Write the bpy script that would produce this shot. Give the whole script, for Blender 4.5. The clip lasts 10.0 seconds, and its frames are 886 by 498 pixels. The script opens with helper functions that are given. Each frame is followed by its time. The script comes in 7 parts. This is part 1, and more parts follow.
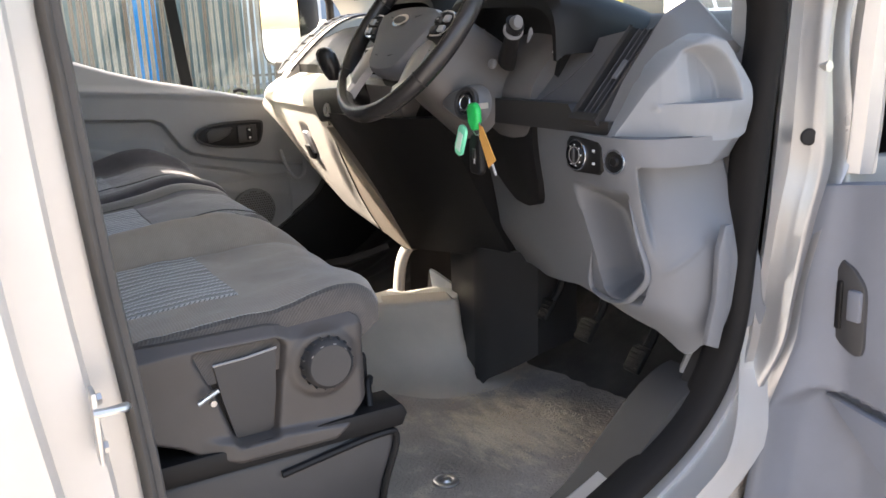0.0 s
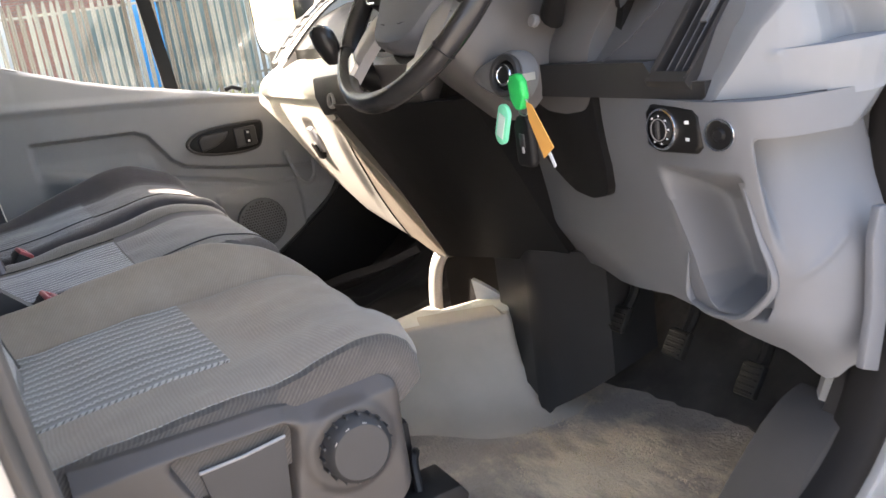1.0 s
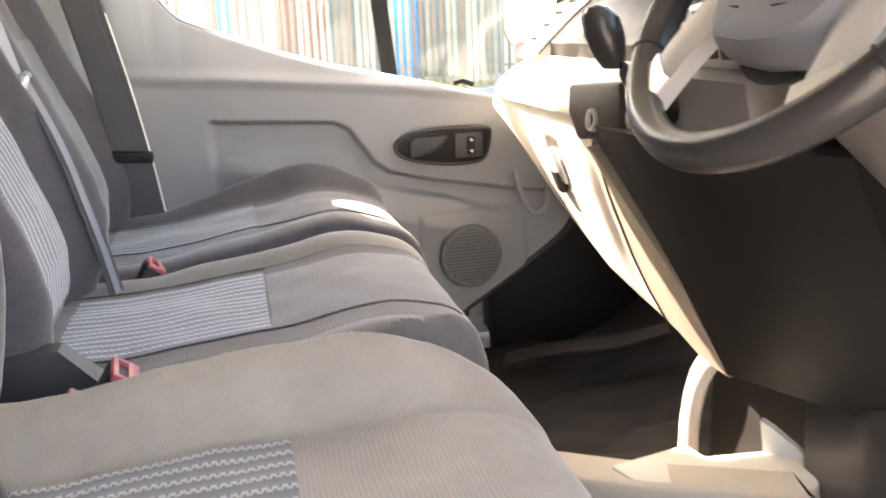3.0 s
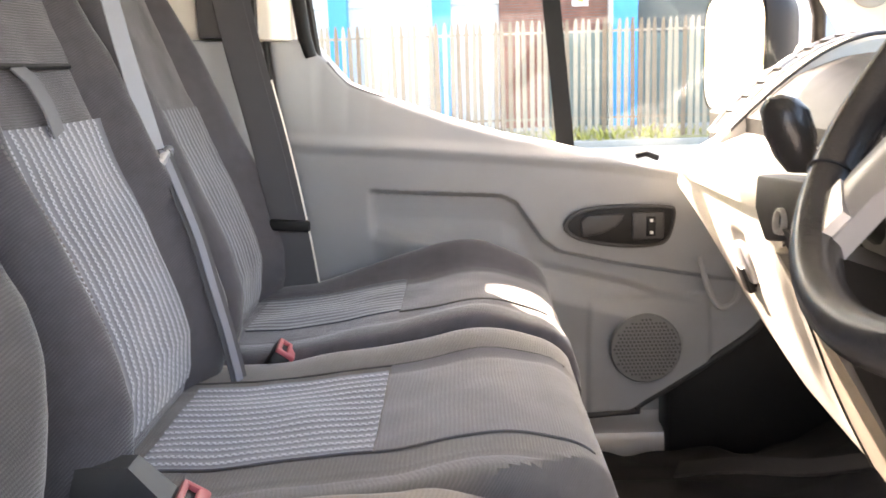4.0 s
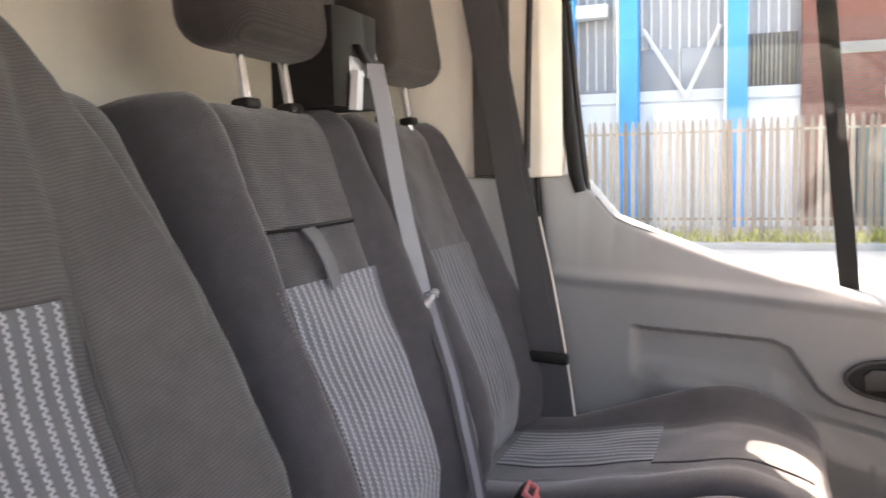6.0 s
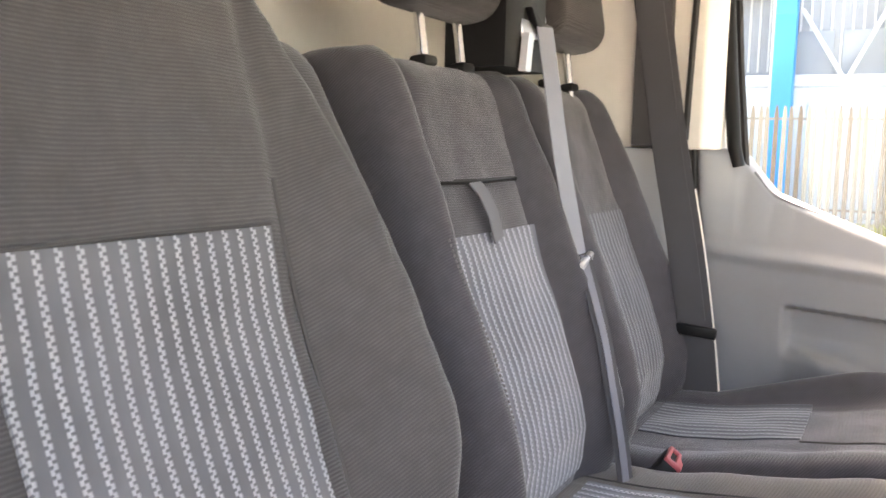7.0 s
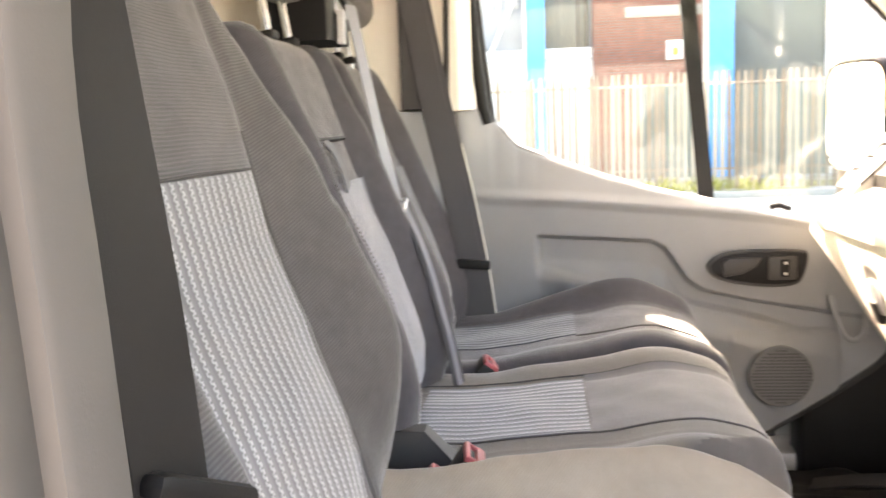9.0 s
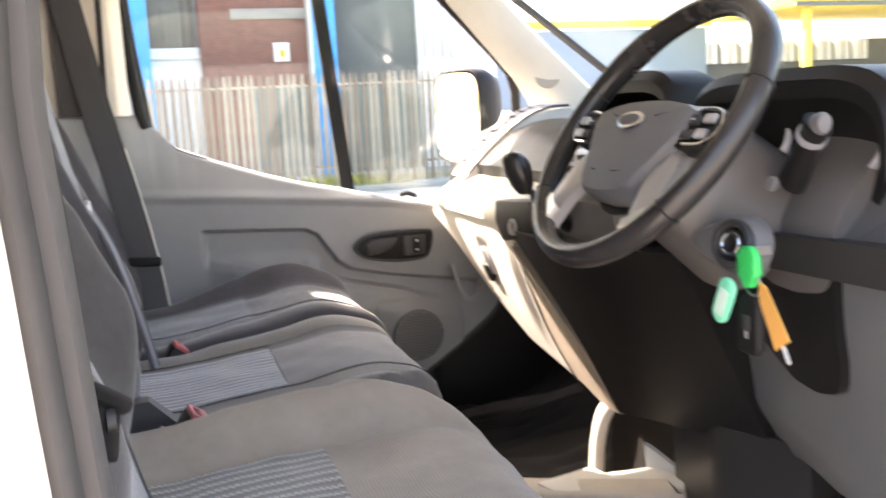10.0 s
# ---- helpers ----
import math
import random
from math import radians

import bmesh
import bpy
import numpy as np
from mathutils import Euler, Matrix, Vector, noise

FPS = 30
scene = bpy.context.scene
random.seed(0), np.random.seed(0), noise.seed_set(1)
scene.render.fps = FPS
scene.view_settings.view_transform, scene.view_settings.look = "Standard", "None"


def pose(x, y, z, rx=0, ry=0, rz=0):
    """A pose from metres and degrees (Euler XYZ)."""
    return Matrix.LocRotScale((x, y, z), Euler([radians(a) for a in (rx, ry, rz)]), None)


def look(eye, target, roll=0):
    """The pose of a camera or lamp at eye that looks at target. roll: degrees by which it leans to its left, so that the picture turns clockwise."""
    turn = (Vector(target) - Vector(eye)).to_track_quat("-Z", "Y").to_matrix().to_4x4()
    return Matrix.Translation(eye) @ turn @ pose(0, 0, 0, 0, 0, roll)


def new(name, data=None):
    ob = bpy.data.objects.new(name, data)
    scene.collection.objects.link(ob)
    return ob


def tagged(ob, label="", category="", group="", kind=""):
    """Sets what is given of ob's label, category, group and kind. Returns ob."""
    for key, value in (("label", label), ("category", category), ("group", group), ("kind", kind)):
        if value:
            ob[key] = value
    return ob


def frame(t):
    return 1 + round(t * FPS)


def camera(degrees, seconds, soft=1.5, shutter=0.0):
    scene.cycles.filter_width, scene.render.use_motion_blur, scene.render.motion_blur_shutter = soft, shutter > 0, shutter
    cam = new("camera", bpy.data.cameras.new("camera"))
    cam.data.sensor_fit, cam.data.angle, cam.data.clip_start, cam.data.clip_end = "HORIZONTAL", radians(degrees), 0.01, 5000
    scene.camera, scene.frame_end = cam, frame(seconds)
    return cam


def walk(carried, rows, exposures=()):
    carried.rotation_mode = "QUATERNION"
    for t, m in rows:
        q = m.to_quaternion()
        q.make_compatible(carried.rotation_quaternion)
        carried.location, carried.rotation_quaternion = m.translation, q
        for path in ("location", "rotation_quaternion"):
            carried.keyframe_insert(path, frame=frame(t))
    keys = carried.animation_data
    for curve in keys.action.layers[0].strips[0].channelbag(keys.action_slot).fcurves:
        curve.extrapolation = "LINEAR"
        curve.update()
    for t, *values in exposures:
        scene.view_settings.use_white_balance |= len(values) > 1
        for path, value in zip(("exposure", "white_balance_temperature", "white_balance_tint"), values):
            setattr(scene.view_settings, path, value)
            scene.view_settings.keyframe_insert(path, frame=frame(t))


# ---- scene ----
cam = camera(53.1, 10.0, shutter=0.3)

PATH = [
    (0, (-0.662, -1.051, 1.615), (0.268, 0.648, 1.118), -2.5),
    (0.5, (-0.601, -0.908, 1.585), (0.312, 0.793, 1.066), -5.9),
    (1, (-0.506, -0.715, 1.585), (0.36, 1.005, 1.045), -8.5),
    (1.5, (-0.457, -0.584, 1.557), (0.368, 1.151, 1.002), -5.2),
    (2, (-0.423, -0.405, 1.547), (0.38, 1.347, 1.011), -1.7),
    (2.5, (-0.381, -0.249, 1.542), (0.3, 1.553, 1.003), -1.4),
    (3, (-0.322, -0.144, 1.557), (0.104, 1.746, 1.062), -2.4),
    (3.2, (-0.286, -0.1, 1.563), (0.033, 1.82, 1.1), -2.4),
    (4.3, (-0.193, 0.027, 1.616), (-0.329, 1.989, 1.252), -1.9),
    (4.5, (-0.183, 0.04, 1.628), (-0.373, 2.002, 1.285), -2.0),
    (5, (-0.167, 0.066, 1.656), (-0.414, 2.034, 1.401), -1.5),
    (5.5, (-0.16, 0.031, 1.679), (-0.571, 1.98, 1.492), -1.5),
    (6, (-0.164, 0.003, 1.687), (-0.816, 1.886, 1.513), -1.2),
    (6.2, (-0.173, -0.012, 1.681), (-0.904, 1.841, 1.506), -0.9),
    (7.3, (-0.197, -0.062, 1.658), (-1.164, 1.669, 1.395), 2.7),
    (7.5, (-0.212, -0.074, 1.65), (-1.186, 1.648, 1.357), 3.7),
    (8, (-0.265, -0.128, 1.636), (-1.144, 1.638, 1.306), 3.3),
    (8.5, (-0.338, -0.222, 1.626), (-0.947, 1.66, 1.329), 0.3),
    (9, (-0.363, -0.307, 1.63), (-0.59, 1.662, 1.364), -2.2),
    (9.5, (-0.415, -0.422, 1.642), (-0.22, 1.557, 1.425), -2.7),
    (10, (-0.485, -0.543, 1.641), (0.122, 1.339, 1.338), -3.0),
]
# the clip's own exposure rises inside the cab and falls again
STOPS = [(0, 2.5, 7300, 16), (0.5, 2.75, 7400, 17), (1, 2.95, 7500, 17), (2, 3.65, 8200, 20), (3, 3.85, 8200, 20), (4.5, 3.5, 7900, 21), (6, 3.1, 7900, 24), (7.5, 3.9, 8300, 20), (8.5, 4.05, 8700, 18), (9, 3.9, 8800, 20), (9.5, 3.5, 8200, 20), (10, 3.2, 7700, 20)]
walk(cam, [(t, look(e, g, r)) for t, e, g, r in PATH], STOPS)

# ---- light: sun from behind the passenger side, sky all round ----
SUN_WAY = Vector((0.77, -1.0, -1.015)).normalized()
world = bpy.data.worlds.new("sky")
scene.world = world
world.use_nodes = True
wn = world.node_tree.nodes
sky = wn.new("ShaderNodeTexSky")
sky.sky_type, sky.sun_disc = "NISHITA", False
sky.sun_elevation = math.asin(-SUN_WAY.z)
sky.sun_rotation = math.atan2(-SUN_WAY.x, -SUN_WAY.y)
sky.air_density, sky.dust_density = 1.0, 4.0
world.node_tree.links.new(sky.outputs[0], wn["Background"].inputs[0])
wn["Background"].inputs[1].default_value = 0.15
sun = new("sun", bpy.data.lights.new("sun", "SUN"))
sun.data.energy, sun.data.angle, sun.data.color = 3.6, radians(0.5), (1.0, 0.95, 0.88)
sun.matrix_world = look((0, 0, 30), Vector((0, 0, 30)) + SUN_WAY)


# ---- materials ----
def nodes_of(name):
    m = bpy.data.materials.new(name)
    m.use_nodes = True
    nt = m.node_tree
    return m, nt, nt.nodes["Principled BSDF"]


def tone(c, k):
    return (c[0] * k, c[1] * k, c[2] * k, 1)


def noise_tex(nt, scale, detail=4.0, coord=None, rough=0.6):
    if coord is None:
        coord = nt.nodes.new("ShaderNodeTexCoord").outputs["Object"]
    n = nt.nodes.new("ShaderNodeTexNoise")
    n.inputs["Scale"].default_value, n.inputs["Detail"].default_value, n.inputs["Roughness"].default_value = scale, detail, rough
    nt.links.new(coord, n.inputs["Vector"])
    return n


def ramp(nt, src, stops):
    r = nt.nodes.new("ShaderNodeValToRGB")
    while len(r.color_ramp.elements) < len(stops):
        r.color_ramp.elements.new(0.5)
    for e, (p, c) in zip(r.color_ramp.elements, stops):
        e.position, e.color = p, c
    nt.links.new(src, r.inputs[0])
    return r


def bump(nt, bsdf, height, strength, dist, normal=None):
    b = nt.nodes.new("ShaderNodeBump")
    b.inputs["Strength"].default_value, b.inputs["Distance"].default_value = strength, dist
    nt.links.new(height, b.inputs["Height"])
    if normal is not None:
        nt.links.new(normal, b.inputs["Normal"])
    nt.links.new(b.outputs[0], bsdf.inputs["Normal"])
    return b.outputs[0]


def math_node(nt, op, a, b=None, clamp=False):
    n = nt.nodes.new("ShaderNodeMath")
    n.operation, n.use_clamp = op, clamp
    for i, v in enumerate((a, b)):
        if v is None:
            continue
        if isinstance(v, (int, float)):
            n.inputs[i].default_value = v
        else:
            nt.links.new(v, n.inputs[i])
    return n.outputs[0]


def surface(name, col, rough, metal=0.0, grain=900, grain_bump=0.15, patch=7, vary=0.18, spec=0.5, coat=0.0, dirt=None, relief=0.0006):
    """Plastic, rubber or paint: colour patches, fine grain, uneven gloss and, if given, dirt of another colour in patches."""
    m, nt, b = nodes_of(name)
    big, small = noise_tex(nt, patch, 5), noise_tex(nt, grain, 2)
    c = ramp(nt, big.outputs["Fac"], [(0.3, tone(col, 1 - vary)), (0.7, tone(col, 1 + vary))])
    out = c.outputs[0]
    if dirt:
        d = noise_tex(nt, dirt[1], 8, rough=0.7)
        k = ramp(nt, d.outputs["Fac"], [(dirt[2], (0, 0, 0, 1)), (dirt[2] + 0.15, (1, 1, 1, 1))])
        mix = nt.nodes.new("ShaderNodeMix")
        mix.data_type = "RGBA"
        nt.links.new(k.outputs[0], mix.inputs["Factor"])
        nt.links.new(out, mix.inputs["A"])
        mix.inputs["B"].default_value = tone(dirt[0], 1)
        out = mix.outputs["Result"]
    nt.links.new(out, b.inputs["Base Color"])
    r = ramp(nt, big.outputs["Fac"], [(0.25, (rough * 0.85,) * 3 + (1,)), (0.75, (min(1, rough * 1.15),) * 3 + (1,))])
    nt.links.new(r.outputs[0], b.inputs["Roughness"])
    b.inputs["Metallic"].default_value, b.inputs["Specular IOR Level"].default_value, b.inputs["Coat Weight"].default_value = metal, spec, coat
    if grain_bump:
        bump(nt, b, small.outputs["Fac"], grain_bump, relief)
    return m


def cloth(name, col, pitch=0.0042, sheen=0.8, rib_show=0.55):
    """Woven seat cloth: uneven cross ribs, a fine thread along them, worn patches."""
    m, nt, b = nodes_of(name)
    at = nt.nodes.new("ShaderNodeTexCoord").outputs["Object"]
    xyz = nt.nodes.new("ShaderNodeSeparateXYZ")
    nt.links.new(at, xyz.inputs[0])
    big, fuzz, mid = noise_tex(nt, 9, 6), noise_tex(nt, 900, 2), noise_tex(nt, 60, 3)
    s = math_node(nt, "SUBTRACT", xyz.outputs[2], xyz.outputs[0])
    s = math_node(nt, "ADD", s, math_node(nt, "MULTIPLY", mid.outputs["Fac"], pitch * 0.35))
    rib = math_node(nt, "SINE", math_node(nt, "MULTIPLY", s, 2 * math.pi / pitch))
    thread = math_node(nt, "SINE", math_node(nt, "MULTIPLY", xyz.outputs[1], 2 * math.pi / (pitch * 0.42)))
    weave = math_node(nt, "MULTIPLY", math_node(nt, "ADD", math_node(nt, "ADD", math_node(nt, "MULTIPLY", rib, 0.75), math_node(nt, "MULTIPLY", math_node(nt, "MULTIPLY", rib, thread), 0.25)), 1.0), 0.5)
    shown = math_node(nt, "ADD", 0.235 - rib_show * 0.25, math_node(nt, "MULTIPLY", weave, math_node(nt, "MULTIPLY", mid.outputs["Fac"], rib_show)))
    tex = math_node(nt, "ADD", math_node(nt, "ADD", shown, math_node(nt, "MULTIPLY", big.outputs["Fac"], 0.36)), math_node(nt, "MULTIPLY", fuzz.outputs["Fac"], 0.16))
    c = ramp(nt, tex, [(0.22, tone(col, 0.60)), (0.80, tone(col, 1.42))])
    nt.links.new(c.outputs[0], b.inputs["Base Color"])
    b.inputs["Roughness"].default_value, b.inputs["Specular IOR Level"].default_value = 0.95, 0.2
    b.inputs["Sheen Weight"].default_value, b.inputs["Sheen Roughness"].default_value = sheen, 0.4
    h = math_node(nt, "ADD", weave, math_node(nt, "MULTIPLY", fuzz.outputs["Fac"], 0.6))
    bump(nt, b, h, rib_show, 0.0009)
    return m


def striped(name, dark, light, pitch=0.0165, dash=0.0068):
    """Seat centre cloth: light dashed threads in rows along the seat."""
    m, nt, b = nodes_of(name)
    xyz = nt.nodes.new("ShaderNodeSeparateXYZ")
    nt.links.new(nt.nodes.new("ShaderNodeTexCoord").outputs["Object"], xyz.inputs[0])
    s = math_node(nt, "SUBTRACT", xyz.outputs[2], xyz.outputs[0])
    row = math_node(nt, "FRACT", math_node(nt, "DIVIDE", xyz.outputs[1], pitch))
    half = math_node(nt, "LESS_THAN", row, 0.20)
    step = math_node(nt, "MULTIPLY", half, 0.5)
    d = math_node(nt, "FRACT", math_node(nt, "ADD", math_node(nt, "DIVIDE", s, dash), step))
    inrow = math_node(nt, "MULTIPLY", math_node(nt, "MULTIPLY", row, 14.0, True), math_node(nt, "MULTIPLY", math_node(nt, "SUBTRACT", 0.42, row), 14.0, True))
    thread = math_node(nt, "MULTIPLY", inrow, math_node(nt, "SUBTRACT", math_node(nt, "MULTIPLY", math_node(nt, "ABSOLUTE", math_node(nt, "SUBTRACT", d, 0.5)), 6.0), 0.6, True))
    n = noise_tex(nt, 500, 3)
    big = noise_tex(nt, 8, 4)
    fade = math_node(nt, "MULTIPLY", thread, math_node(nt, "ADD", 0.55, math_node(nt, "MULTIPLY", n.outputs["Fac"], 0.7)), True)
    c1 = ramp(nt, big.outputs["Fac"], [(0.3, tone(dark, 0.8)), (0.7, tone(dark, 1.2))])
    mix = nt.nodes.new("ShaderNodeMix")
    mix.data_type = "RGBA"
    nt.links.new(fade, mix.inputs["Factor"])
    nt.links.new(c1.outputs[0], mix.inputs["A"])
    mix.inputs["B"].default_value = tone(light, 1)
    nt.links.new(mix.outputs["Result"], b.inputs["Base Color"])
    b.inputs["Roughness"].default_value, b.inputs["Specular IOR Level"].default_value = 0.9, 0.2
    b.inputs["Sheen Weight"].default_value, b.inputs["Sheen Roughness"].default_value = 0.6, 0.4
    h = math_node(nt, "ADD", thread, math_node(nt, "MULTIPLY", math_node(nt, "SINE", math_node(nt, "MULTIPLY", row, 6.283)), 0.5))
    bump(nt, b, h, 0.5, 0.0012)
    return m


def glass(name, tint=(0.92, 0.97, 0.95)):
    m, nt, b = nodes_of(name)
    for n in list(nt.nodes):
        if n != b and n.type != "OUTPUT_MATERIAL":
            nt.nodes.remove(n)
    t, g, mix = nt.nodes.new("ShaderNodeBsdfTransparent"), nt.nodes.new("ShaderNodeBsdfGlossy"), nt.nodes.new("ShaderNodeMixShader")
    f = nt.nodes.new("ShaderNodeLayerWeight")
    f.inputs[0].default_value = 0.5
    gloss = math_node(nt, "ADD", 0.03, math_node(nt, "MULTIPLY", math_node(nt, "POWER", f.outputs["Facing"], 4.0), 0.18))
    t.inputs[0].default_value, g.inputs["Roughness"].default_value = tone(tint, 1), 0.02
    nt.links.new(gloss, mix.inputs[0])
    nt.links.new(t.outputs[0], mix.inputs[1])
    nt.links.new(g.outputs[0], mix.inputs[2])
    nt.links.new(mix.outputs[0], nt.nodes["Material Output"].inputs[0])
    nt.nodes.remove(b)
    return m


# one seat cloth in several tones: light on cushions, shade on bench, in colour
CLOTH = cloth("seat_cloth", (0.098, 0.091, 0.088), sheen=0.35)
BENCHLIT = cloth("lit_bench_cloth", (0.158, 0.144, 0.134), sheen=0.35, rib_show=0.35)
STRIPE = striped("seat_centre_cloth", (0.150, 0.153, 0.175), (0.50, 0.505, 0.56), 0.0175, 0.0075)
STRIPEP = striped("shaded_centre_cloth", (0.088, 0.091, 0.104), (0.19, 0.195, 0.225), 0.0175, 0.0075)
STRIPE3 = striped("driver_back_cloth", (0.15, 0.15, 0.155), (0.46, 0.46, 0.47), 0.0165, 0.0075)
SEATLIT = cloth("lit_seat_cloth", (0.35, 0.297, 0.248), sheen=0.25, rib_show=0.25)
BENCH = cloth("shaded_bench_cloth", (0.086, 0.080, 0.087), sheen=0.45)
STRIPE2 = striped("lit_centre_cloth", (0.170, 0.155, 0.142), (0.54, 0.495, 0.455), 0.0205, 0.0075)
# the lid's cream plastic darkened to tan, for a face turned from the sun
TAN = surface("shaded_cream_plastic", (0.25, 0.215, 0.175), 0.5, grain=700, grain_bump=0.2, vary=0.06)
CENTRECLOTH = cloth("centre_seat_cloth", (0.165, 0.155, 0.162), sheen=0.35, rib_show=0.3)
HEADCLOTH = cloth("headrest_cloth", (0.055, 0.048, 0.047), sheen=0.2)
SHIELD = surface("seat_shield_plastic", (0.068, 0.059, 0.054), 0.48, grain=700, grain_bump=0.3, vary=0.12)
EDGETAN = surface("tan_edging", (0.095, 0.084, 0.075), 0.7, grain=500, vary=0.1)
THREAD = surface("grey_thread", (0.20, 0.185, 0.185), 0.8, grain=2000)
PAPERTHREAD = surface("pale_thread", (0.32, 0.30, 0.28), 0.8, grain=2000)
PIPING = surface("seat_piping", (0.075, 0.07, 0.066), 0.9, grain=2000)
PLASTIC = surface("grey_trim_plastic", (0.27, 0.27, 0.275), 0.55, grain=700, grain_bump=0.25, vary=0.06)
DARKGREY = surface("dark_grey_plastic", (0.042, 0.04, 0.04), 0.5, grain=800, grain_bump=0.25, vary=0.15)
TRAY = surface("black_tray_plastic", (0.012, 0.0115, 0.011), 0.6, grain=900, grain_bump=0.3, vary=0.2, spec=0.3)
BLACK = surface("black_plastic", (0.0105, 0.0098, 0.0098), 0.5, grain=900, grain_bump=0.2, vary=0.2, spec=0.25)
# a paler, smoother black than the centre panel's
LEGBLACK = surface("leg_black_plastic", (0.034, 0.032, 0.031), 0.33, grain=60, grain_bump=0.03, vary=0.12)
LEATHER = surface("wheel_leather", (0.028, 0.0255, 0.0245), 0.25, grain=420, grain_bump=0.5, vary=0.25)
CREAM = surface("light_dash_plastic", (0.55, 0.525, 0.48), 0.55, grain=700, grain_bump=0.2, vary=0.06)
LINING = surface("cream_lining", (0.83, 0.79, 0.71), 0.85, grain=500, grain_bump=0.3, vary=0.06)
CREAMDIM = surface("cream_grille", (0.42, 0.39, 0.34), 0.8, grain=900, grain_bump=0.6, vary=0.08)
PAINT = surface("silver_paint", (0.49, 0.475, 0.45), 0.32, 0.35, grain=0.5, grain_bump=0, vary=0.05, coat=0.6)
JAMB = surface("door_jamb_paint", (0.33, 0.322, 0.315), 0.3, 0.6, grain=0.5, grain_bump=0, vary=0.06, coat=0.5)
SHROUD = surface("column_shroud_plastic", (0.100, 0.092, 0.088), 0.45, grain=800, grain_bump=0.25, vary=0.12)
SPEAKER = surface("speaker_grille_plastic", (0.135, 0.135, 0.138), 0.6, grain=900, grain_bump=0.4, vary=0.08)
WINGGREY = surface("charcoal_dash_plastic", (0.098, 0.094, 0.095), 0.5, grain=700, grain_bump=0.25, vary=0.08)
BANDGREY = surface("dark_band_plastic", (0.030, 0.028, 0.027), 0.42, grain=800, grain_bump=0.25, vary=0.12)
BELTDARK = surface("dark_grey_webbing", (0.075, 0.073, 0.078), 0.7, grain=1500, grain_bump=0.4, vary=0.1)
BELTMID = surface("mid_grey_webbing", (0.15, 0.15, 0.16), 0.7, grain=1500, grain_bump=0.4, vary=0.1)
FLOORTAN = surface("shaded_console_plastic", (0.43, 0.372, 0.305), 0.6, grain=600, grain_bump=0.2, patch=4, vary=0.15)
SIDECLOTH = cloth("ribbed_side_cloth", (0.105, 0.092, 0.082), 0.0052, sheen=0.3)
EARGREY = surface("cup_holder_plastic", (0.205, 0.214, 0.226), 0.55, grain=700, grain_bump=0.25, vary=0.06)
DOORGREY = surface("driver_door_plastic", (0.165, 0.172, 0.195), 0.55, grain=700, grain_bump=0.25, vary=0.08)
# same plastic as the cup holder, with the lower panel's shade in its colour
DASHGREY = surface("shaded_dash_plastic", (0.142, 0.146, 0.155), 0.55, grain=700, grain_bump=0.25, vary=0.07)
HUBGREY = surface("airbag_pad_plastic", (0.135, 0.133, 0.136), 0.48, grain=700, grain_bump=0.3, vary=0.08)
COLUMN = surface("column_cover_plastic", (0.112, 0.104, 0.099), 0.38, grain=800, grain_bump=0.25, vary=0.12)
RUBBER = surface("rubber_seal", (0.028, 0.026, 0.025), 0.6, grain=300, vary=0.12)
SEAL = surface("brown_grey_seal", (0.013, 0.0118, 0.0112), 0.75, grain=300, vary=0.12, spec=0.15)
# paler copy of the seal rubber: bounced cab light put into the colour
SEALLIT = surface("lit_pillar_seal", (0.080, 0.072, 0.064), 0.75, grain=300, vary=0.2, spec=0.15)
SATIN = surface("dull_satin_trim", (0.40, 0.38, 0.36), 0.30, 0.5, grain_bump=0.05, vary=0.06)
CHEEK = surface("mid_grey_plastic", (0.145, 0.143, 0.145), 0.5, grain=700, grain_bump=0.25, vary=0.06)
MAT = surface("rubber_floor_mat", (0.30, 0.26, 0.222), 0.6, grain=130, grain_bump=0.8, relief=0.005, patch=3.5, vary=0.45, dirt=((0.56, 0.46, 0.33), 7.0, 0.53))


def sanded(m, at, radius, col):
    """Dry sand rubbed into a mat round one spot, thinning out in streaks."""
    nt = m.node_tree
    b = next(n for n in nt.nodes if n.type == "BSDF_PRINCIPLED")
    old = b.inputs["Base Color"].links[0].from_socket
    geo, dist, streak = nt.nodes.new("ShaderNodeNewGeometry"), nt.nodes.new("ShaderNodeVectorMath"), nt.nodes.new("ShaderNodeMapping")
    dist.operation = "DISTANCE"
    dist.inputs[1].default_value = at
    nt.links.new(geo.outputs["Position"], dist.inputs[0])
    streak.inputs["Scale"].default_value = (26, 9, 9)
    streak.inputs["Rotation"].default_value = (0, 0, 0.6)
    nt.links.new(geo.outputs["Position"], streak.inputs["Vector"])
    tex = nt.nodes.new("ShaderNodeTexNoise")
    tex.inputs["Scale"].default_value, tex.inputs["Detail"].default_value, tex.inputs["Roughness"].default_value = 1.0, 9.0, 0.72
    nt.links.new(streak.outputs[0], tex.inputs["Vector"])
    near = math_node(nt, "SUBTRACT", 1.0, math_node(nt, "DIVIDE", dist.outputs["Value"], radius), True)
    k = ramp(nt, math_node(nt, "ADD", math_node(nt, "MULTIPLY", near, 0.55), math_node(nt, "MULTIPLY", tex.outputs["Fac"], 0.9)), [(0.62, (0, 0, 0, 1)), (0.86, (0.85, 0.85, 0.85, 1))])
    mix = nt.nodes.new("ShaderNodeMix")
    mix.data_type = "RGBA"
    nt.links.new(k.outputs[0], mix.inputs["Factor"])
    nt.links.new(old, mix.inputs["A"])
    mix.inputs["B"].default_value = tone(col, 1)
    nt.links.new(mix.outputs["Result"], b.inputs["Base Color"])


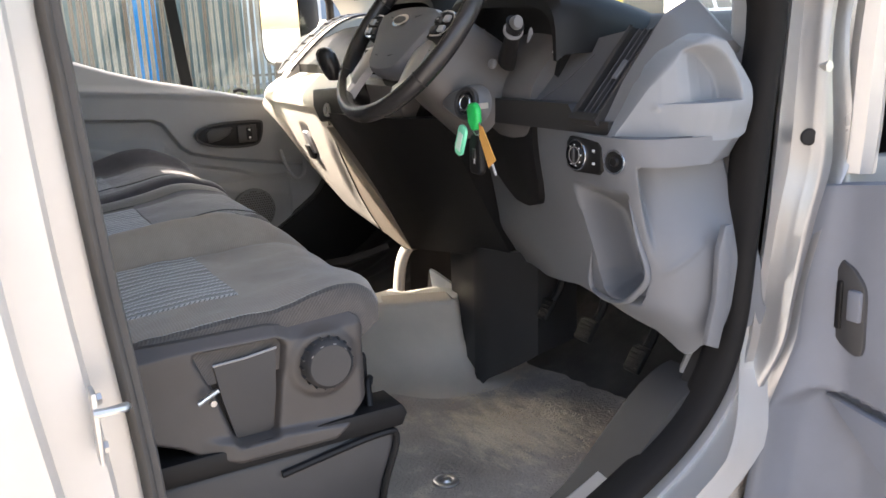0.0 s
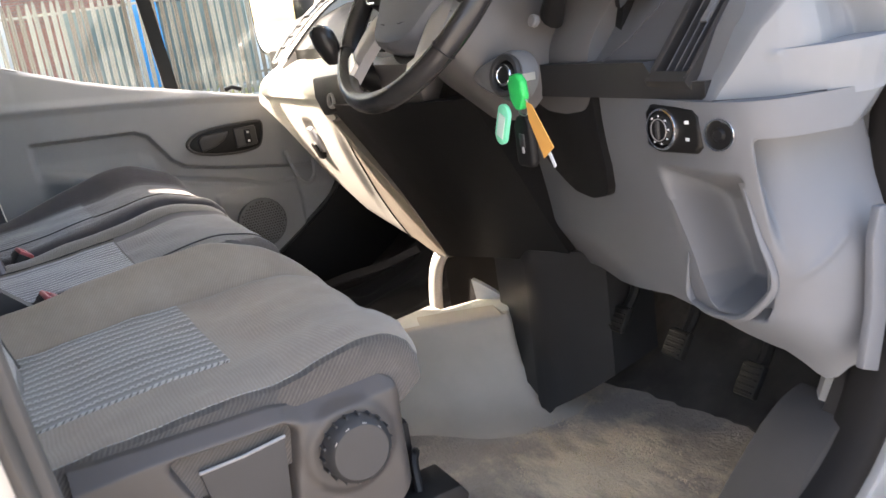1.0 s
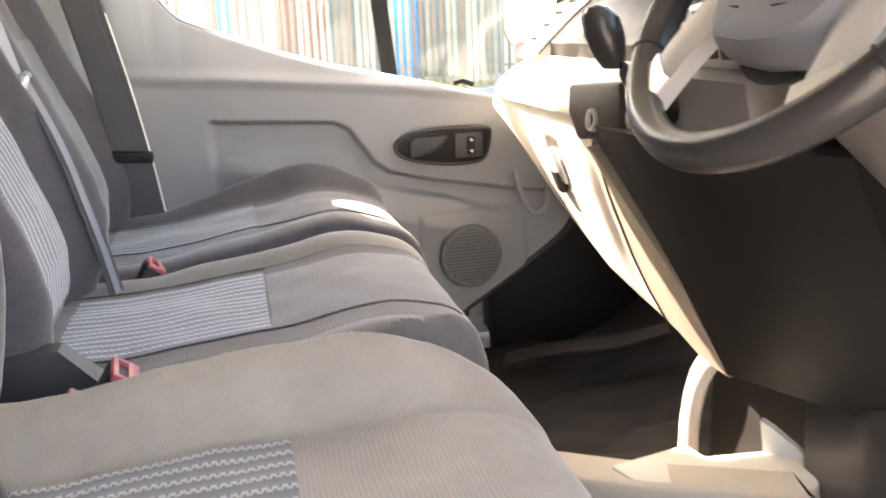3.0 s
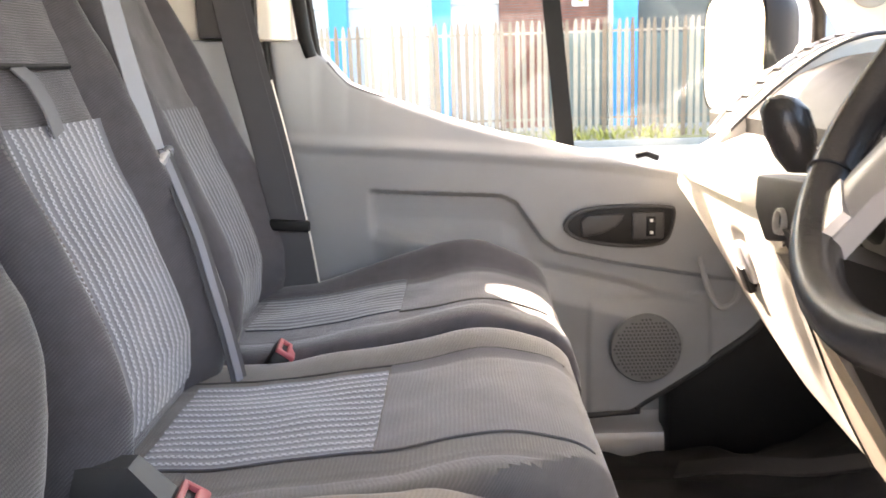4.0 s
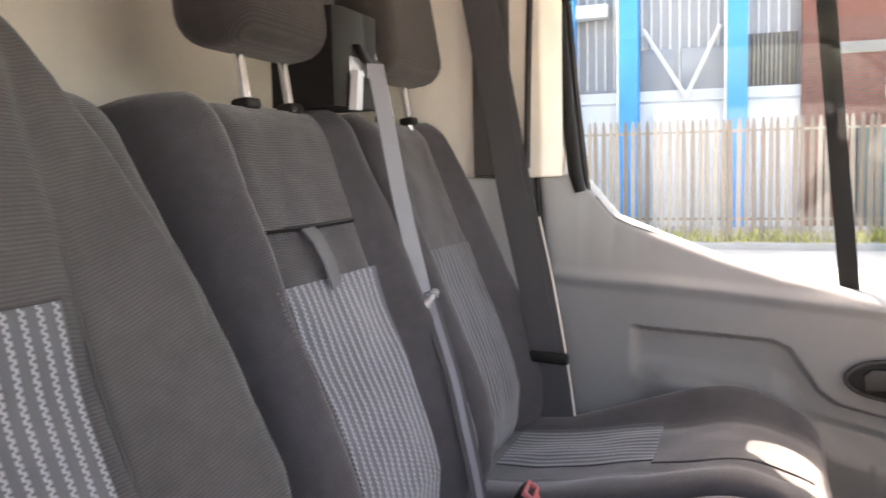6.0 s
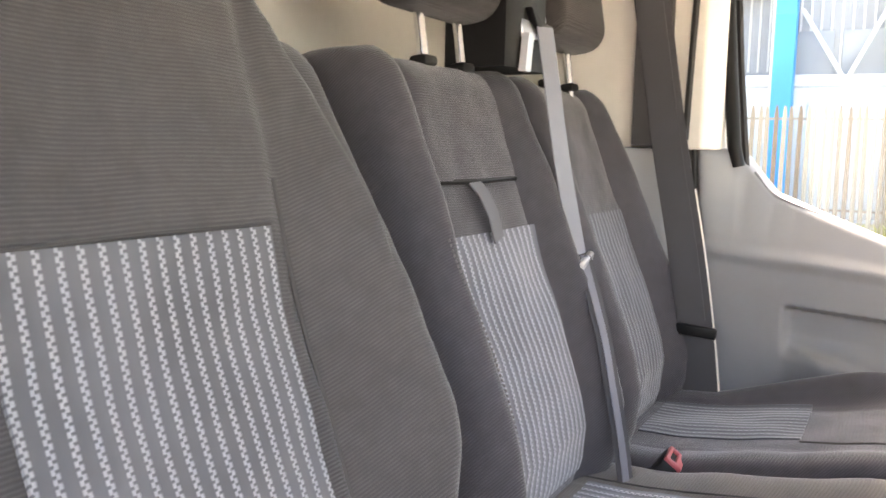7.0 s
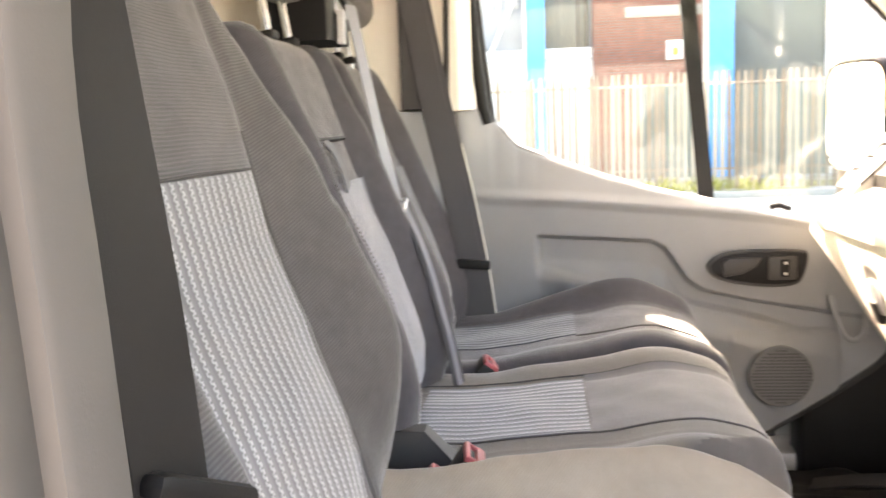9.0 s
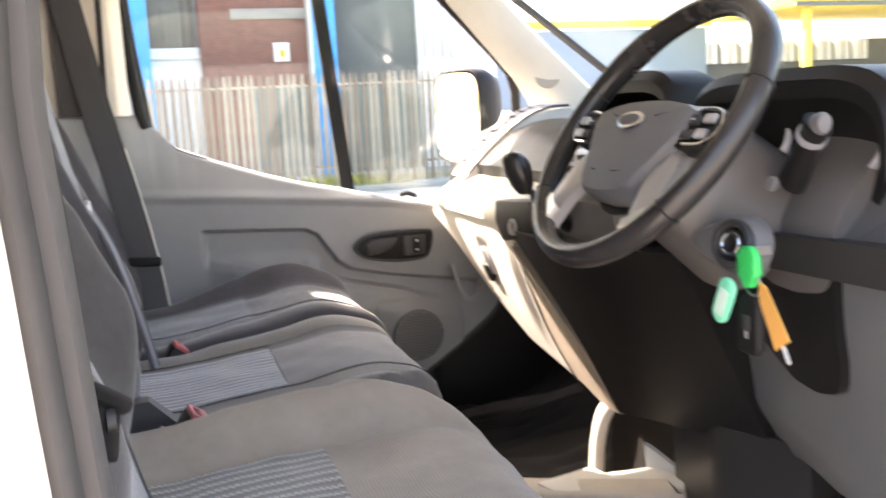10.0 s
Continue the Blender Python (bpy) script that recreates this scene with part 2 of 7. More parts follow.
sanded(MAT, (0.29, 0.39, 0.787), 0.26, (0.60, 0.50, 0.36))
# dark tone for the shade under the dash, with dust patches
SHADEFLOOR = surface("dusty_shade_floor", (0.072, 0.065, 0.058), 0.95, grain=500, grain_bump=0.7, relief=0.003, patch=5, vary=0.5, spec=0.1, dirt=((0.12, 0.105, 0.09), 6.0, 0.55))
LINER = surface("dull_black_liner", (0.026, 0.0235, 0.0225), 0.75, grain=500, grain_bump=0.4, vary=0.3, spec=0.2)
BELTBROWN = surface("brown_grey_webbing", (0.022, 0.020, 0.019), 0.6, grain=1300, grain_bump=0.4, vary=0.2, spec=0.15)
BELTLIGHT = surface("lit_belt_webbing", (0.22, 0.22, 0.255), 0.5, grain=1500, grain_bump=0.4, vary=0.1)
CHROME = surface("chrome", (0.75, 0.75, 0.76), 0.12, 1.0, grain_bump=0, vary=0.05)
STEEL = surface("zinc_steel", (0.55, 0.54, 0.52), 0.35, 0.9, grain_bump=0.1, vary=0.12)
SILVER = surface("silver_trim", (0.5, 0.5, 0.52), 0.3, 0.6, grain_bump=0.05, vary=0.06)
RED = surface("red_button", (0.52, 0.10, 0.11), 0.4, grain_bump=0.1, vary=0.1)
GREEN = surface("green_key_tag", (0.0, 0.55, 0.12), 0.35, grain_bump=0.05, vary=0.08)
MINT = surface("mint_key_tag", (0.22, 0.88, 0.55), 0.3, grain_bump=0.05, vary=0.08)
PAPER = surface("tag_paper", (0.72, 0.92, 0.80), 0.7, grain_bump=0.1, vary=0.05)
ORANGE = surface("orange_card_tag", (0.80, 0.40, 0.10), 0.7, grain_bump=0.1, vary=0.08)
WHITE = surface("white_plastic", (0.8, 0.8, 0.78), 0.4, grain_bump=0.05, vary=0.04)
INK = surface("white_print", (0.75, 0.75, 0.74), 0.6, grain_bump=0, vary=0.02)
GLASS = glass("clear_glass")
MIRROR = surface("mirror_glass", (0.9, 0.9, 0.9), 0.03, 1.0, grain_bump=0, vary=0.01)


# ---- mesh helpers ----
def thing(name, at, label, category, group="", kind=""):
    e = new(name)
    e.location = at
    e.empty_display_size = 0.05
    return tagged(e, label, category, group, kind)


def solid(name, bm, material, smooth=40):
    """A mesh object from a bmesh in world coordinates."""
    bmesh.ops.recalc_face_normals(bm, faces=bm.faces)
    me = bpy.data.meshes.new(name)
    bm.to_mesh(me)
    bm.free()
    me.materials.append(material)
    if smooth:
        me.shade_smooth()
        me.set_sharp_from_angle(angle=radians(smooth))
    return new(name, me)


def under(ob, parent):
    base = Matrix.Identity(4)
    p = parent
    while p is not None:
        base = Matrix.Translation(p.location) @ base if p.type == "EMPTY" else base
        p = p.parent
    ob.parent = parent
    ob.matrix_parent_inverse = base.inverted() if parent.type == "EMPTY" else Matrix.Identity(4)
    return ob


def part(name, bm, material, parent, label="", smooth=40):
    ob = under(solid(name, bm, material, smooth), parent)
    return tagged(ob, label) if label else ob


def box(cx, cy, cz, sx, sy, sz, r=0.0, turn=None, seg=2):
    bm = bmesh.new()
    bmesh.ops.create_cube(bm, size=1.0, matrix=Matrix.Diagonal((sx, sy, sz, 1)))
    if r:
        bmesh.ops.bevel(bm, geom=bm.edges[:], offset=r, segments=seg, profile=0.5, affect="EDGES")
    m = Matrix.Translation((cx, cy, cz))
    if turn is not None:
        m = m @ turn
    bmesh.ops.transform(bm, matrix=m, verts=bm.verts)
    return bm


def turned(rx=0, ry=0, rz=0):
    return pose(0, 0, 0, rx, ry, rz)


def prism(outline, axis, lo, hi, r=0.0, seg=2):
    """An outline in the two other axes (in xyz order), drawn out from lo to hi along an axis."""
    bm = bmesh.new()
    i = "xyz".index(axis)

    def put(p, v):
        q = list(p)
        q.insert(i, v)
        return bm.verts.new(q)

    a, b = [put(p, lo) for p in outline], [put(p, hi) for p in outline]
    bm.faces.new(a), bm.faces.new(list(reversed(b)))
    n = len(a)
    for k in range(n):
        bm.faces.new((a[k], a[(k + 1) % n], b[(k + 1) % n], b[k]))
    bmesh.ops.recalc_face_normals(bm, faces=bm.faces)
    if r:
        bmesh.ops.bevel(bm, geom=bm.edges[:], offset=r, segments=seg, profile=0.5, affect="EDGES")
    return bm


def loft(rings, cap=True, closed=True):
    bm = bmesh.new()
    vs = [[bm.verts.new(p) for p in ring] for ring in rings]
    n = len(vs[0])
    for a, b in zip(vs, vs[1:]):
        for k in range(n if closed else n - 1):
            bm.faces.new((a[k], a[(k + 1) % n], b[(k + 1) % n], b[k]))
    if cap and closed:
        bm.faces.new(list(reversed(vs[0]))), bm.faces.new(vs[-1])
    return bm


def sheet(f, nu, nv, back):
    """A closed shell: front f(u, v) with u, v in 0..1, and the same drawn back by the vector back."""
    bm = bmesh.new()
    back = Vector(back)
    fr = [[bm.verts.new(f(i / nu, j / nv)) for j in range(nv + 1)] for i in range(nu + 1)]
    bk = [[bm.verts.new(v.co + back) for v in row] for row in fr]
    for i in range(nu):
        for j in range(nv):
            bm.faces.new((fr[i][j], fr[i + 1][j], fr[i + 1][j + 1], fr[i][j + 1]))
            bm.faces.new((bk[i][j + 1], bk[i + 1][j + 1], bk[i + 1][j], bk[i][j]))
    edge = [(i, 0) for i in range(nu)] + [(nu, j) for j in range(nv)] + [(i, nv) for i in range(nu, 0, -1)] + [(0, j) for j in range(nv, 0, -1)]
    for k, (i, j) in enumerate(edge):
        p, q = edge[(k + 1) % len(edge)]
        bm.faces.new((fr[i][j], fr[p][q], bk[p][q], bk[i][j]))
    return bm


def spline(points, steps=8):
    """A smooth line through points."""
    p = [Vector(q) for q in points]
    p = [2 * p[0] - p[1]] + p + [2 * p[-1] - p[-2]]
    out = []
    for a, b, c, d in zip(p, p[1:], p[2:], p[3:]):
        for k in range(steps):
            t = k / steps
            out.append(0.5 * (2 * b + (c - a) * t + (2 * a - 5 * b + 4 * c - d) * t * t + (3 * b - a - 3 * c + d) * t ** 3))
    return out + [p[-2]]


def sweep(points, profile, side=None, closed=False):
    """A profile (pairs along side and its normal) carried along points."""
    pts = [Vector(p) for p in points]
    n = len(pts)
    rings = []
    s = Vector(side) if side is not None else None
    for i, p in enumerate(pts):
        d = (pts[(i + 1) % n] - pts[i - 1]) if closed else pts[min(i + 1, n - 1)] - pts[max(i - 1, 0)]
        d.normalize()
        if s is None:
            s = d.orthogonal()
        a = (s - d * s.dot(d)).normalized()
        if side is None:
            s = a
        b = d.cross(a)
        rings.append([p + a * u + b * v for u, v in profile])
    if closed:
        rings.append(rings[0])
        bm = loft(rings, cap=False)
        bmesh.ops.remove_doubles(bm, verts=bm.verts, dist=1e-6)
        return bm
    return loft(rings)


def circle(r, n=10, ry=None):
    return [(r * math.cos(6.283185 * k / n), (ry or r) * math.sin(6.283185 * k / n)) for k in range(n)]


def tube(points, r, n=8, closed=False):
    return sweep(points, circle(r, n), None, closed)


def strap(points, w, t, side):
    h, k = w / 2, t / 2
    return sweep(points, [(-h, -k), (h, -k), (h + k * 0.5, 0), (h, k), (-h, k), (-h - k * 0.5, 0)], side)


def drum(at, axis, r, depth, r2=None, n=28, edge=0.0):
    """A round, edged disc or knob along an axis."""
    a = Vector(axis).normalized()
    s = a.orthogonal().normalized()
    t = a.cross(s)
    r2 = r if r2 is None else r2
    stops = [(0, r), (depth - edge, r2), (depth, r2 - edge)] if edge else [(0, r), (depth, r2)]
    return loft([[Vector(at) + a * d + (s * math.cos(q) + t * math.sin(q)) * rr for q in (6.283185 * k / n for k in range(n))] for d, rr in stops])


def ring_shape(at, axis, r_out, r_in, depth, n=36):
    a = Vector(axis).normalized()
    s = a.orthogonal().normalized()
    t = a.cross(s)
    path = [Vector(at) + (s * math.cos(6.283185 * k / n) + t * math.sin(6.283185 * k / n)) * (r_out + r_in) / 2 for k in range(n)]
    w = (r_out - r_in) / 2
    rings = []
    for p in path:
        o = (p - Vector(at)).normalized()
        rings.append([p + o * u + a * v for u, v in ((-w, 0), (w, 0), (w, depth * 0.7), (w * 0.6, depth), (-w * 0.6, depth), (-w, depth * 0.7))])
    rings.append(rings[0])
    bm = loft(rings, cap=False)
    bmesh.ops.remove_doubles(bm, verts=bm.verts, dist=1e-6)
    return bm


def join(*bms):
    out = bmesh.new()
    for b in bms:
        me = bpy.data.meshes.new("tmp")
        b.to_mesh(me)
        b.free()
        out.from_mesh(me)
        bpy.data.meshes.remove(me)
    return out


def moved(bm, m):
    bmesh.ops.transform(bm, matrix=m, verts=bm.verts)
    return bm


def ease(a, b, x):
    t = max(0.0, min(1.0, (x - a) / (b - a)))
    return t * t * (3 - 2 * t)


def between(x, table):
    for (a, u), (b, v) in zip(table, table[1:]):
        if x <= b:
            k = max(0.0, (x - a) / (b - a))
            return u + (v - u) * k
    return table[-1][1]


def drop(d, r):
    """How far a rounded rim of radius r has dropped, d inside its edge."""
    return 0.0 if d >= r else r - math.sqrt(max(0.0, r * r - (r - max(d, 0)) ** 2))


# ---- the cab's shell ----
# door opening of the driver's side, in the plane of the body side (x, z)
APERTURE = [(-0.518, 0.86), (-0.528, 1.12), (-0.548, 1.36), (-0.560, 1.56), (-0.563, 1.70), (-0.53, 1.95), (-0.40, 2.03), (-0.10, 2.04), (0.16, 2.02), (0.33, 1.90),
            (0.490, 1.66), (0.480, 1.45), (0.458, 1.25), (0.432, 1.07), (0.36, 0.95), (0.22, 0.86), (0.06, 0.80), (-0.20, 0.775), (-0.44, 0.78), (-0.52, 0.81)]


def aperture_line(y, grow=0.0, steps=5):
    c = Vector((-0.03, y, 1.38))
    pts = [Vector((x, y, z)) for x, z in APERTURE]
    loop = spline(pts + [pts[0]], steps)[:-1]
    return [p + (p - c).normalized() * (grow if grow < 0.1 or p.x < 0.25 else 0.03 + 0.03 * grow) for p in loop]


def side_wall():
    """White body side round the driver's door opening, with the stepped jamb."""
    rings = []
    for y, g in ((0.05, 0.012), (0.035, 0.0), (-0.02, 0.0), (-0.022, 0.03), (-0.06, 0.038), (-0.064, 0.09), (-0.115, 0.098), (-0.118, 0.16), (-0.118, 0.5), (0.05, 0.5)):
        ring = aperture_line(y, g)
        for p in ring:
            if p.x > 0.2:
                p.y = max(p.y, -0.045 - 0.08 * (1 - ease(0.86, 1.06, p.z)))
        rings.append(ring)
    bm = loft(rings + [rings[0]], cap=False)
    bmesh.ops.remove_doubles(bm, verts=bm.verts, dist=1e-6)
    ob = solid("wall_driver_side", bm, PAINT, 35)
    tagged(ob, "silver-white painted steel body side round the open door", "body side", kind="structure")
    return ob


wall = side_wall()
SEAL_SHAPE = [(0.036 * math.copysign(abs(math.cos(a)) ** 0.7, math.cos(a)) - 0.002, 0.021 * math.sin(a)) for a in (k * 0.4488 for k in range(14))]
loop = aperture_line(-0.028, 0.004)
cut_at = [k for k, p in enumerate(loop) if p.x < -0.40 and p.z < 1.98]
start = next(k for k in cut_at if (k - 1) % len(loop) not in cut_at)
turned_loop = loop[start:] + loop[:start]
seal = tagged(solid("door_seal", sweep(turned_loop[len(cut_at) - 1:] + turned_loop[:1], SEAL_SHAPE, (0, 1, 0)), SEAL),
              "thick black rubber door seal round the opening", "door seal", kind="structure")
# cream edging on the inner side of the pillar seal
tagged(solid("trim_pillar_edge", sweep([p + Vector((0.020, 0.026, 0)) for p in turned_loop[:len(cut_at)]], [(-0.020, -0.007), (-0.016, -0.010), (0.020, -0.010), (0.026, 0.0), (0.020, 0.010), (-0.016, 0.010), (-0.020, 0.007)], (0, 1, 0)), EDGETAN), "tan plastic edging inside the rear pillar seal", "pillar trim", kind="structure")
rear_seal = tagged(solid("pillar_seal", sweep([p + Vector((0.011, 0.002, 0)) for p in turned_loop[:len(cut_at)]], [(0.55 * u, 0.36 * v) for u, v in SEAL_SHAPE], (0, 1, 0)), SEALLIT), "narrow tan seal along the rear door pillar, toned for inside light", "door seal", kind="structure")

floor_bm = sheet(lambda u, v: Vector((-0.98 + 1.9 * u, -0.02 + 1.80 * v, 0.785 + 0.30 * ease(0.50, 0.98, -0.98 + 1.9 * u)
                                      + 0.004 * noise.noise(Vector((u * 9, v * 9, 0))))), 60, 50, (0, 0, -0.05))
floor = tagged(solid("floor", floor_bm, MAT), "dusty dark grey rubber cab floor mat", "floor mat", kind="structure")
stud = thing("mat_fixing", (0.042, 0.262, 0.787), "small round metal fixing pressed into the floor mat", "mat fixing")
part("washer", ring_shape((0.042, 0.262, 0.786), (0, 0, 1), 0.024, 0.012, 0.005, 24), STEEL, stud)
part("button", drum((0.042, 0.262, 0.786), (0, 0, 1), 0.010, 0.006, 0.008, 16, 0.002), STEEL, stud)
tread = thing("step_plate", (0.0, 0.02, 0.78), "dark grey moulded door sill step plate with ribs", "sill plate")
part("plate", sheet(lambda u, v: Vector((-0.50 + 0.92 * u, -0.02 + 0.10 * v, 0.80 + 0.20 * ease(0.10, 0.42, -0.50 + 0.92 * u) - 0.015 * v * (1 - u))), 40, 4, (0, 0, -0.03)), DARKGREY, tread)
for k in range(9):
    part("rib", box(-0.42 + k * 0.05, 0.03, 0.8, 0.012, 0.07, 0.012, 0.003), DARKGREY, tread)

bulkhead = tagged(solid("wall_bulkhead", sheet(lambda u, v: Vector((-0.97 - 0.02 * math.cos(u * 19) * ease(0.1, 0.4, v), -0.05 + 1.90 * u, 0.75 + 1.40 * v)), 60, 20, (-0.03, 0, 0)), LINING),
                  "cream steel bulkhead behind the seats", "bulkhead", kind="structure")
roof = tagged(solid("ceiling", sheet(lambda u, v: Vector((-1.0 + 1.45 * u, -0.14 + 2.04 * v, 2.10 - 0.05 * (2 * v - 1) ** 4 - 0.07 * u ** 3)), 14, 20, (0, 0, 0.06)), LINING),
              "cream cloth roof lining", "ceiling", kind="structure")
firewall = tagged(solid("wall_front", sheet(lambda u, v: Vector((0.93 - 0.04 * math.sin(u * 9), -0.10 + 1.95 * u, 0.70 + 0.80 * v)), 20, 8, (0.04, 0, 0)), BLACK),
                  "black sound-deadened firewall under the dash", "firewall", kind="structure")
under_pan = tagged(solid("wall_underbody", box(-0.05, 0.86, 0.69, 1.95, 1.80, 0.10, 0.02), BLACK), "black steel underbody beneath the cab floor", "underbody", kind="structure")


def pillar(name, a, b, w, d, material, label, cat):
    """A tapered, rounded pillar trim between two points."""
    a, b = Vector(a), Vector(b)
    prof = [(w * math.cos(t) * (1 if abs(math.cos(t)) > .3 else 1), d * math.sin(t)) for t in (6.283 * k / 14 for k in range(14))]
    return tagged(solid(name, sweep(spline([a, (a + b) / 2 + Vector((0, 0, 0.004)), b], 5), prof, (0.3, 1, 0)), material), label, cat, kind="structure")


PILLAR = [(1.50, 0.60, 1.725, 0.80, 1.60), (1.60, 0.530, 1.715, 0.725, 1.600), (1.66, 0.508, 1.718, 0.668, 1.612), (1.72, 0.472, 1.722, 0.612, 1.626), (1.79, 0.412, 1.724, 0.548, 1.645), (1.86, 0.350, 1.724, 0.484, 1.660), (2.08, 0.155, 1.715, 0.283, 1.685)]
tagged(solid("trim_passenger_front_pillar", loft([[Vector((x0, y0, z)), Vector((x0 * 0.8 + x1 * 0.2, y0 * 0.8 + y1 * 0.2 - 0.012, z)), Vector((x0 * 0.5 + x1 * 0.5, (y0 + y1) / 2 - 0.014, z)), Vector((x0 * 0.15 + x1 * 0.85, y0 * 0.15 + y1 * 0.85 - 0.006, z)), Vector((x1, y1, z)), Vector((x1 + 0.03, y1 + 0.04, z)), Vector((x0 + 0.06, y0 + 0.07, z))] for z, x0, y0, x1, y1 in PILLAR]), LINING, 50), "wide cream plastic trim on the front pillar", "pillar trim", kind="structure")
pillar("trim_driver_front_pillar", (0.80, -0.02, 1.50), (0.28, 0.06, 2.08), 0.04, 0.055, LINING, "cream plastic trim on the front pillar", "pillar trim")
tweeter = thing("tweeter_grille", (0.60, 1.70, 1.70), "round cream tweeter grille on the pillar trim", "speaker grille")
part("grille", drum((0.548, 1.666, 1.724), (-0.45, -0.85, 0.25), 0.034, 0.004, edge=0.002), CREAMDIM, tweeter)

side_front = tagged(solid("wall_passenger_front", box(0.62, 1.815, 0.99, 0.80, 0.10, 0.70, 0.02), BLACK), "black kick panel ahead of the passenger door", "kick panel", kind="structure")
side_rear = tagged(solid("wall_passenger_rear", box(-0.80, 1.90, 1.4, 0.46, 0.06, 1.4, 0.02), PAINT), "painted body side behind the passenger door", "body side", kind="structure")
lower_side = tagged(solid("wall_passenger_sill", box(-0.1, 1.86, 0.72, 1.9, 0.14, 0.24, 0.02), PAINT), "painted sill below the passenger door", "sill", kind="structure")

# windscreen and its surround
WS = [(1.02, -0.08, 1.58), (1.02, 1.82, 1.58), (0.30, 1.72, 2.07), (0.30, 0.02, 2.07)]


def screen_at(u, v):
    a, b, c, d = (Vector(p) for p in WS)
    p = (a * (1 - u) + b * u) * (1 - v) + (d * (1 - u) + c * u) * v
    return p + Vector((0.16, 0, 0.02)) * (1 - (2 * u - 1) ** 2)


windscreen = tagged(solid("window_windscreen", sheet(screen_at, 16, 8, (0.004, 0, 0.004)), GLASS), "large raked clear windscreen", "windscreen", kind="structure")
windscreen.visible_shadow = False
part("rubber_surround", tube([screen_at(u, 0) for u in np.linspace(0, 1, 17)] + [screen_at(1, v) for v in np.linspace(0.1, 1, 9)]
                             + [screen_at(u, 1) for u in np.linspace(1, 0, 17)[1:]] + [screen_at(0, v) for v in np.linspace(0.9, 0.1, 9)], 0.012, 6, True), RUBBER, windscreen)

# rear pillar of the passenger side: upper trim, lower grey trim, dark slot
pas = thing("passenger_pillar_trim", (-0.62, 1.72, 0.8), "cream upper and grey lower trim on the rear door pillar", "pillar trim", kind="structure")
part("upper_trim", prism([(-0.98, 1.60), (-0.70, 1.665), (-0.66, 1.69), (-0.545, 1.70), (-0.52, 1.76), (-0.52, 1.86), (-0.98, 1.86)], "z", 1.672, 2.09, 0.006), LINING, pas)
part("lower_trim", prism([(-0.98, 1.56), (-0.70, 1.60), (-0.655, 1.655), (-0.605, 1.685), (-0.590, 1.770), (-0.500, 1.800), (-0.500, 1.86), (-0.98, 1.86)], "z", 0.79, 1.674, 0.01), PLASTIC, pas)
part("belt_slot", prism([(-0.668, 1.650), (-0.605, 1.672), (-0.605, 1.70), (-0.668, 1.70)], "z", 1.676, 2.06, 0.004), DARKGREY, pas, "dark slot for the seat belt adjuster")
part("edge_bead", tube([(-0.56, 1.685, 2.05), (-0.567, 1.684, 1.85), (-0.572, 1.688, 1.69)], 0.007, 6), RUBBER, pas)

# driver's rear pillar, inside
dp = thing("driver_pillar_trim", (-0.62, 0.03, 0.8), "dark grey inner trim of the pillar behind the driver's door", "pillar trim", kind="structure")
part("trim", prism([(-0.98, 0.10), (-0.72, 0.085), (-0.62, 0.055), (-0.57, 0.05), (-0.57, 0.02), (-0.98, 0.02)], "z", 0.79, 2.09, 0.006), DARKGREY, dp)
striker = thing("door_striker", (-0.57, -0.09, 1.20), "bright steel door striker loop bolted to the pillar", "door striker")
part("plate", box(-0.572, -0.085, 1.205, 0.006, 0.03, 0.085, 0.002), STEEL, striker)
part("loop", tube(spline([(-0.574, -0.10, 1.225), (-0.545, -0.105, 1.226), (-0.540, -0.09, 1.222), (-0.545, -0.075, 1.215), (-0.574, -0.072, 1.212)], 5), 0.005), STEEL, striker)
for z in (1.178, 1.235):
    part("bolt", drum((-0.568, -0.085, z), (1, 0, 0), 0.007, 0.005, n=6), STEEL, striker)

# front jamb of the driver's door: folded steel with holes, bolts and hinge
jamb = thing("front_door_jamb", (0.58, -0.06, 1.2), "folded silver-white steel door jamb with round hole and hinge", "door jamb", kind="structure")


def jamb_at(u, v):
    z = 0.84 + 1.01 * u
    x0 = between(z, [(0.80, 0.36), (0.92, 0.425), (1.06, 0.475), (1.27, 0.505), (1.63, 0.535), (1.9, 0.47)])
    wide = between(z, [(0.80, 0.11), (1.0, 0.088), (1.28, 0.085), (1.36, 0.125), (1.9, 0.13)])
    k = ease(0.90, 1.10, z)
    y = -0.052 - 0.045 * k * ease(0.25, 0.40, v) + 0.05 * k * ease(0.55, 0.72, v) - 0.04 * k * ease(0.85, 1, v)
    return Vector((x0 + wide * v + 0.014 * k * math.sin(z * 11) * ease(0.2, 0.6, v), y - 0.01 * k * math.sin(z * 14 + 1) * v, z))


part("panel", sheet(jamb_at, 40, 24, (0, 0.02, 0)), JAMB, jamb)
part("hole_grommet", drum((0.556, -0.080, 1.408), (-0.45, -0.89, 0), 0.014, 0.005, edge=0.002), BLACK, jamb)
part("hinge", box(0.60, -0.095, 1.66, 0.10, 0.05, 0.045, 0.008), BLACK, jamb)
part("bolt", drum((0.575, -0.085, 1.52), (0, -1, 0), 0.010, 0.012, n=6), STEEL, jamb)


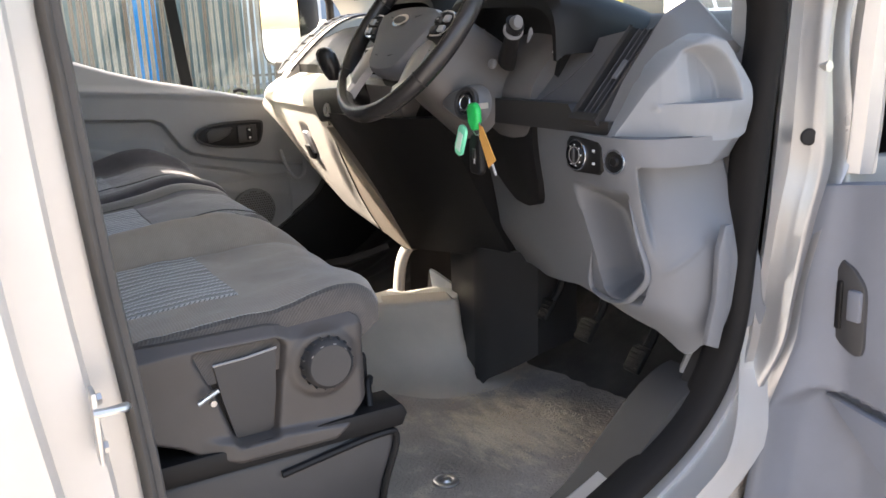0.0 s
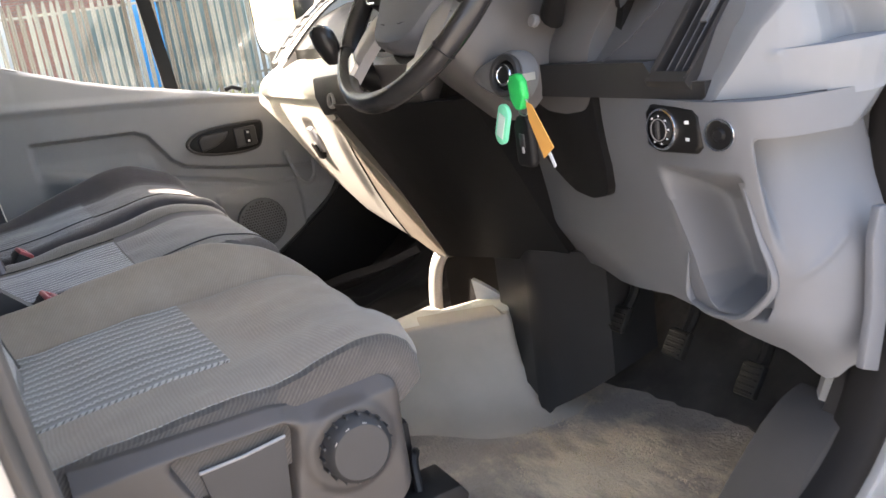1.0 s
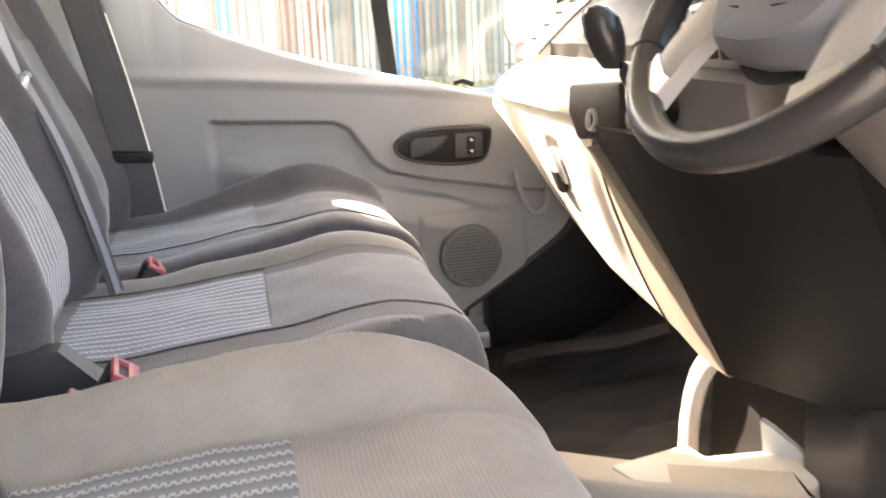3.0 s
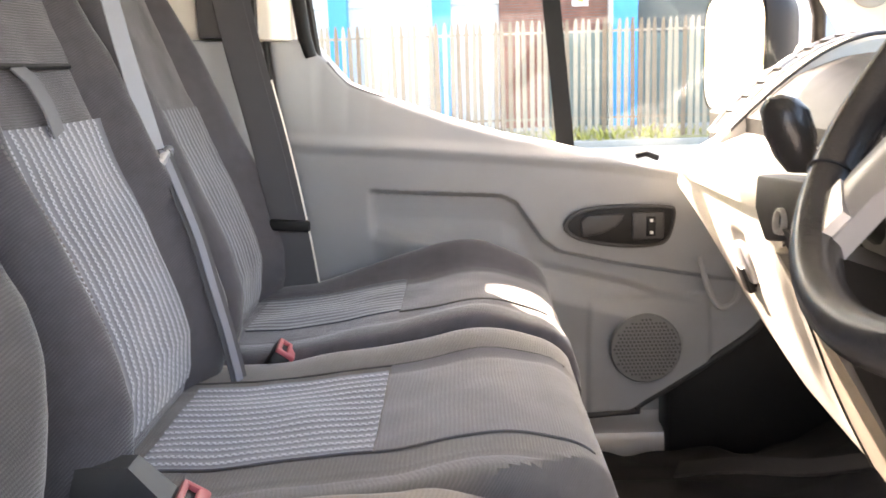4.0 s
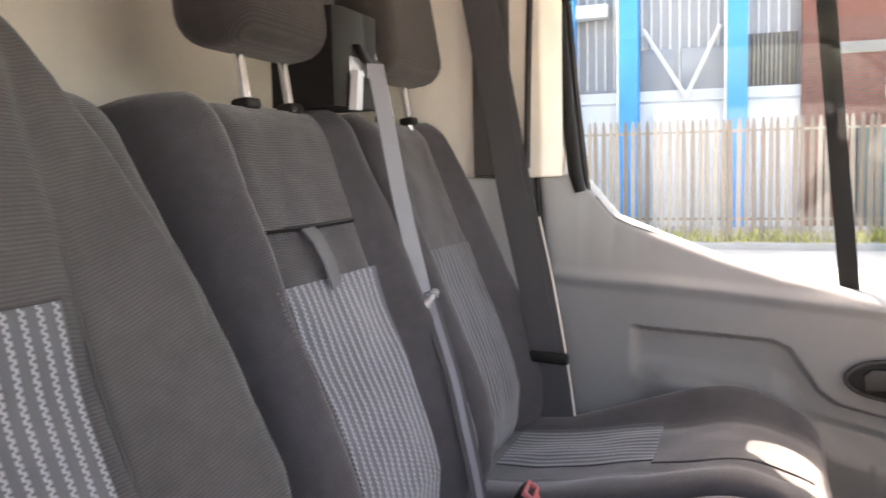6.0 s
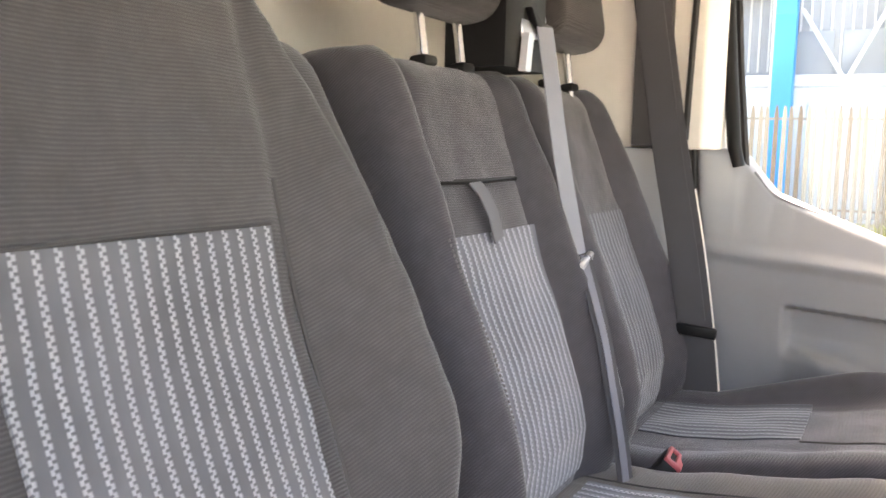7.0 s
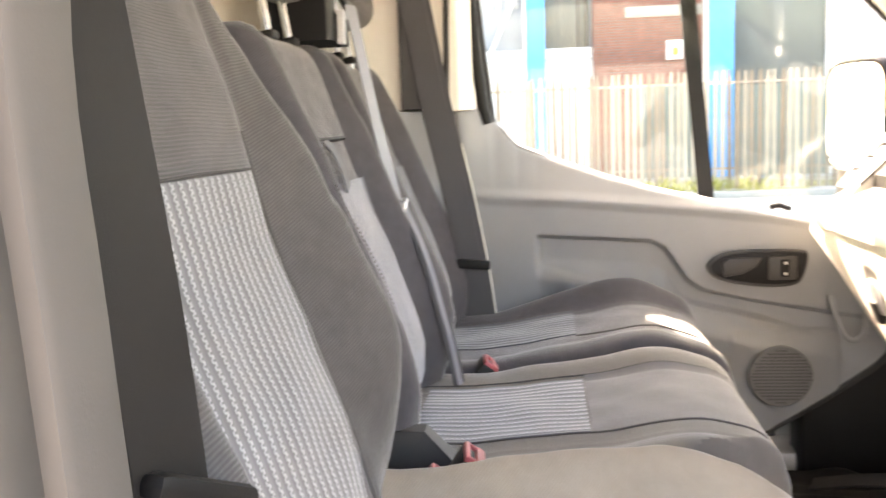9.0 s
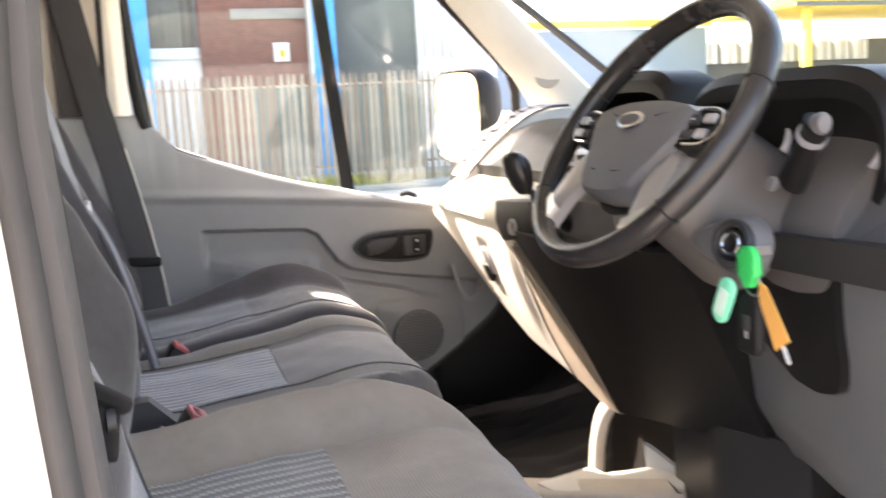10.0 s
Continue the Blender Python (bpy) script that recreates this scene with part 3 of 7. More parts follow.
# ---- the driver's door, swung open ----
def driver_door():
    d = thing("driver_door", (0.72, -0.2, 0.8), "open driver's door with grey inner trim and pocket", "car door")
    edge = [(0.62, 0.47), (0.755, 0.496), (0.884, 0.520), (1.005, 0.553), (1.087, 0.568), (1.229, 0.578), (1.317, 0.585), (1.36, 0.60)]
    def face(u, v):
        u = u ** 1.5
        y = -0.035 - 1.05 * u
        z = 0.62 + 0.70 * v + 0.03 * ease(0, 0.3, u)
        # pocket hollow below a slanting rim
        rim = 0.965 - 0.03 * ease(0.05, 0.2, u) - 0.9 * max(0.0, 0.050 - u)
        pocket = ease(0.012, 0.03, u + 0.1 * ease(0.80, 0.93, z) * 0) * (1 - ease(0.90, 0.97, u)) * ease(0.0, 0.018, rim - z)
        x = 0.605 + 0.20 * u + (between(z, edge) - 0.605) * (1 - ease(0.0, 0.10, u))
        return Vector((x - 0.012 * ease(0.95, 1.02, z) * ease(0.05, 0.15, u) + 0.055 * pocket + 0.03 * drop(1 - v, 0.06) + 0.02 * drop(u, 0.02), y, z))
    part("inner_trim", sheet(face, 110, 90, (0.05, 0, 0)), DOORGREY, d, smooth=60)
    part("pocket_front", prism([(-0.085, 0.945), (-0.26, 0.915), (-0.26, 0.785)], "x", 0.628, 0.65, 0.006), DOORGREY, d)
    part("outer_skin", sheet(lambda u, v: Vector((0.76 + 0.16 * u + 0.03 * math.sin(v * 3), -0.12 - 1.05 * u, 0.60 + 0.78 * v)), 10, 12, (0.02, 0, 0)), PAINT, d)
    part("door_edge", prism([(0.64, -0.045), (0.78, -0.075), (0.78, -0.10), (0.65, -0.09)], "z", 0.66, 1.36, 0.006), PAINT, d)
    grip = spline([(-0.118, 1.200, 0), (-0.102, 1.168, 0), (-0.096, 1.12, 0), (-0.104, 1.075, 0), (-0.130, 1.046, 0), (-0.164, 1.040, 0), (-0.166, 1.10, 0), (-0.163, 1.155, 0), (-0.142, 1.185, 0)], 3)
    hb = part("handle_bezel", prism([(p.x, p.y) for p in grip], "x", 0.612, 0.64, 0.003), DARKGREY, d, "dark recessed door handle surround")
    part("handle_lever", box(0.611, -0.148, 1.125, 0.012, 0.026, 0.055, 0.005), DOORGREY, hb)
    part("handle_slot", box(0.6105, -0.118, 1.12, 0.006, 0.012, 0.085, 0.003), BLACK, hb)
    part("window_frame", tube(spline([(0.67, -0.09, 1.34), (0.68, -0.13, 1.75), (0.73, -0.35, 2.0), (0.85, -1.05, 2.02), (0.87, -1.12, 1.4)], 6), 0.03), PAINT, d)
    g = part("window_glass", sheet(lambda u, v: Vector((0.715 + 0.15 * u, -0.15 - 0.94 * u, 1.33 + 0.65 * v * (0.75 + 0.25 * ease(0, .25, u)))), 8, 4, (0.004, 0, 0)), GLASS, d)
    g.visible_shadow = False
    part("door_seal", tube(spline([(0.63, -0.04, 0.80), (0.62, -0.045, 1.1), (0.625, -0.05, 1.32)], 5), 0.012), RUBBER, d)
    return d


driver_door()


# ---- passenger's door ----
SILL = [(-0.57, 1.680), (-0.495, 1.674), (-0.46, 1.634), (-0.42, 1.589), (-0.33, 1.553), (-0.217, 1.512), (-0.106, 1.479), (-0.006, 1.457), (0.115, 1.428), (0.26, 1.392), (0.48, 1.345)]
CREASE = [(-0.57, 1.478), (-0.33, 1.462), (-0.11, 1.442), (0.10, 1.419), (0.25, 1.396), (0.48, 1.35)]
GROOVE_TOP = [(-0.375, 1.383), (-0.12, 1.366), (-0.09, 1.35), (-0.04, 1.275), (-0.01, 1.252), (0.10, 1.225), (0.30, 1.19), (0.48, 1.17)]


ARM = [(-0.375, 1.309), (-0.282, 1.288), (-0.176, 1.257), (-0.123, 1.242), (0.011, 1.209), (0.131, 1.181), (0.209, 1.150), (0.48, 1.09)]


def door_y(x, z):
    top, cr = between(x, SILL), between(x, CREASE)
    y = 1.735
    rise = max(0.012, top - cr)
    y += min(0.085, 0.80 * rise) * max(0.0, min(1.0, (z - cr) / rise)) * (0.15 + 0.85 * ease(-0.57, -0.47, x))
    y -= 0.006 * (1 - ease(0.0, 0.022, abs(z - cr)))
    # recess above the armrest ledge, with its groove
    g = between(x, GROOVE_TOP)
    inside = ease(-0.385, -0.365, x)
    y += 0.026 * inside * ease(0.0, 0.012, g - z) * (1 - ease(0.055, 0.11, g - z)) * (1 - ease(0.1, 0.4, x) * 0.6)
    led = between(x, ARM) - z
    y -= 0.026 * inside * ease(-0.004, 0.010, led) * (1 - ease(0.02, 0.16, led)) * (1 - ease(0.12, 0.30, x)) * ease(-0.38, -0.30, x)
    # raised panel with the loudspeaker
    pan = ease(0.045, 0.055, x) * (1 - ease(0.29, 0.30, x)) * ease(0.90, 0.915, z) * (1 - ease(1.145, 1.155, z))
    y -= 0.006 * pan
    y += 0.02 * ease(0.05, 0.0, z - 0.86)
    return y


REAR_EDGE = [(0.86, -0.488), (1.17, -0.500), (1.32, -0.516), (1.43, -0.535), (1.56, -0.553), (1.68, -0.562)]


def door_face(u, v):
    x = -0.57 + 0.99 * u
    top = between(x, SILL)
    low = between(x, [(-0.57, 0.86), (0.10, 0.90), (0.16, 0.925), (0.365, 1.058), (0.43, 1.13)])
    z = low + (top - low) * v
    y = door_y(x, z) + (0.05 * drop(1 - v, 0.02) / 0.02 * 0.4) + 0.6 * drop(u * 0.99, 0.012)
    return Vector((x + (between(z, REAR_EDGE) + 0.57) * (1 - ease(0, 0.14, u)), y, z))


def passenger_door():
    d = thing("passenger_door", (0.0, 1.75, 0.8), "closed passenger door with light grey moulded inner panel", "car door")
    part("inner_panel", sheet(door_face, 250, 190, (0, 0.06, 0)), PLASTIC, d, smooth=50)
    part("rear_seal", tube(spline([(x - 0.006, 1.752, z) for z, x in REAR_EDGE], 4), 0.006, 6), RUBBER, d)
    part("sill_cap", sweep(spline([(x, 1.828, z - 0.004) for x, z in SILL[2:]], 4), [(0.010, -0.003), (0.010, 0.003), (-0.010, 0.003), (-0.010, -0.003)], (0, 1, 0)), PLASTIC, d)
    # handle
    def shape(g):
        pts = [(0.0, 1.296), (0.012, 1.318), (0.05, 1.335), (0.205, 1.335), (0.216, 1.325), (0.205, 1.272), (0.185, 1.258), (0.115, 1.258), (0.03, 1.272)]
        c = Vector((0.11, 1.297))
        pts = [Vector(p) for p in pts]
        for k in range(3):
            pts = [q for i, p in enumerate(pts) for q in (p.lerp(pts[(i + 1) % len(pts)], 0.25), p.lerp(pts[(i + 1) % len(pts)], 0.75))]
        return [tuple(p + (p - c).normalized() * (g + 0.003)) for p in pts]
    b = part("handle_bezel", prism([(p[0], p[1]) for p in shape(0.0)], "y", 1.716, 1.75, 0.004), BLACK, d, "black door handle surround")
    part("handle_rim", tube([Vector((p[0], 1.717, p[1])) for p in shape(-0.002)], 0.004, 6, True), DARKGREY, b)
    part("lever", prism([(0.035, 1.278), (0.03, 1.31), (0.045, 1.322), (0.118, 1.322), (0.105, 1.30), (0.075, 1.285)], "y", 1.707, 1.722, 0.005), DARKGREY, b)
    part("lock_panel", box(0.163, 1.714, 1.297, 0.062, 0.008, 0.054, 0.004), DARKGREY, b)
    part("lock_button", box(0.168, 1.709, 1.297, 0.018, 0.008, 0.04, 0.003), BLACK, b)
    for z in (1.285, 1.309):
        part("symbol", box(0.168, 1.7045, z, 0.006, 0.001, 0.006), INK, b)
    # loudspeaker grille, map pocket, pull loop
    s = part("speaker_grille", drum((0.160, 1.715, 1.05), (0, -1, 0), 0.071, 0.011, edge=0.003, n=40), SPEAKER, d, "round grey perforated loudspeaker grille")
    holes = []
    for i in range(-8, 9):
        for j in range(-8, 9):
            if i * i + j * j < 66:
                holes.append(box(0.160 + i * 0.0078 + (j % 2) * 0.0039, 1.7038, 1.05 + j * 0.0075, 0.0042, 0.001, 0.0042))
    part("perforation", join(*holes), DARKGREY, s, smooth=0)
    part("lower_rim", tube(spline([(-0.50, 1.735, 0.87), (0.10, 1.735, 0.905), (0.16, 1.735, 0.925), (0.365, 1.735, 1.058), (0.42, 1.735, 1.12)], 6), 0.008), RUBBER, d)
    # window frame, division bar, glass
    fr = part("window_frame", tube([(-0.490, 1.80, 1.64), (-0.499, 1.798, 1.68), (-0.515, 1.796, 1.84), (-0.529, 1.794, 2.02), (-0.45, 1.80, 2.055), (0.10, 1.80, 2.05), (0.275, 1.80, 1.975), (0.445, 1.812, 1.805), (0.500, 1.818, 1.745), (0.518, 1.822, 1.69), (0.520, 1.825, 1.60), (0.50, 1.835, 1.35)], 0.014, 10), BLACK, d)
    part("window_seal", tube([(-0.478, 1.822, 1.64), (-0.500, 1.815, 1.85), (-0.512, 1.805, 2.02)], 0.008, 6), RUBBER, fr)
    part("division_bar", loft([[Vector((x + a, 1.835 + b, z)) for a, b in ((-0.02, -0.008), (0.016, -0.008), (0.018, 0.012), (-0.018, 0.012))] for x, z in ((0.022, 1.42), (-0.006, 1.72), (-0.035, 2.05))]), BLACK, d)
    pane = part("window_glass", sheet(lambda u, v: Vector((-0.5 + 0.5 * u - 0.03 * v, 1.838 - 0.02 * v, 1.44 + 0.62 * v)), 6, 6, (0, 0.004, 0)), GLASS, d)
    pane2 = part("quarter_glass", sheet(lambda u, v: Vector((0.02 + 0.48 * u - 0.05 * v - 0.30 * v * v * u, 1.838 - 0.02 * v, 1.36 + 0.68 * v)), 6, 6, (0, 0.004, 0)), GLASS, d)
    pane.visible_shadow = pane2.visible_shadow = False
    part("outer_skin", sheet(lambda u, v: Vector((-0.57 + 1.1 * u, 1.90 + 0.02 * math.sin(v * 3), 0.60 + (between(-0.57 + 1.1 * u, SILL) - 0.01 - 0.60) * v)), 14, 8, (0, 0.02, 0)), PAINT, d)
    part("pull_loop", tube(spline([(0.262, 1.70, 1.235), (0.268, 1.675, 1.19), (0.285, 1.665, 1.15), (0.305, 1.663, 1.143), (0.325, 1.668, 1.16), (0.335, 1.69, 1.20)], 6), 0.006, 8), PLASTIC, d)
    part("latch_knob", tube([(0.155, 1.80, 1.425), (0.175, 1.795, 1.43), (0.20, 1.80, 1.42)], 0.006), BLACK, d)
    part("upper_filler", prism([(0.30, 1.39), (0.50, 1.35), (0.515, 1.62), (0.49, 1.64), (0.40, 1.46)], "y", 1.80, 1.85, 0.006), LINING, d)
    return d


passenger_door()

# door mirror seen through the window
mir = thing("door_mirror", (0.45, 2.1, 1.4), "large white-backed door mirror in a black housing", "door mirror")
MIRROR_AT = Matrix.Translation((0.448, 2.124, 1.626)) @ turned(0, 0, 22)
face = lambda g, x: [Vector((x, (0.100 + g) * math.copysign(abs(math.cos(t)) ** 0.45, math.cos(t)), (0.133 + g) * math.copysign(abs(math.sin(t)) ** 0.45, math.sin(t)))) for t in (6.283185 * q / 40 for q in range(40))]
part("housing", moved(loft([face(0.004, 0.004), face(0.010, -0.004), face(0.014, 0.004), face(0.014, 0.05), face(-0.005, 0.10), face(-0.045, 0.125)]), MIRROR_AT), BLACK, mir, "black mirror housing")
part("glass", moved(loft([face(0.002, 0.0), face(0.002, -0.005)]), MIRROR_AT), MIRROR, mir, "mirror glass reflecting bright sky")
part("arm", tube(spline([(0.47, 1.93, 1.42), (0.48, 2.0, 1.44), (0.48, 2.10, 1.47), (0.475, 2.14, 1.52)], 5), 0.026), BLACK, mir)


# ---- seats ----
def pad(h, x0, x1, y0, y1, zb, m, nx=48, ny=44):
    """A closed pad: top h(x, y) over a rectangle, sides down to zb, in a local frame laid by m."""
    bm = bmesh.new()
    top = [[bm.verts.new((x0 + (x1 - x0) * i / nx, y0 + (y1 - y0) * j / ny, 0)) for j in range(ny + 1)] for i in range(nx + 1)]
    for row in top:
        for v in row:
            v.co.z = h(v.co.x, v.co.y)
    for i in range(nx):
        for j in range(ny):
            bm.faces.new((top[i][j], top[i + 1][j], top[i + 1][j + 1], top[i][j + 1]))
    edge = [top[i][0] for i in range(nx)] + [top[nx][j] for j in range(ny)] + [top[i][ny] for i in range(nx, 0, -1)] + [top[0][j] for j in range(ny, 0, -1)]
    low = [bm.verts.new((v.co.x, v.co.y, zb)) for v in edge]
    n = len(edge)
    for k in range(n):
        bm.faces.new((edge[k], edge[(k + 1) % n], low[(k + 1) % n], low[k]))
    bm.faces.new(low)
    return moved(bm, m)


def inset(h, x0, x1, y0, y1, m, lift=0.0025, taper=0.0):
    """A cloth panel lying on a pad's top."""
    f = lambda u, v: Vector((x0 + (x1 - x0) * u, y0 + (y1 - y0) * v + taper * u * (0.5 - v) * 2, 0))
    def g(u, v):
        p = f(u, v)
        p.z = h(p.x, p.y) + lift
        return p
    return moved(sheet(g, 24, 20, (0, 0, -0.008)), m)


def reach(bm, m, table, low):
    """Draws a cushion's front out or in, as a function of y, and tucks its lower rim back."""
    inv = m.inverted()
    for v in bm.verts:
        p = inv @ v.co
        k = ease(-0.34, -0.06, p.x)
        p.x += k * between(p.y, table)
        if p.z < low + 0.01:
            p.x -= 0.07 * ease(-0.3, -0.08, p.x)
        v.co = m @ p
    return bm


def seam(h, pts, m, r=0.0022, lift=0.0):
    line = spline([(x, y, 0) for x, y in pts], 6)
    for p in line:
        p.z = h(p.x, p.y) + lift
    return moved(tube(line, r, 6), m)


def cushion_height(w0, w1, near, far, rear, front, r0=0.055, r1=0.055, flat=0.0, nose=0.10):
    """Seat cushion top over local x (rear to front) and y: side bolsters, a crown towards the front, rounded rims."""
    mid, half = (w0 + w1) / 2, (w1 - w0) / 2
    def h(x, y):
        a = (y - mid) / half
        bell = 0.35 + 0.65 * math.exp(-((x + 0.24) / 0.17) ** 2)
        z = max(bell, flat) * far * (ease(-0.35, 0.95, a) if flat else ease(0.50, 0.86, a)) + bell * near * ease(0.50, 0.86, -a)
        z += 0.024 * math.exp(-((x + 0.17) / 0.09) ** 2) - 0.012 * ease(-0.32, -0.50, x)
        z -= drop(w1 - y, r1) + drop(y - w0, r0) + drop(front - x, nose) + drop(x - rear, 0.04)
        z -= (0.0012 if flat else 0.004) * (1 - ease(0.0, 0.02, abs(abs(a) - 0.60)))
        return z + 0.003 * noise.noise(Vector((x * 14, y * 14, 3)))
    return h


def back_height(w0, w1, bol, top):
    """Backrest front over local x (up the back) and y."""
    mid, half = (w0 + w1) / 2, (w1 - w0) / 2
    def h(x, y):
        k = 1 - 0.20 * ease(0.30, top, x)
        a = min(1.0, abs(y - mid) / half)
        z = bol * ease(0.52, 0.80, a) * (1 - 0.5 * ease(top - 0.25, top, x))
        z += 0.014 * math.exp(-((x - 0.17) / 0.12) ** 2)
        z -= drop(half * (1 - a), 0.06) + drop(top - x, 0.06)
        z -= 0.005 * (1 - ease(0.0, 0.02, abs(a - 0.56)))
        z += between(x, [(-0.08, -0.12), (-0.05, -0.085), (-0.01, -0.045), (0.03, -0.018), (0.08, 0.0)])
        return z + 0.003 * noise.noise(Vector((x * 13, y * 13, 8))) + 0.0012 * noise.noise(Vector((x * 36, y * 30, 4)))
    return h


def lean(x, z, deg):
    """Local frame of a backrest: x up the back, y across, z out of its front."""
    a = radians(deg)
    m = Matrix(((-math.sin(a), 0, math.cos(a), x), (0, 1, 0, 0), (math.cos(a), 0, math.sin(a), z), (0, 0, 0, 1)))
    return m


def headrest(x, y, z, w, hgt, deg, label):
    t = thing("headrest", (x, y, z), label, "headrest", "headrests")
    m = Matrix.Translation((x, y, z)) @ lean(0, 0, deg)
    bm = box(0.14 + hgt / 2 - 0.08, 0, -0.01, hgt, w, 0.105, 0.042, seg=5)
    for v in bm.verts:
        v.co.y *= 1 - 0.12 * ease(0.1, 0.3, v.co.x)
    part("pad", moved(bm, m), HEADCLOTH, t)
    for s in (-1, 1):
        part("post", moved(tube([(-0.06, s * 0.056, -0.02), (0.10, s * 0.056, -0.02)], 0.0075, 10), m), CHROME, t, "chrome post")
        part("collar", moved(box(-0.004, s * 0.056, -0.02, 0.014, 0.036, 0.026, 0.005), m), BLACK, t)
    return t


def driver_cushion(x, y):
    """Driver's cushion top: low near side, one broad bolster on the far side, a soft rounded nose."""
    a = (y - 0.165) / 0.535
    along = 0.80 + 0.20 * ease(-0.50, -0.30, x) - 0.62 * ease(-0.24, -0.05, x)
    z = 0.014 + 0.062 * ease(0.80, 0.96, a) * along + 0.006 * math.exp(-((x + 0.17) / 0.09) ** 2)
    z += (0.002 + 0.016 * math.exp(-((x + 0.11) / 0.08) ** 2)) * (1 - ease(0.10, 0.45, a)) - 0.014 * ease(-0.36, -0.54, x)
    z -= drop(0.700 - y, 0.04) + drop(y - 0.165, 0.022) + (0.62 + 0.28 * ease(0.10, 0.55, a)) * drop(-0.045 - x, 0.050 + 0.05 * ease(0.10, 0.55, a)) + drop(x + 0.66, 0.04)
    z -= 0.0025 * (1 - ease(0.0, 0.012, abs(y - 0.592)))
    return z + 0.003 * noise.noise(Vector((x * 14, y * 14, 3))) + 0.0015 * noise.noise(Vector((x * 34, y * 30, 5)))


CU = Matrix.Translation((0, 0, 1.205))
CD = Matrix.Translation((0, 0, 1.192))


FRONT = [(0.165, -0.072), (0.20, -0.056), (0.27, -0.034), (0.40, -0.012), (0.50, 0.0), (0.62, 0.0), (0.66, -0.012), (0.70, -0.045)]


def driver_seat():
    s = thing("captain_chair", (-0.35, 0.42, 0.80), "dark grey cloth driver's seat with striped centre panels", "car seat")
    w0, w1 = 0.165, 0.700
    h = driver_cushion
    # top light on the driver's cushion is put into its paler cloth
    c = part("cushion", reach(pad(h, -0.66, -0.045, w0, w1, -0.072, CD, 60, 56), CD, FRONT, -0.072), SEATLIT, s, "beige-grey cloth seat cushion in a top-lit tone")
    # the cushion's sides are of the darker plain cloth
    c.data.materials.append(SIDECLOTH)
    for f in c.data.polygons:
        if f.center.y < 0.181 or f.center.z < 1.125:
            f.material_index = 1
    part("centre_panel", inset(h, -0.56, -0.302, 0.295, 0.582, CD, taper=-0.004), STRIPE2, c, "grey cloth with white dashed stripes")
    dashes = [moved(box(x, 0.184, h(x, 0.184) + 0.0005, 0.0045, 0.0014, 0.0012), CD) for x in np.linspace(-0.54, -0.15, 60)]
    part("stitching", reach(join(*dashes), CD, FRONT, -1), PAPERTHREAD, c, "pale dashed stitching", smooth=0)
    m = lean(-0.525, 1.195, 17.5)
    top = 0.615
    mid, half = 0.392, 0.288
    rise = [(-0.05, -0.07), (0.04, -0.020), (0.10, 0.016), (0.16, 0.043), (0.21, 0.060), (0.27, 0.060), (0.33, 0.055), (0.41, 0.040), (0.48, 0.023), (0.57, 0.004), (0.62, -0.004)]
    def hb(x, y):
        a = min(1.0, abs(y - mid) / half)
        z = (between(x - 0.02, rise) + between(x, rise) + between(x + 0.02, rise)) / 3 * ease(0.54, 0.84, a)
        z += 0.010 * math.exp(-((x - 0.17) / 0.12) ** 2)
        z -= drop(half * (1 - a), 0.05) + drop(top - x, 0.055)
        z -= 0.005 * (1 - ease(0.0, 0.02, abs(a - 0.54)))
        return z + 0.003 * noise.noise(Vector((x * 13, y * 13, 8))) + 0.0012 * noise.noise(Vector((x * 36, y * 30, 4)))
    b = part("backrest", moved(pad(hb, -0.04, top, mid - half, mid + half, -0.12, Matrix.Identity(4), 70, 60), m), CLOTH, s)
    # front section of the back, narrowing towards the headrest, with the side bolsters behind it
    def neck(x):
        return between(x, [(0.26, 0.252), (0.36, 0.258), (0.46, 0.250), (0.54, 0.234), (0.60, 0.210), (0.65, 0.175), (0.70, 0.120)])
    def hn(x, y):
        a = abs(y - mid) / 0.262
        z = between(x, rise) * ease(0.54, 0.84, a * neck(x) / half) + 0.013 * ease(0.30, 0.50, x) - 0.02 * ease(0.32, 0.26, x)
        z -= drop(neck(x) * (1 - a), 0.028) + drop(0.70 - x, 0.05) + 0.005 * (1 - ease(0.0, 0.02, abs(a * neck(x) - 0.154)))
        return z + 0.003 * noise.noise(Vector((x * 13, y * 13, 2)))
    bm = pad(hn, 0.30, 0.70, mid - 0.262, mid + 0.262, -0.10, Matrix.Identity(4), 44, 50)
    for v in bm.verts:
        v.co.y = mid + (v.co.y - mid) * neck(v.co.x) / 0.262
    part("upper_section", moved(bm, m), CLOTH, b)
    hp = lambda x, y: max(hb(x, y), hn(x, mid + (y - mid) * 0.262 / neck(x)) if x > 0.30 else -1)
    part("centre_panel", inset(hp, 0.02, 0.420, mid - 0.122, mid + 0.122, m, 0.003, -0.007), STRIPE3, b, "grey cloth with white dashed stripes")
    part("panel_seam", seam(hp, [(0.421, mid - 0.129), (0.423, mid), (0.421, mid + 0.129)], m, 0.0016, 0.002), PIPING, b)
    for q in (-1, 1):
        part("piping", seam(hp, [(0.0, mid + q * 0.150), (0.2, mid + q * 0.155), (0.42, mid + q * 0.150), (0.46, mid + q * 0.149)], m, 0.0022, 0.001), PIPING, b)
    # plastic side shield with pull handle, recess and round tilt knob
    ridge = [(-0.50, 1.176), (-0.43, 1.180), (-0.290, 1.178), (-0.268, 1.166), (-0.20, 1.170), (-0.155, 1.172)]
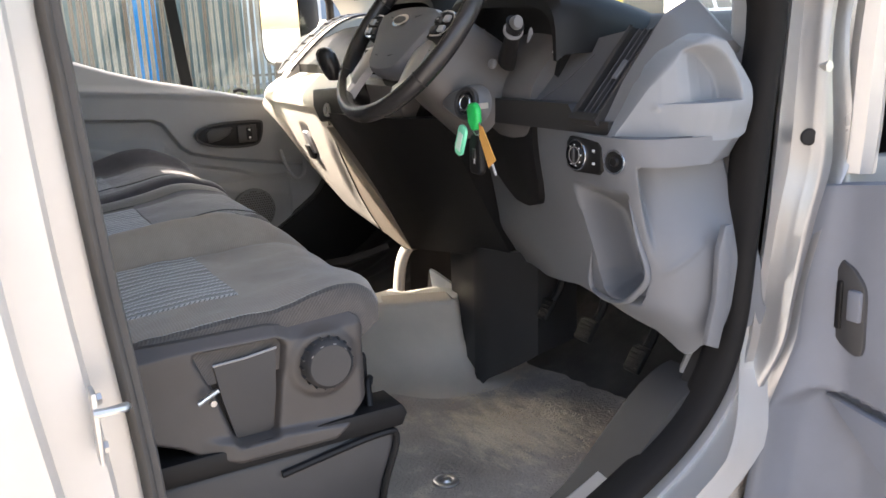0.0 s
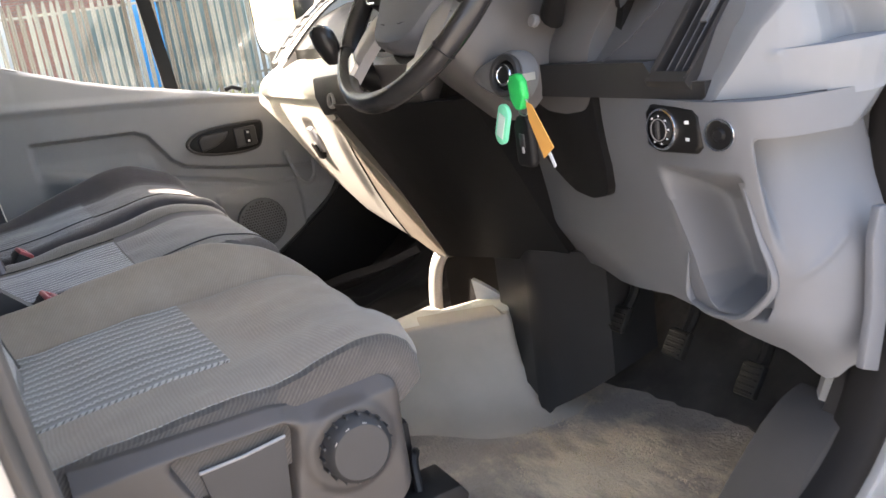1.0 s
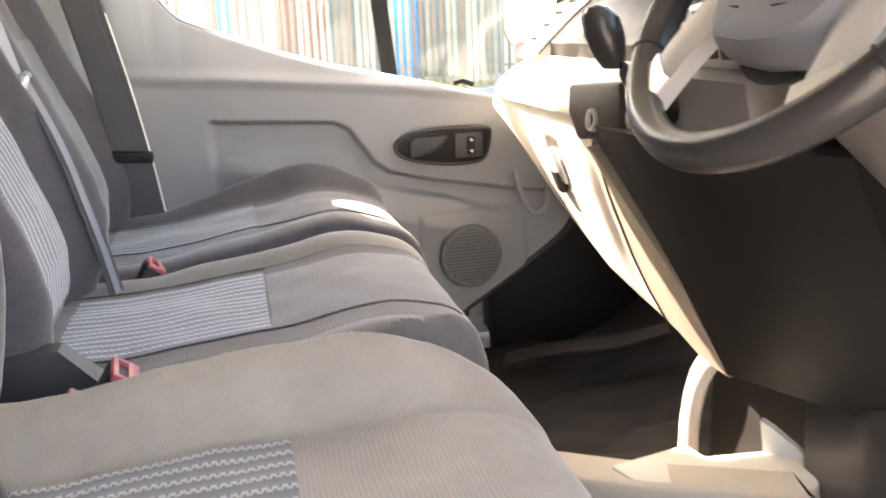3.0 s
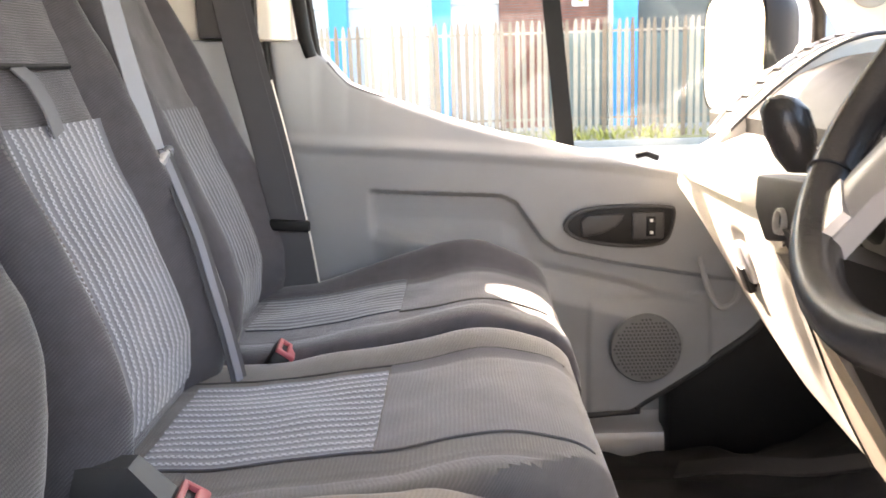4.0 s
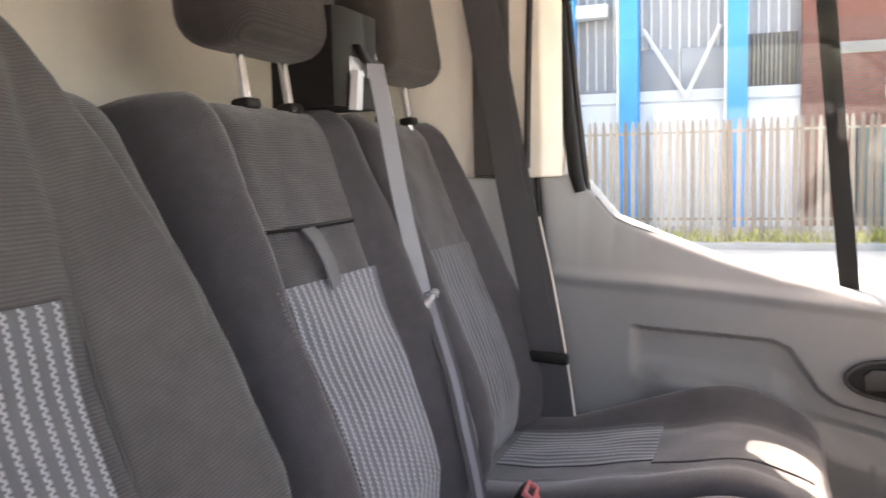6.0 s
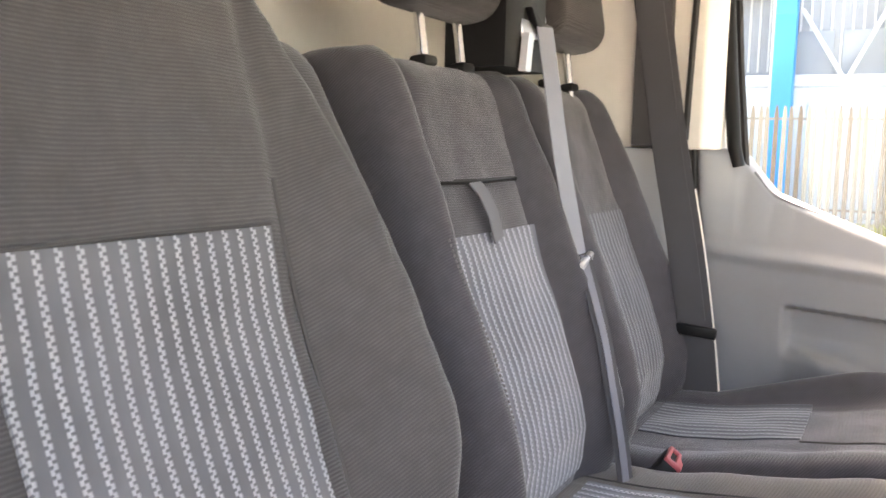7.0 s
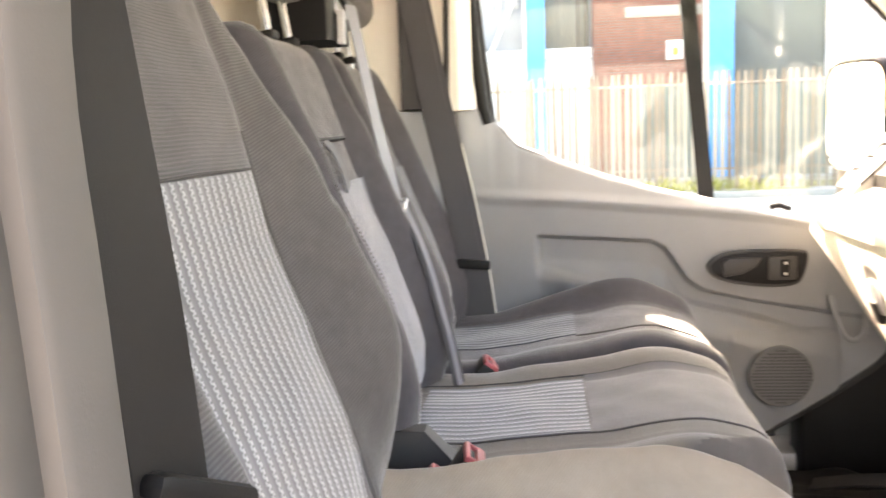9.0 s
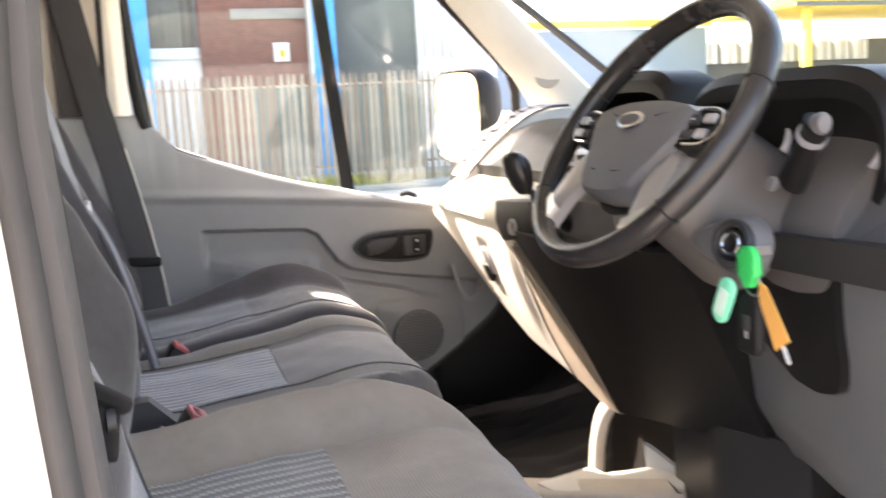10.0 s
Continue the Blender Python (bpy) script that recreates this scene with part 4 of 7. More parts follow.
    def shield(u, v):
        x = -0.505 + 0.358 * u
        lo = between(x, [(-0.505, 1.06), (-0.44, 1.03), (-0.40, 1.000), (-0.36, 0.990), (-0.21, 0.988), (-0.175, 1.015), (-0.147, 1.045)])
        hi = between(x, [(-0.505, 1.196), (-0.30, 1.194), (-0.26, 1.186), (-0.175, 1.192), (-0.155, 1.180), (-0.147, 1.150)])
        z = lo + (hi - lo) * v
        y = 0.150
        # above the ridge the face leans back; below the lower crease it stands out as a ledge
        y += 0.9 * max(0.0, z - between(x, ridge)) + 0.004 * ease(0.0, 0.06, between(x, ridge) - z)
        low = between(x, [(-0.505, 1.06), (-0.37, 1.032), (-0.30, 1.026), (-0.147, 1.012)])
        y -= 0.013 * ease(0.008, -0.006, z - low) * ease(-0.42, -0.36, x)
        # the hollow behind the lift lever, wide above and narrow below
        left = between(z, [(1.02, -0.362), (1.10, -0.385), (1.165, -0.412)])
        hole = ease(-0.004, 0.010, x - left) * ease(-0.004, 0.012, between(z, [(1.02, -0.300), (1.10, -0.288), (1.17, -0.276)]) - x) * ease(0.0, 0.012, z - 1.018) * ease(0.002, 0.016, between(x, ridge) - z)
        y += 0.040 * hole
        # raised boss for the knob
        y -= 0.006 * ease(0.060, 0.046, math.hypot(x + 0.221, z - 1.122))
        return Vector((x, y + 0.02 * drop(1 - u, 0.05) / 0.05 + 0.02 * drop(v, 0.06) / 0.06, z))
    sh = part("side_shield", sheet(shield, 110, 80, (0, 0.045, 0)), SHIELD, s, "dark grey moulded plastic side shield", smooth=60)
    # black sheet in the hollow paints its deep shade
    part("hollow_back", prism([(-0.412, 1.172), (-0.280, 1.168), (-0.288, 1.10), (-0.300, 1.018), (-0.362, 1.018), (-0.386, 1.10)], "y", 0.178, 0.184), BLACK, sh)
    part("lift_lever", loft([[Vector((-0.384, 0.160, 1.150)), Vector((-0.338, 0.158, 1.152)), Vector((-0.291, 0.156, 1.158)), Vector((-0.291, 0.164, 1.154)), Vector((-0.384, 0.168, 1.144))], [Vector((-0.374, 0.164, 1.09)), Vector((-0.335, 0.163, 1.09)), Vector((-0.294, 0.162, 1.09)), Vector((-0.294, 0.170, 1.09)), Vector((-0.374, 0.172, 1.09))], [Vector((-0.358, 0.168, 1.024)), Vector((-0.33, 0.168, 1.024)), Vector((-0.302, 0.168, 1.024)), Vector((-0.302, 0.176, 1.024)), Vector((-0.358, 0.176, 1.024))]]), DARKGREY, sh, "dark lift lever with a bright upper edge")
    # thin bright line along the lever's upper edge
    part("lever_edge", tube([(-0.385, 0.159, 1.149), (-0.338, 0.157, 1.152), (-0.290, 0.155, 1.159)], 0.0020, 6), SATIN, sh)
    part("lever_pin", tube([(-0.415, 1 * 0.14, 1.105), (-0.385, 0.138, 1.12)], 0.004), STEEL, sh)
    part("screw", drum((-0.392, 0.148, 1.098), (0, -1, 0), 0.005, 0.003, n=8), SATIN, sh)
    k = part("tilt_knob", drum((-0.218, 0.152, 1.123), (0, -1, 0), 0.041, 0.028, 0.038, 40, 0.006), DARKGREY, sh, "round dark grey tilt knob")
    for q in range(18):
        a = q * 6.283 / 18
        part("rib", box(-0.218 + 0.0405 * math.cos(a), 0.141, 1.123 + 0.0405 * math.sin(a), 0.003, 0.016, 0.003, 0.001), DARKGREY, k)
    for q in (40, 75, 110, 145):
        a = radians(q)
        part("mark", box(-0.218 + 0.033 * math.cos(a), 0.1255, 1.123 + 0.033 * math.sin(a), 0.005, 0.001, 0.0018, 0, turned(0, 90 - q, 0)), SATIN, k)
    # runner and pedestal
    part("runner", prism([(-0.62, 0.985), (-0.62, 1.02), (-0.095, 1.022), (-0.085, 1.005), (-0.095, 0.985)], "y", 0.145, 0.215, 0.003), BLACK, s)
    part("runner", prism([(-0.62, 0.985), (-0.62, 1.02), (-0.095, 1.022), (-0.085, 1.005), (-0.095, 0.985)], "y", 0.60, 0.67, 0.003), BLACK, s)
    part("runner_lever", tube(spline([(-0.14, 0.17, 1.02), (-0.135, 0.185, 1.05), (-0.125, 0.2, 1.055), (-0.10, 0.26, 1.02)], 5), 0.006), BLACK, s)
    p = part("pedestal", prism([(-0.66, 0.79), (-0.66, 0.985), (-0.11, 0.985), (-0.095, 0.965), (-0.13, 0.88), (-0.14, 0.79)], "y", 0.155, 0.66, 0.012, 3), DARKGREY, s, "dark plastic seat box")
    part("edge_bead", tube(spline([(-0.30, 0.152, 0.955), (-0.14, 0.150, 0.978), (-0.105, 0.152, 0.962), (-0.132, 0.152, 0.88), (-0.142, 0.152, 0.80)], 6), 0.006), BLACK, p)
    part("under_tray", box(-0.37, 0.42, 1.055, 0.5, 0.42, 0.08, 0.01), BLACK, s)
    return s


def bench():
    s = thing("passenger_bench", (-0.35, 1.24, 0.80), "dark grey cloth double passenger bench with striped centre panels", "car seat")
    m = lean(-0.548, 1.20, 18.5)
    top = 0.625
    for w0, w1, p0, p1, q0, q1, tag in ((0.775, 1.235, 0.884, 1.136, 0.918, 1.130, 0), (1.235, 1.690, 1.400, 1.595, 1.335, 1.575, 1)):
        c0 = w0 - 0.05 * (1 - tag)
        h = cushion_height(c0, w1, 0.014 + 0.014 * tag, 0.020 + 0.034 * tag, -0.66, -0.046 + 0.011 * tag, 0.055 - 0.03 * tag, 0.025 + 0.03 * tag, nose=0.055)
        if tag:
            h = lambda x, y, g=h: g(x, y) + 0.019 * math.exp(-((x + 0.23) / 0.21) ** 2) * ease(w0, w0 + 0.10, y)
        else:
            # the front corner beside the driver is cut back in a curve
            h = lambda x, y, g=h: g(x, y) - 0.15 * ease(0.02, -0.03, y - c0 - 0.115 * ease(-0.22, -0.05, x)) * ease(-0.24, -0.14, x)
        # middle cushion in the lit tone, passenger cushion in the shaded one
        c = part("cushion", pad(h, -0.66, -0.046 + 0.011 * tag, c0, w1, -0.16, CU, 56, 56), BENCH if tag else BENCHLIT, s)
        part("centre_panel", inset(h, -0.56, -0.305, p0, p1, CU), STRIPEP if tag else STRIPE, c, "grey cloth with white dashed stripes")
        if tag:
            part("seam", seam(h, [(-0.305, 1.385), (-0.20, 1.375), (-0.07, 1.372)], CU, 0.0022, 0.0005), PIPING, c)
        else:
            part("front_panel", inset(h, -0.302, -0.072, 0.884, 1.146, CU, 0.0022), CENTRECLOTH, c, "smooth mid grey cloth panel")
            for y in (0.882, 1.148):
                part("seam", seam(h, [(-0.58, y), (-0.30, y), (-0.18, y), (-0.07, y)], CU, 0.0014, 0.0006), PIPING, c)
        mid = (w0 + w1) / 2
        hb = back_height(w0, w1, 0.042, top)
        bm = pad(hb, -0.08, top, w0, w1, -0.13, Matrix.Identity(4), 64, 46)
        for v in bm.verts:
            if tag:
                k = max(0.0, (v.co.y - mid) / (w1 - mid))
                v.co.y += k * (0.012 * ease(0.30, 0.06, abs(v.co.x - 0.13)) - 0.045 * ease(0.30, 0.62, v.co.x))
            else:
                k = max(0.0, (mid - v.co.y) / (mid - w0))
                v.co.y += k * (0.02 * ease(0.40, 0.6, v.co.x) - 0.01 * ease(0.3, 0.1, abs(v.co.x - 0.15)))
        b = part("backrest", moved(bm, m), BENCH, s)
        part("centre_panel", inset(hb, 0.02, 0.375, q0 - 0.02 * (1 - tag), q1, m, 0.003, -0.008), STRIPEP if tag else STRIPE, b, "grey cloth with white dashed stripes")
        if not tag:
            dashes = []
            for x in np.linspace(0.0, 0.37, 62):
                y = q0 - 0.060 - 0.12 * x
                k = (mid - y) / (mid - w0)
                out = k * (0.02 * ease(0.40, 0.6, x) - 0.01 * ease(0.3, 0.1, abs(x - 0.15)))
                dashes.append(moved(box(x, y + out, hb(x, y) + 0.0018, 0.0034, 0.0012, 0.002, 0, turned(0, 0, -8)), m))
            part("stitching", join(*dashes), THREAD, b, "pale dashed stitching", smooth=0)
            part("flap", inset(hb, 0.445, 0.605, 0.880, 1.120, m, 0.007, -0.004), BENCH, b, "fold-down upper panel")
            part("flap_edge", moved(tube([(0.445, 0.876, hb(0.445, 0.876) + 0.004), (0.443, 1.0, hb(0.443, 1.0) + 0.005), (0.445, 1.124, hb(0.445, 1.124) + 0.004)], 0.004, 6), m), BLACK, b)
            part("pull_strap", moved(strap([(0.446, 0.985, hb(0.44, 0.985) + 0.005), (0.425, 0.991, hb(0.425, 0.99) + 0.013), (0.395, 1.000, hb(0.395, 1.0) + 0.014), (0.362, 1.010, hb(0.362, 1.010) + 0.008)], 0.030, 0.003, (0.15, 1, 0)), m), BELTMID, b, "short webbing pull strap")
    # side of the bench beside the driver, and its base
    part("hinge_cover", loft([[Vector((x, y, z)) for x, y, z in ((-0.66, 0.76, 1.05 + k), (-0.50, 0.755, 1.05 + k), (-0.47, 0.76, 1.20 + k), (-0.52, 0.77, 1.25 + k), (-0.66, 0.77, 1.25 + k))] for k in (0.0,)] + [[Vector((x, 0.80, z)) for x, z in ((-0.66, 1.05), (-0.50, 1.05), (-0.47, 1.20), (-0.52, 1.25), (-0.66, 1.25))]]), DARKGREY, s)
    part("base", prism([(-0.66, 0.79), (-0.66, 1.10), (-0.11, 1.10), (-0.09, 1.08), (-0.10, 0.79)], "y", 0.80, 1.66, 0.012), DARKGREY, s, "dark plastic bench box")
    return s


driver_seat()
bench()
headrest(-0.735, 1.030, 1.782, 0.29, 0.20, 8, "dark cloth headrest on two chrome posts")
headrest(-0.735, 1.475, 1.786, 0.28, 0.20, 8, "dark cloth headrest on two chrome posts")
headrest(-0.715, 0.395, 1.885, 0.29, 0.20, 12, "dark cloth headrest above the driver's seat")


# ---- belts ----
def belts():
    b = thing("middle_seat_belt", (-0.70, 1.23, 1.80), "pale grey lap belt hanging from a black shoulder guide", "seat belt", "seat belts")
    part("guide_housing", loft([[Vector((-0.745 + dx, 1.185 + y, z)) for dx, y in ((-0.05, -0.075), (0.045, -0.075), (0.053, -0.06), (0.053, 0.055), (0.045, 0.065), (-0.05, 0.065))] for z, dx0 in ((1.78, 0), (1.90, -0.02), (1.915, -0.02))]), BLACK, b)
    part("guide_frame", loft([[Vector((-0.690 - 0.17 * (z - 1.78) + dx, 1.197 + y, z)) for dx, y in ((0, lo), (0.010, lo + 0.005), (0.010, 0.05), (0, 0.055))] for z, lo in ((1.825, -0.052), (1.84, -0.055), (1.885, -0.052), (1.90, -0.045))]), SILVER, b, "bright grey plastic guide frame")
    part("guide_leg", loft([[Vector((-0.688 + dx, 1.152 + q + k, z)) for dx, q in ((0, -0.014), (0.009, -0.010), (0.009, 0.010), (0, 0.014))] for z, k in ((1.775, -0.006), (1.83, 0.004))]), SILVER, b)
    part("guide_slot", prism([(1.160, 1.868), (1.200, 1.853), (1.240, 1.850), (1.242, 1.835), (1.215, 1.836), (1.180, 1.848)], "x", -0.694, -0.6815, 0.001), BLACK, b)
    line = spline([(-0.680, 1.208, 1.845), (-0.670, 1.208, 1.79), (-0.645, 1.208, 1.65), (-0.615, 1.212, 1.51)], 6)
    # one belt: lit run and edge painted pale, lower run painted dark
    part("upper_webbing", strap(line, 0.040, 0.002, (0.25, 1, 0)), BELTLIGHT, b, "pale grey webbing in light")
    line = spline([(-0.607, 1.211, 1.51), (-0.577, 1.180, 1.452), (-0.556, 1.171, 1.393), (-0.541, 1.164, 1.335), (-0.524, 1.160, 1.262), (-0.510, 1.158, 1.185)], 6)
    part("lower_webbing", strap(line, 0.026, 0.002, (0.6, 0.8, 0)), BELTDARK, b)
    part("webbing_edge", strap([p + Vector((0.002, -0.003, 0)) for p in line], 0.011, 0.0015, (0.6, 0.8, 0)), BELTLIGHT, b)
    m = Matrix.Translation((-0.604, 1.212, 1.500)) @ turned(14, 18, 8)
    part("tongue", moved(join(box(0, 0, 0, 0.012, 0.062, 0.018, 0.005), box(0.004, 0.008, -0.014, 0.008, 0.036, 0.018, 0.004)), m), SILVER, b, "pale plastic belt tongue")
    part("tongue_plate", moved(tube([(0.006, -0.004, -0.016), (0.006, -0.004, -0.058), (0.006, 0.004, -0.064), (0.006, 0.016, -0.064), (0.006, 0.022, -0.058), (0.006, 0.022, -0.016)], 0.0032, 6, True), m), STEEL, b, "steel tongue loop")
    b = thing("passenger_seat_belt", (-0.56, 1.66, 1.17), "black seat belt running down the rear door pillar", "seat belt", "seat belts")
    line = spline([(-0.655, 1.640, 2.05), (-0.620, 1.640, 1.85), (-0.586, 1.640, 1.66), (-0.548, 1.636, 1.48), (-0.522, 1.634, 1.33), (-0.511, 1.640, 1.24), (-0.503, 1.645, 1.165)], 6)
    part("webbing", strap(line, 0.066, 0.002, (1, 0.0, 0)), BELTDARK, b)
    part("second_webbing", strap([p + Vector((-0.004, -0.006, 0)) for p in line[:24]], 0.052, 0.002, (1, 0.0, 0)), BELTDARK, b)
    part("stop_band", box(-0.521, 1.631, 1.332, 0.078, 0.016, 0.022, 0.005, turned(0, 4, 0)), BLACK, b, "black plastic belt stop band")
    part("anchor", box(-0.503, 1.645, 1.163, 0.040, 0.012, 0.022, 0.005), WHITE, b)
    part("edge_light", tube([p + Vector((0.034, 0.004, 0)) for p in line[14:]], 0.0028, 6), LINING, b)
    b = thing("driver_seat_belt", (-0.60, 0.1, 1.2), "black driver's seat belt beside the seat with a plastic tongue", "seat belt", "seat belts")
    line = spline([(-0.60, 0.035, 2.05), (-0.570, 0.048, 1.85), (-0.550, 0.060, 1.65), (-0.544, 0.080, 1.50), (-0.54, 0.095, 1.30), (-0.54, 0.11, 1.12)], 6)
    part("webbing", strap(line, 0.064, 0.002, (0.10, 1, 0)), BELTBROWN, b, "worn brown-grey webbing")
    part("tongue", join(box(-0.530, 0.088, 1.460, 0.016, 0.084, 0.014, 0.006, turned(-26, 0, -15)), box(-0.533, 0.085, 1.438, 0.010, 0.045, 0.040, 0.004, turned(-26, 0, -15))), BLACK, b, "black plastic belt tongue")
    part("tongue_rivet", drum((-0.530, 0.080, 1.446), (1, 0.1, 0), 0.008, 0.006, n=14), DARKGREY, b)


belts()


def buckle(x, y, z, tilt, label):
    b = thing("belt_buckle", (x, y, z), label, "belt buckle", "belt buckles")
    m = Matrix.Translation((x, y, z)) @ turned(0, tilt, 6)
    part("body", moved(box(0, 0, -0.035, 0.030, 0.062, 0.085, 0.006), m), BLACK, b)
    part("button", moved(join(box(0.009, 0, 0.008, 0.013, 0.056, 0.010, 0.003), box(-0.010, 0, 0.008, 0.007, 0.056, 0.010, 0.003), box(0, 0.024, 0.008, 0.026, 0.008, 0.010, 0.003), box(0, -0.024, 0.008, 0.026, 0.008, 0.010, 0.003)), m), RED, b, "red release button with a slot")
    part("stalk", moved(box(0, 0, -0.12, 0.010, 0.035, 0.11, 0.003), m), BLACK, b)
    return b


buckle(-0.470, 1.250, 1.204, 38, "black belt buckle with a red button between the cushions")
buckle(-0.460, 0.742, 1.222, 34, "black belt buckle with a red button beside the driver's seat")
buckle(-0.500, 0.712, 1.205, 34, "black belt buckle with a red button low beside the driver's seat")


# ---- dashboard ----
def x_lid(z):
    return 0.205 + (1.42 - z) * 0.40


def dashboard():
    d = thing("dashboard", (0.4, 0.86, 1.0), "black and light grey moulded van dashboard", "dashboard")
    # passenger side: glovebox lid with a slanting lower edge
    def bottom(y):
        return between(y, [(0.90, 1.06), (1.17, 1.042), (1.35, 1.09), (1.50, 1.19), (1.60, 1.30), (1.68, 1.37)])
    near = [(1.03, 1.13), (1.044, 1.150), (1.10, 1.185), (1.157, 1.202), (1.266, 1.204), (1.352, 1.187), (1.42, 1.16)]
    def lid(u, v):
        y = 1.19 + 0.475 * u
        z = 1.405 + (bottom(y) - 1.405) * v
        y += (between(z, near) - 1.19) * (1 - u) ** 2
        latch = ease(0.0, 0.02, 0.035 - abs(y - 1.375)) * ease(0.0, 0.015, 0.05 - abs(z - 1.30))
        return Vector((x_lid(z) + 0.02 * drop(1 - v, 0.1) * 3 - 0.012 * math.sin(v * 3.14) * ease(0, 0.1, u) + 0.018 * latch, y, z))
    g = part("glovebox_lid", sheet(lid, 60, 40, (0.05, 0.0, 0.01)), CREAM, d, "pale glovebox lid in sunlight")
    part("latch", box(0.245, 1.375, 1.295, 0.014, 0.035, 0.07, 0.005, turned(0, -22, 0)), SILVER, g)
    part("latch_slot", box(0.252, 1.390, 1.265, 0.016, 0.03, 0.045, 0.003, turned(0, -22, 0)), BLACK, g)
    def cheek(u, v):
        z = 1.36 + (1.052 - 1.36) * v
        yb = between(z, [(1.04, 0.905), (1.17, 0.96), (1.28, 1.055), (1.36, 1.12), (1.42, 1.14)])
        ya = between(z, near) - 0.005
        return Vector((x_lid(z) + 0.002 - 0.030 * ease(0, 1, u) - 0.006 * math.sin(3.14 * u), ya + (yb - ya) * u, z))
    part("lower_cheek", sheet(cheek, 10, 24, (0.06, 0.01, 0)), TAN, d, "plastic strip beside the glovebox lid, shaded by its tan colour")
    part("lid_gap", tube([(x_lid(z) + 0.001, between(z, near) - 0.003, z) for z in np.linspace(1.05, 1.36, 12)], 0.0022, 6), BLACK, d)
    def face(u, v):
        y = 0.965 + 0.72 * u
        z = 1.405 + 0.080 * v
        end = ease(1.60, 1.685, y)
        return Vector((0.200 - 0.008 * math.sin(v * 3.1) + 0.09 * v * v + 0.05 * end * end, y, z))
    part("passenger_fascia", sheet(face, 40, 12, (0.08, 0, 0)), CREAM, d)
    part("centre_fascia", sheet(lambda u, v: face(0, v) + Vector((0.012 + 0.03 * u, -0.002 - 0.30 * u, 0)), 14, 10, (0.08, 0, 0)), BLACK, d)
    part("storage_slot", prism([(0.99, 1.40), (1.15, 1.372), (1.192, 1.41), (1.188, 1.455), (1.0, 1.468)], "x", 0.191, 0.25, 0.006), BLACK, d, "dark open storage slot")
    # end vent with bright surround at the passenger side
    def arc(t, y, out=0.0):
        # a point of the curved end pod: t up along its arch, y across, out of its face
        q = 1.72 * t
        return Vector((0.245 + 0.30 * t - 0.75 * out, y, 1.472 + 0.172 * math.sin(min(1.5708, q)) + 0.66 * out))
    part("end_pod", sheet(lambda u, w: arc(u, 1.540 + 0.115 * w * (0.35 + 0.65 * ease(0, 0.12, u)), -0.10 * drop(w, 0.12) - 0.10 * drop(1 - w, 0.12)), 30, 14, (0.035, 0, -0.045)), CREAM, d, "cream curved pod at the dash end")
    v = part("end_vent", sheet(lambda u, w: arc(0.05 + 0.90 * u, 1.635 - 0.046 * w * (0.4 + 0.6 * ease(0, 0.15, u)), 0.003), 26, 4, (0.012, 0, -0.012)), BLACK, d, "black curved end air vent")
    for k in range(9):
        t = 0.14 + k * 0.09
        part("slat", loft([[arc(t + a, 1.633 - 0.042 * w, h) for a, h in ((0.0, 0.003), (0.004, 0.009), (0.010, 0.009), (0.012, 0.003))] for w in (0.0, 0.5, 1.0)]), BLACK, v)
    part("vent_tab", loft([[arc(t, y, h) for y, h in ((1.628, 0.004), (1.626, 0.012), (1.600, 0.012), (1.598, 0.004))] for t in (0.42, 0.47, 0.52)]), SATIN, v)
    for y, r in ((1.640, 0.0042), (1.584, 0.0030)):
        part("vent_rim", tube([arc(t, y - 0.02 * (1 - ease(0, 0.15, t)) * (1 if y > 1.6 else -1), 0.004) for t in np.linspace(0.03, 1, 24)], r, 8), SILVER, v, "bright silver vent rim")
    part("arc_trim", tube([arc(t, 1.539, 0.0) for t in np.linspace(0.06, 1, 20)], 0.0035, 8), RUBBER, d, "dark edge of the dash tray")
    part("inner_hollow", sheet(lambda u, w: Vector((0.292 + 0.25 * u + 0.03 * w * u, 0.96 + 0.577 * w, 1.478 + 0.125 * u ** 0.8 * (0.75 + 0.25 * w) - 0.030 * math.sin(3.14 * u) + 0.003 * math.sin(w * 6))), 14, 14, (0.01, 0, -0.03)), TRAY, d, "dark open tray on the dash top")
    part("power_socket", ring_shape((0.196, 1.085, 1.408), (-1, 0, 0.1), 0.017, 0.012, 0.012, 24), SATIN, d, "satin ringed power socket")
    # top deck, hoods
    def deck(u, w):
        y = 0.03 + 1.73 * w
        x0 = 0.29 + 0.18 * (1 - ease(0.22, 0.34, y))
        x = x0 + (1.09 - x0) * u
        z = 1.56 + 0.055 * ease(0, 0.25, u) - 0.01 * u
        return Vector((x, y, z - 0.05 * (1 - ease(0.29, 0.36, x))))
    part("top_deck", sheet(deck, 20, 30, (0, 0, -0.08)), BLACK, d)
    def hood(yc, half, x0, x1, z, hgt):
        rings = []
        for k, (x, s, dz) in enumerate(((x0, 0.97, -0.012), (x0 + 0.015, 1.0, 0.0), (x0 + 0.09, 0.99, 0.0), (x1, 0.85, -0.03))):
            ring = []
            for q in range(17):
                a = math.pi * q / 16
                ring.append(Vector((x, yc + half * s * math.copysign(abs(math.cos(a)) ** 0.45, math.cos(a)), z + dz + hgt * s * math.sin(a) ** 0.5)))
            ring += [Vector((x + 0.002, p.y * 0.94 + yc * 0.06, z + (p.z - z) * 0.80)) for p in reversed(ring)]
            rings.append(ring)
        return loft(rings)
    part("instrument_hood", hood(0.43, 0.20, 0.285, 0.55, 1.55, 0.125), BLACK, d, "black hood over the instruments")
    part("centre_hood", hood(0.86, 0.155, 0.31, 0.52, 1.58, 0.115), BLACK, d, "black hood over the centre tray")
